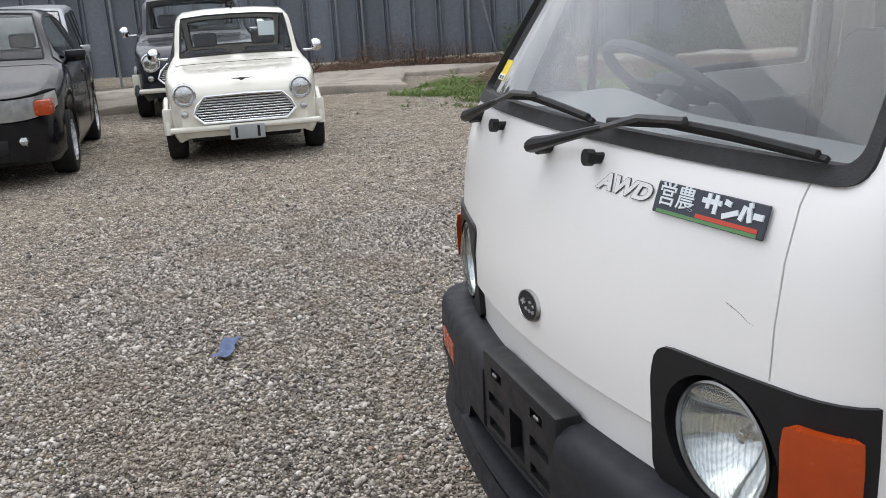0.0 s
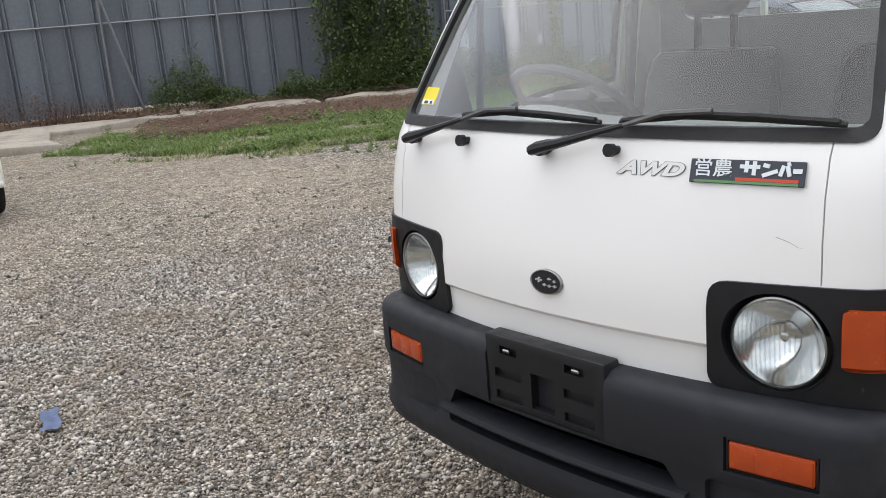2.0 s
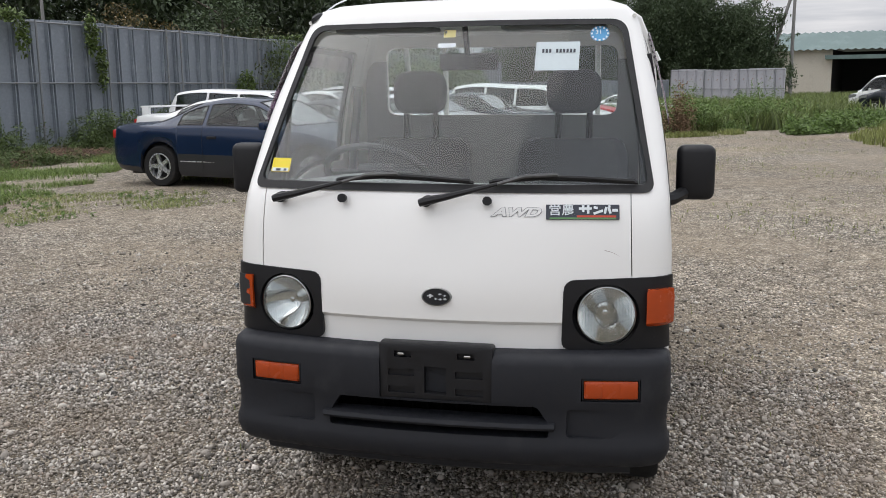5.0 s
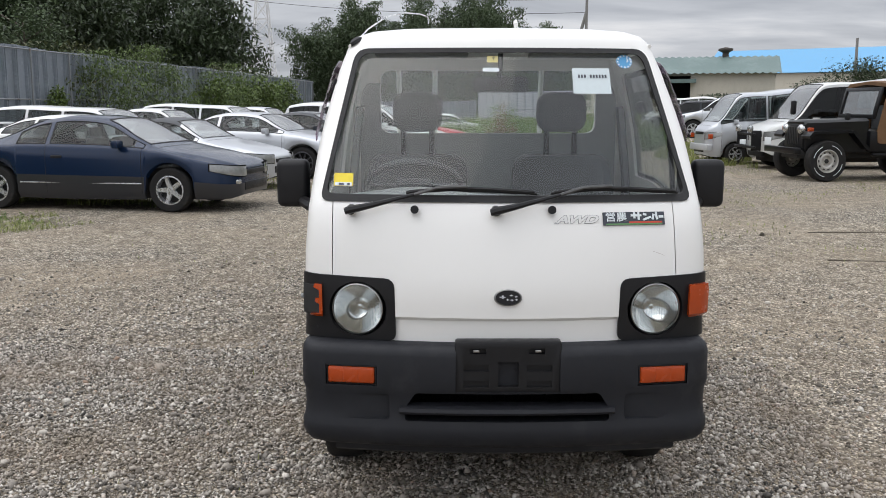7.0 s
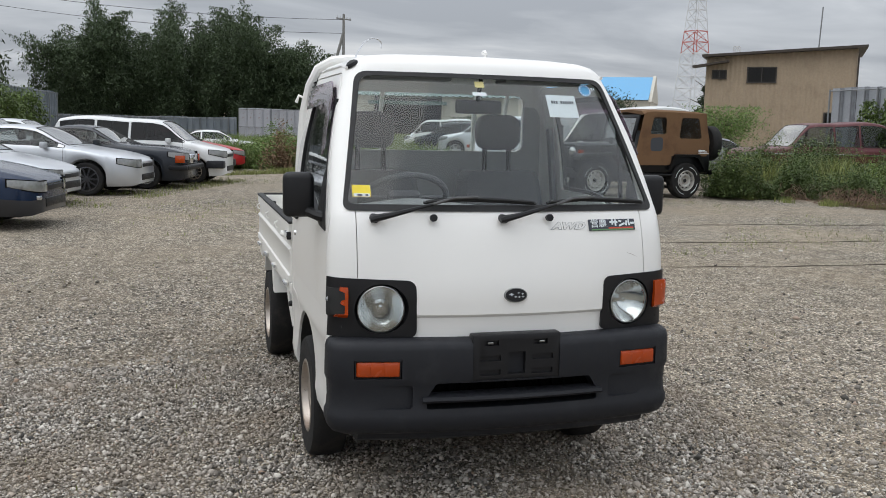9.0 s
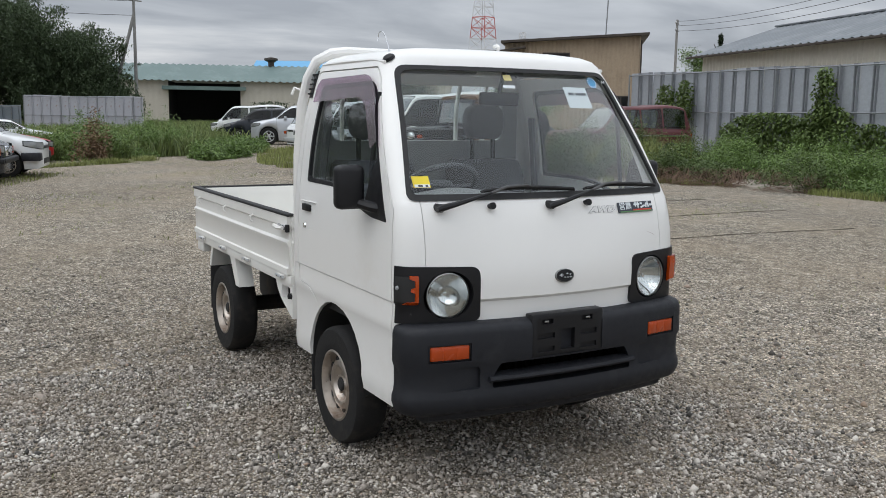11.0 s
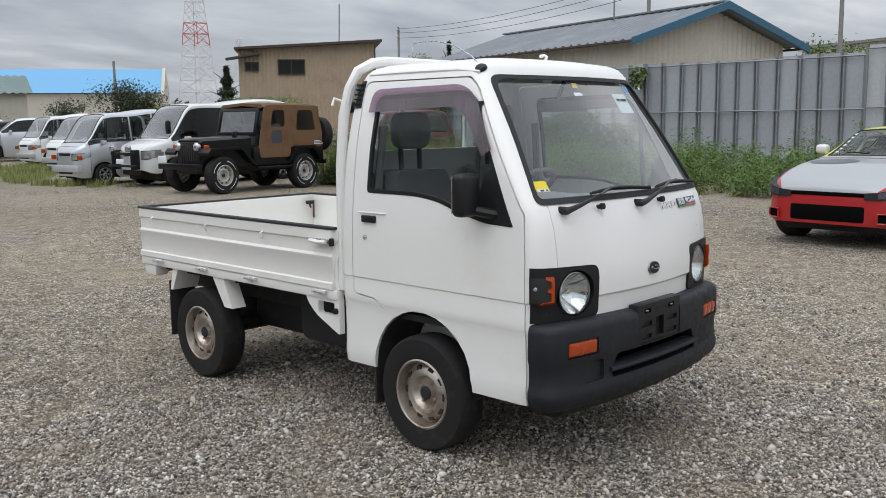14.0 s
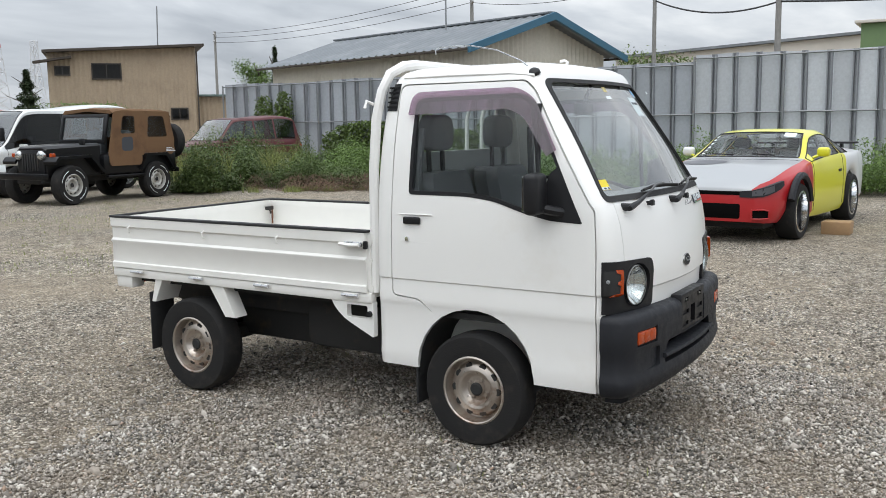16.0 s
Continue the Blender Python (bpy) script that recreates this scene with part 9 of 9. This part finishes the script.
# woods
def culm_grove(label, spots, leaf, mat, per=420, wide=2.0, tip=0.0):
    """Many overlapping crowns: (x, y, height). tip makes the tops feathery and drooping."""
    cs = []
    for x, y, h in spots:
        a, bend = rng.uniform(0, 2 * np.pi), rng.uniform(0.4, 1.6) * tip
        t = rng.uniform(0.03, 1, per) ** 0.75
        w_ = wide * rng.uniform(0.75, 1.2) * np.sin(np.clip(t * 1.02, 0, 1) ** 1.3 * np.pi * 0.93 + 0.12) ** 0.75 + 0.12
        # clumps: leaves gather on a few dozen twigs
        k = rng.integers(0, 60, per)
        ta, tr, tz = rng.uniform(0, 2 * np.pi, 60), np.sqrt(rng.uniform(0.15, 1, 60)), rng.uniform(0.03, 1, 60) ** 0.75
        t = np.clip(tz[k] + rng.normal(0, 0.035, per), 0.02, 1.0)
        w_ = wide * np.sin(np.clip(t, 0, 1) ** 1.2 * np.pi * 0.93 + 0.12) ** 0.75 + 0.1
        r_ = w_ * tr[k]
        g = ta[k]
        sx, sy = rng.normal(0, 0.20 * wide, per), rng.normal(0, 0.20 * wide, per)
        cs.append(np.column_stack([x + np.cos(a) * bend * t ** 3 + r_ * np.cos(g) + sx, y + np.sin(a) * bend * t ** 3 + r_ * np.sin(g) + sy, h * (t - 0.06 * tip * t ** 6) - r_ * 0.12]))
    v, f = leaf_quads(np.concatenate(cs), leaf, leaf * 0.38, 0.55)
    return tagged(raw("grove", v, f, mat), label, "trees", kind="stuff")


spots = []
for k in range(235):
    y = rng.uniform(-11.5, 11.6)
    x = rng.uniform(74, 90)
    top_ = np.interp(y, [-11.5, -9, -5, 0, 8, 12], [6.4, 9.2, 11.2, 11.6, 11.0, 9.0])
    spots.append((x, y, top_ * rng.uniform(0.70, 1.06) * (0.86 + 0.18 * (x - 74) / 16) * (1.0 + 0.13 * math.sin(y * 1.15 + 0.8 * math.sin(y * 0.6)))))
culm_grove("dense dark bamboo grove behind the field", spots, 0.30, leaf_grove, 1150, 1.05, 1.0)
spots = [(x, y, h * 1.07 + 0.4) for x, y, h in spots[::2]]
culm_grove("feathery bamboo tips over the grove", spots, 0.22, leaf_grove, 380, 0.38, 2.0)
spots = []
for k in range(150):
    s = rng.uniform(0, 1)
    x, y = 22 + 48 * s + rng.uniform(-3, 6), 27 - 8 * s + rng.uniform(-1.5, 9)
    spots.append((x, y, rng.uniform(8.0, 13.5)))
for k in range(16):
    x = rng.uniform(58, 72)
    spots.append((x, 0.6 + (x + 2.8) * math.tan(radians(rng.uniform(12.3, 15.0))), rng.uniform(7.0, 9.5)))
culm_grove("dark tall trees behind the ribbed fence", spots, 0.46, leaf_dark, 1000, 2.6)
spots = [(rng.uniform(-14, 19), rng.uniform(27, 38), rng.uniform(4, 7)) for k in range(70)]
culm_grove("dark trees behind the near fence", spots, 0.62, leaf_dark, 900, 2.6)
spots = [(rng.uniform(27, 35), rng.uniform(10.9, 11.7), rng.uniform(2.6, 3.9)) for k in range(10)] + [(rng.uniform(38, 50), rng.uniform(9.5, 10.6), rng.uniform(2.4, 3.7)) for k in range(10)]
culm_grove("dark bushes growing over the ribbed fence", spots, 0.14, leaf_heap, 1100, 1.1)
culm_grove("rusty brown bush behind the fence", [(24.6, 15.4, 4.0), (26.0, 15.2, 3.7), (25.3, 16.2, 4.3)], 0.16, material("rusty_leaves", (0.13, 0.10, 0.04), 0.65, vary=0.4, island=True, translucent=0.2), 900, 1.3)
culm_grove("scrubby bushes rising over the fence", [(rng.uniform(27, 31), rng.uniform(12.6, 14.5), rng.uniform(3.2, 4.1)) for k in range(7)] + [(rng.uniform(46, 60), rng.uniform(11.0, 12.5), rng.uniform(2.6, 3.8)) for k in range(8)], 0.18, material("dusty_olive_leaves", (0.085, 0.095, 0.04), 0.65, vary=0.4, island=True, translucent=0.2), 800, 1.6)


def tree(x, y, h, spread_, n, leaf, mat, label, cone=False):
    t = thing("tree", label, "tree", pose(x, y, 0))
    bm = bmesh.new()
    tube(bm, [(0, 0, -0.2), (0.05, 0.03, h * 0.4), (0.0, 0.05, h * 0.85)], h * 0.022, 8, scale=[1.3, 0.8, 0.2])
    for k in range(7):
        a, z = k * 2.4, h * (0.3 + 0.08 * k)
        tube(bm, [(0, 0, z), (math.cos(a) * spread_ * 0.4, math.sin(a) * spread_ * 0.4, z + h * 0.07), (math.cos(a) * spread_ * 0.7, math.sin(a) * spread_ * 0.7, z + h * 0.12)], h * 0.009, 5, scale=[1, 0.7, 0.3])
    part("trunk", bm, bark, t)
    if cone:
        z = rng.uniform(0.12, 1.0, n)
        r_ = spread_ * (1.02 - z) * np.sqrt(rng.uniform(0.1, 1, n)) * (0.75 + 0.35 * np.sin(z * 40))
        a = rng.uniform(0, 2 * np.pi, n)
        c = np.column_stack([r_ * np.cos(a), r_ * np.sin(a), z * h - r_ * 0.2])
    else:
        b = np.column_stack([rng.normal(0, 0.5, 16) * spread_, rng.normal(0, 0.5, 16) * spread_, h * rng.uniform(0.4, 0.9, 16)])
        k = rng.integers(0, 16, n)
        c = b[k] + rng.normal(0, 0.26, (n, 3)) * spread_ * np.array([1, 1, 0.8])
        c[:, 2] = np.clip(c[:, 2], h * 0.16, h * 1.05)
    v, f = leaf_quads(c, leaf, leaf * 0.45)
    raw("crown", v, f, mat, t)
    return t


tree(68.5, -33.7, 5.0, 2.4, 6500, 0.26, leaf_dark, "dark bushy tree before the blue-roofed hall")
tree(90.5, -37.8, 4.6, 1.6, 3000, 0.26, leaf_dark, "small dark tree at the warehouse corner")
tree(98.3, -62.3, 8.8, 3.4, 5000, 0.42, leaf_dark, "dark conifer on the skyline", True)
tree(43.0, -44.5, 7.2, 1.2, 3600, 0.2, leaf_dark, "slender light tree behind the fence", True)
tree(46.5, -46.6, 7.0, 1.3, 4200, 0.22, leaf_weed, "young tree beside the slender one")
tree(15.5, -44.0, 5.6, 1.7, 9000, 0.22, leaf_ivy, "green leafy tree behind the shed")
tree(84.0, -27.0, 2.4, 2.2, 1500, 0.3, leaf_dark, "low shrub before the warehouse")
tree(46.0, -30.5, 3.0, 2.2, 5000, 0.2, leaf_weed, "leafy shrub before the tan workshop")
tree(51.0, -29.0, 2.6, 2.0, 4000, 0.2, leaf_weed, "leafy shrub before the tan workshop")
tree(30.5, 15.0, 5.4, 1.6, 3400, 0.2, leaf_grove, "light green young tree showing above the fence")
# distant tree line
far = [(rng.uniform(200, 330), y, rng.uniform(5, 8)) for y in np.linspace(-330, -60, 90)]
culm_grove("far tree line on the horizon", far, 1.8, leaf_dark, 110, 5.0)
far = [(x, rng.uniform(-140, -120), rng.uniform(5, 8)) for x in np.linspace(-80, 160, 60)]
culm_grove("far tree line beyond the grey fence", far, 1.8, leaf_dark, 110, 5.0)

# ---------------------------------------------------------------- loose stones
def icosa():
    g = (1 + 5 ** 0.5) / 2
    v = np.array([(-1, g, 0), (1, g, 0), (-1, -g, 0), (1, -g, 0), (0, -1, g), (0, 1, g), (0, -1, -g), (0, 1, -g), (g, 0, -1), (g, 0, 1), (-g, 0, -1), (-g, 0, 1)], float)
    f = np.array([(0, 11, 5), (0, 5, 1), (0, 1, 7), (0, 7, 10), (0, 10, 11), (1, 5, 9), (5, 11, 4), (11, 10, 2), (10, 7, 6), (7, 1, 8), (3, 9, 4), (3, 4, 2), (3, 2, 6), (3, 6, 8), (3, 8, 9), (4, 9, 5), (2, 4, 11), (6, 2, 10), (8, 6, 7), (9, 8, 1)])
    return v / np.linalg.norm(v[0]), f


def octa():
    v = np.array([(1, 0, 0), (-1, 0, 0), (0, 1, 0), (0, -1, 0), (0, 0, 1), (0, 0, -1)], float)
    f = np.array([(0, 2, 4), (2, 1, 4), (1, 3, 4), (3, 0, 4), (2, 0, 5), (1, 2, 5), (3, 1, 5), (0, 3, 5)])
    return v, f


def stones(label, p, size, form=icosa, pile=0.0):
    v0, f0 = form()
    n, nv = len(p), len(v0)
    r_ = size * np.exp(rng.normal(0, 0.38, n))
    s = np.column_stack([r_ * rng.uniform(0.8, 1.4, n), r_ * rng.uniform(0.7, 1.1, n), r_ * rng.uniform(0.55, 0.95, n)])
    a = rng.uniform(0, 2 * np.pi, n)
    v = v0[None] * (1 + rng.normal(0, 0.2, (n, nv, 1)))
    v = v * s[:, None]
    x = v[..., 0] * np.cos(a)[:, None] - v[..., 1] * np.sin(a)[:, None]
    y = v[..., 0] * np.sin(a)[:, None] + v[..., 1] * np.cos(a)[:, None]
    tilt = rng.normal(0, 0.35, n)[:, None]
    z = v[..., 2] + x * tilt
    out = np.stack([x + p[:, :1], y + p[:, 1:2], z + (s[:, 2] * 0.35 + pile * rng.uniform(0, 1, n) ** 2)[:, None]], -1).reshape(-1, 3)
    f = (f0[None] + nv * np.arange(n)[:, None, None]).reshape(-1, 3)
    ob = raw("gravel", out, f, stone_mat, smooth=0)
    return tagged(ob, label, "gravel", kind="stuff")


stone_mat = stone_mix()
stones("loose grey and beige gravel stones", spread([(-1.9, -1.0), (2.0, -1.6), (2.6, 4.4), (-0.6, 4.3), (-2.0, 2.0)], 16000), 0.0066, pile=0.007)
stones("crushed angular gravel in a loose layer", spread([(-1.9, -1.2), (2.2, -1.7), (2.8, 4.6), (-0.6, 4.5), (-2.1, 2.0)], 140000), 0.0056, octa, 0.008)
fade = np.column_stack([rng.normal(0.2, 2.3, 130000), rng.normal(1.6, 2.9, 130000)])
stones("scattered gravel thinning out over the yard", fade[(np.abs(fade[:, 0] - 0.2) + np.abs(fade[:, 1] - 1.5) > 2.2) | (rng.uniform(0, 1, len(fade)) < 0.25)], 0.0072, octa)
stones("larger stones here and there", spread([(-4, -6), (9, -8), (9, 8), (-4, 8)], 300, 0.5), 0.014)
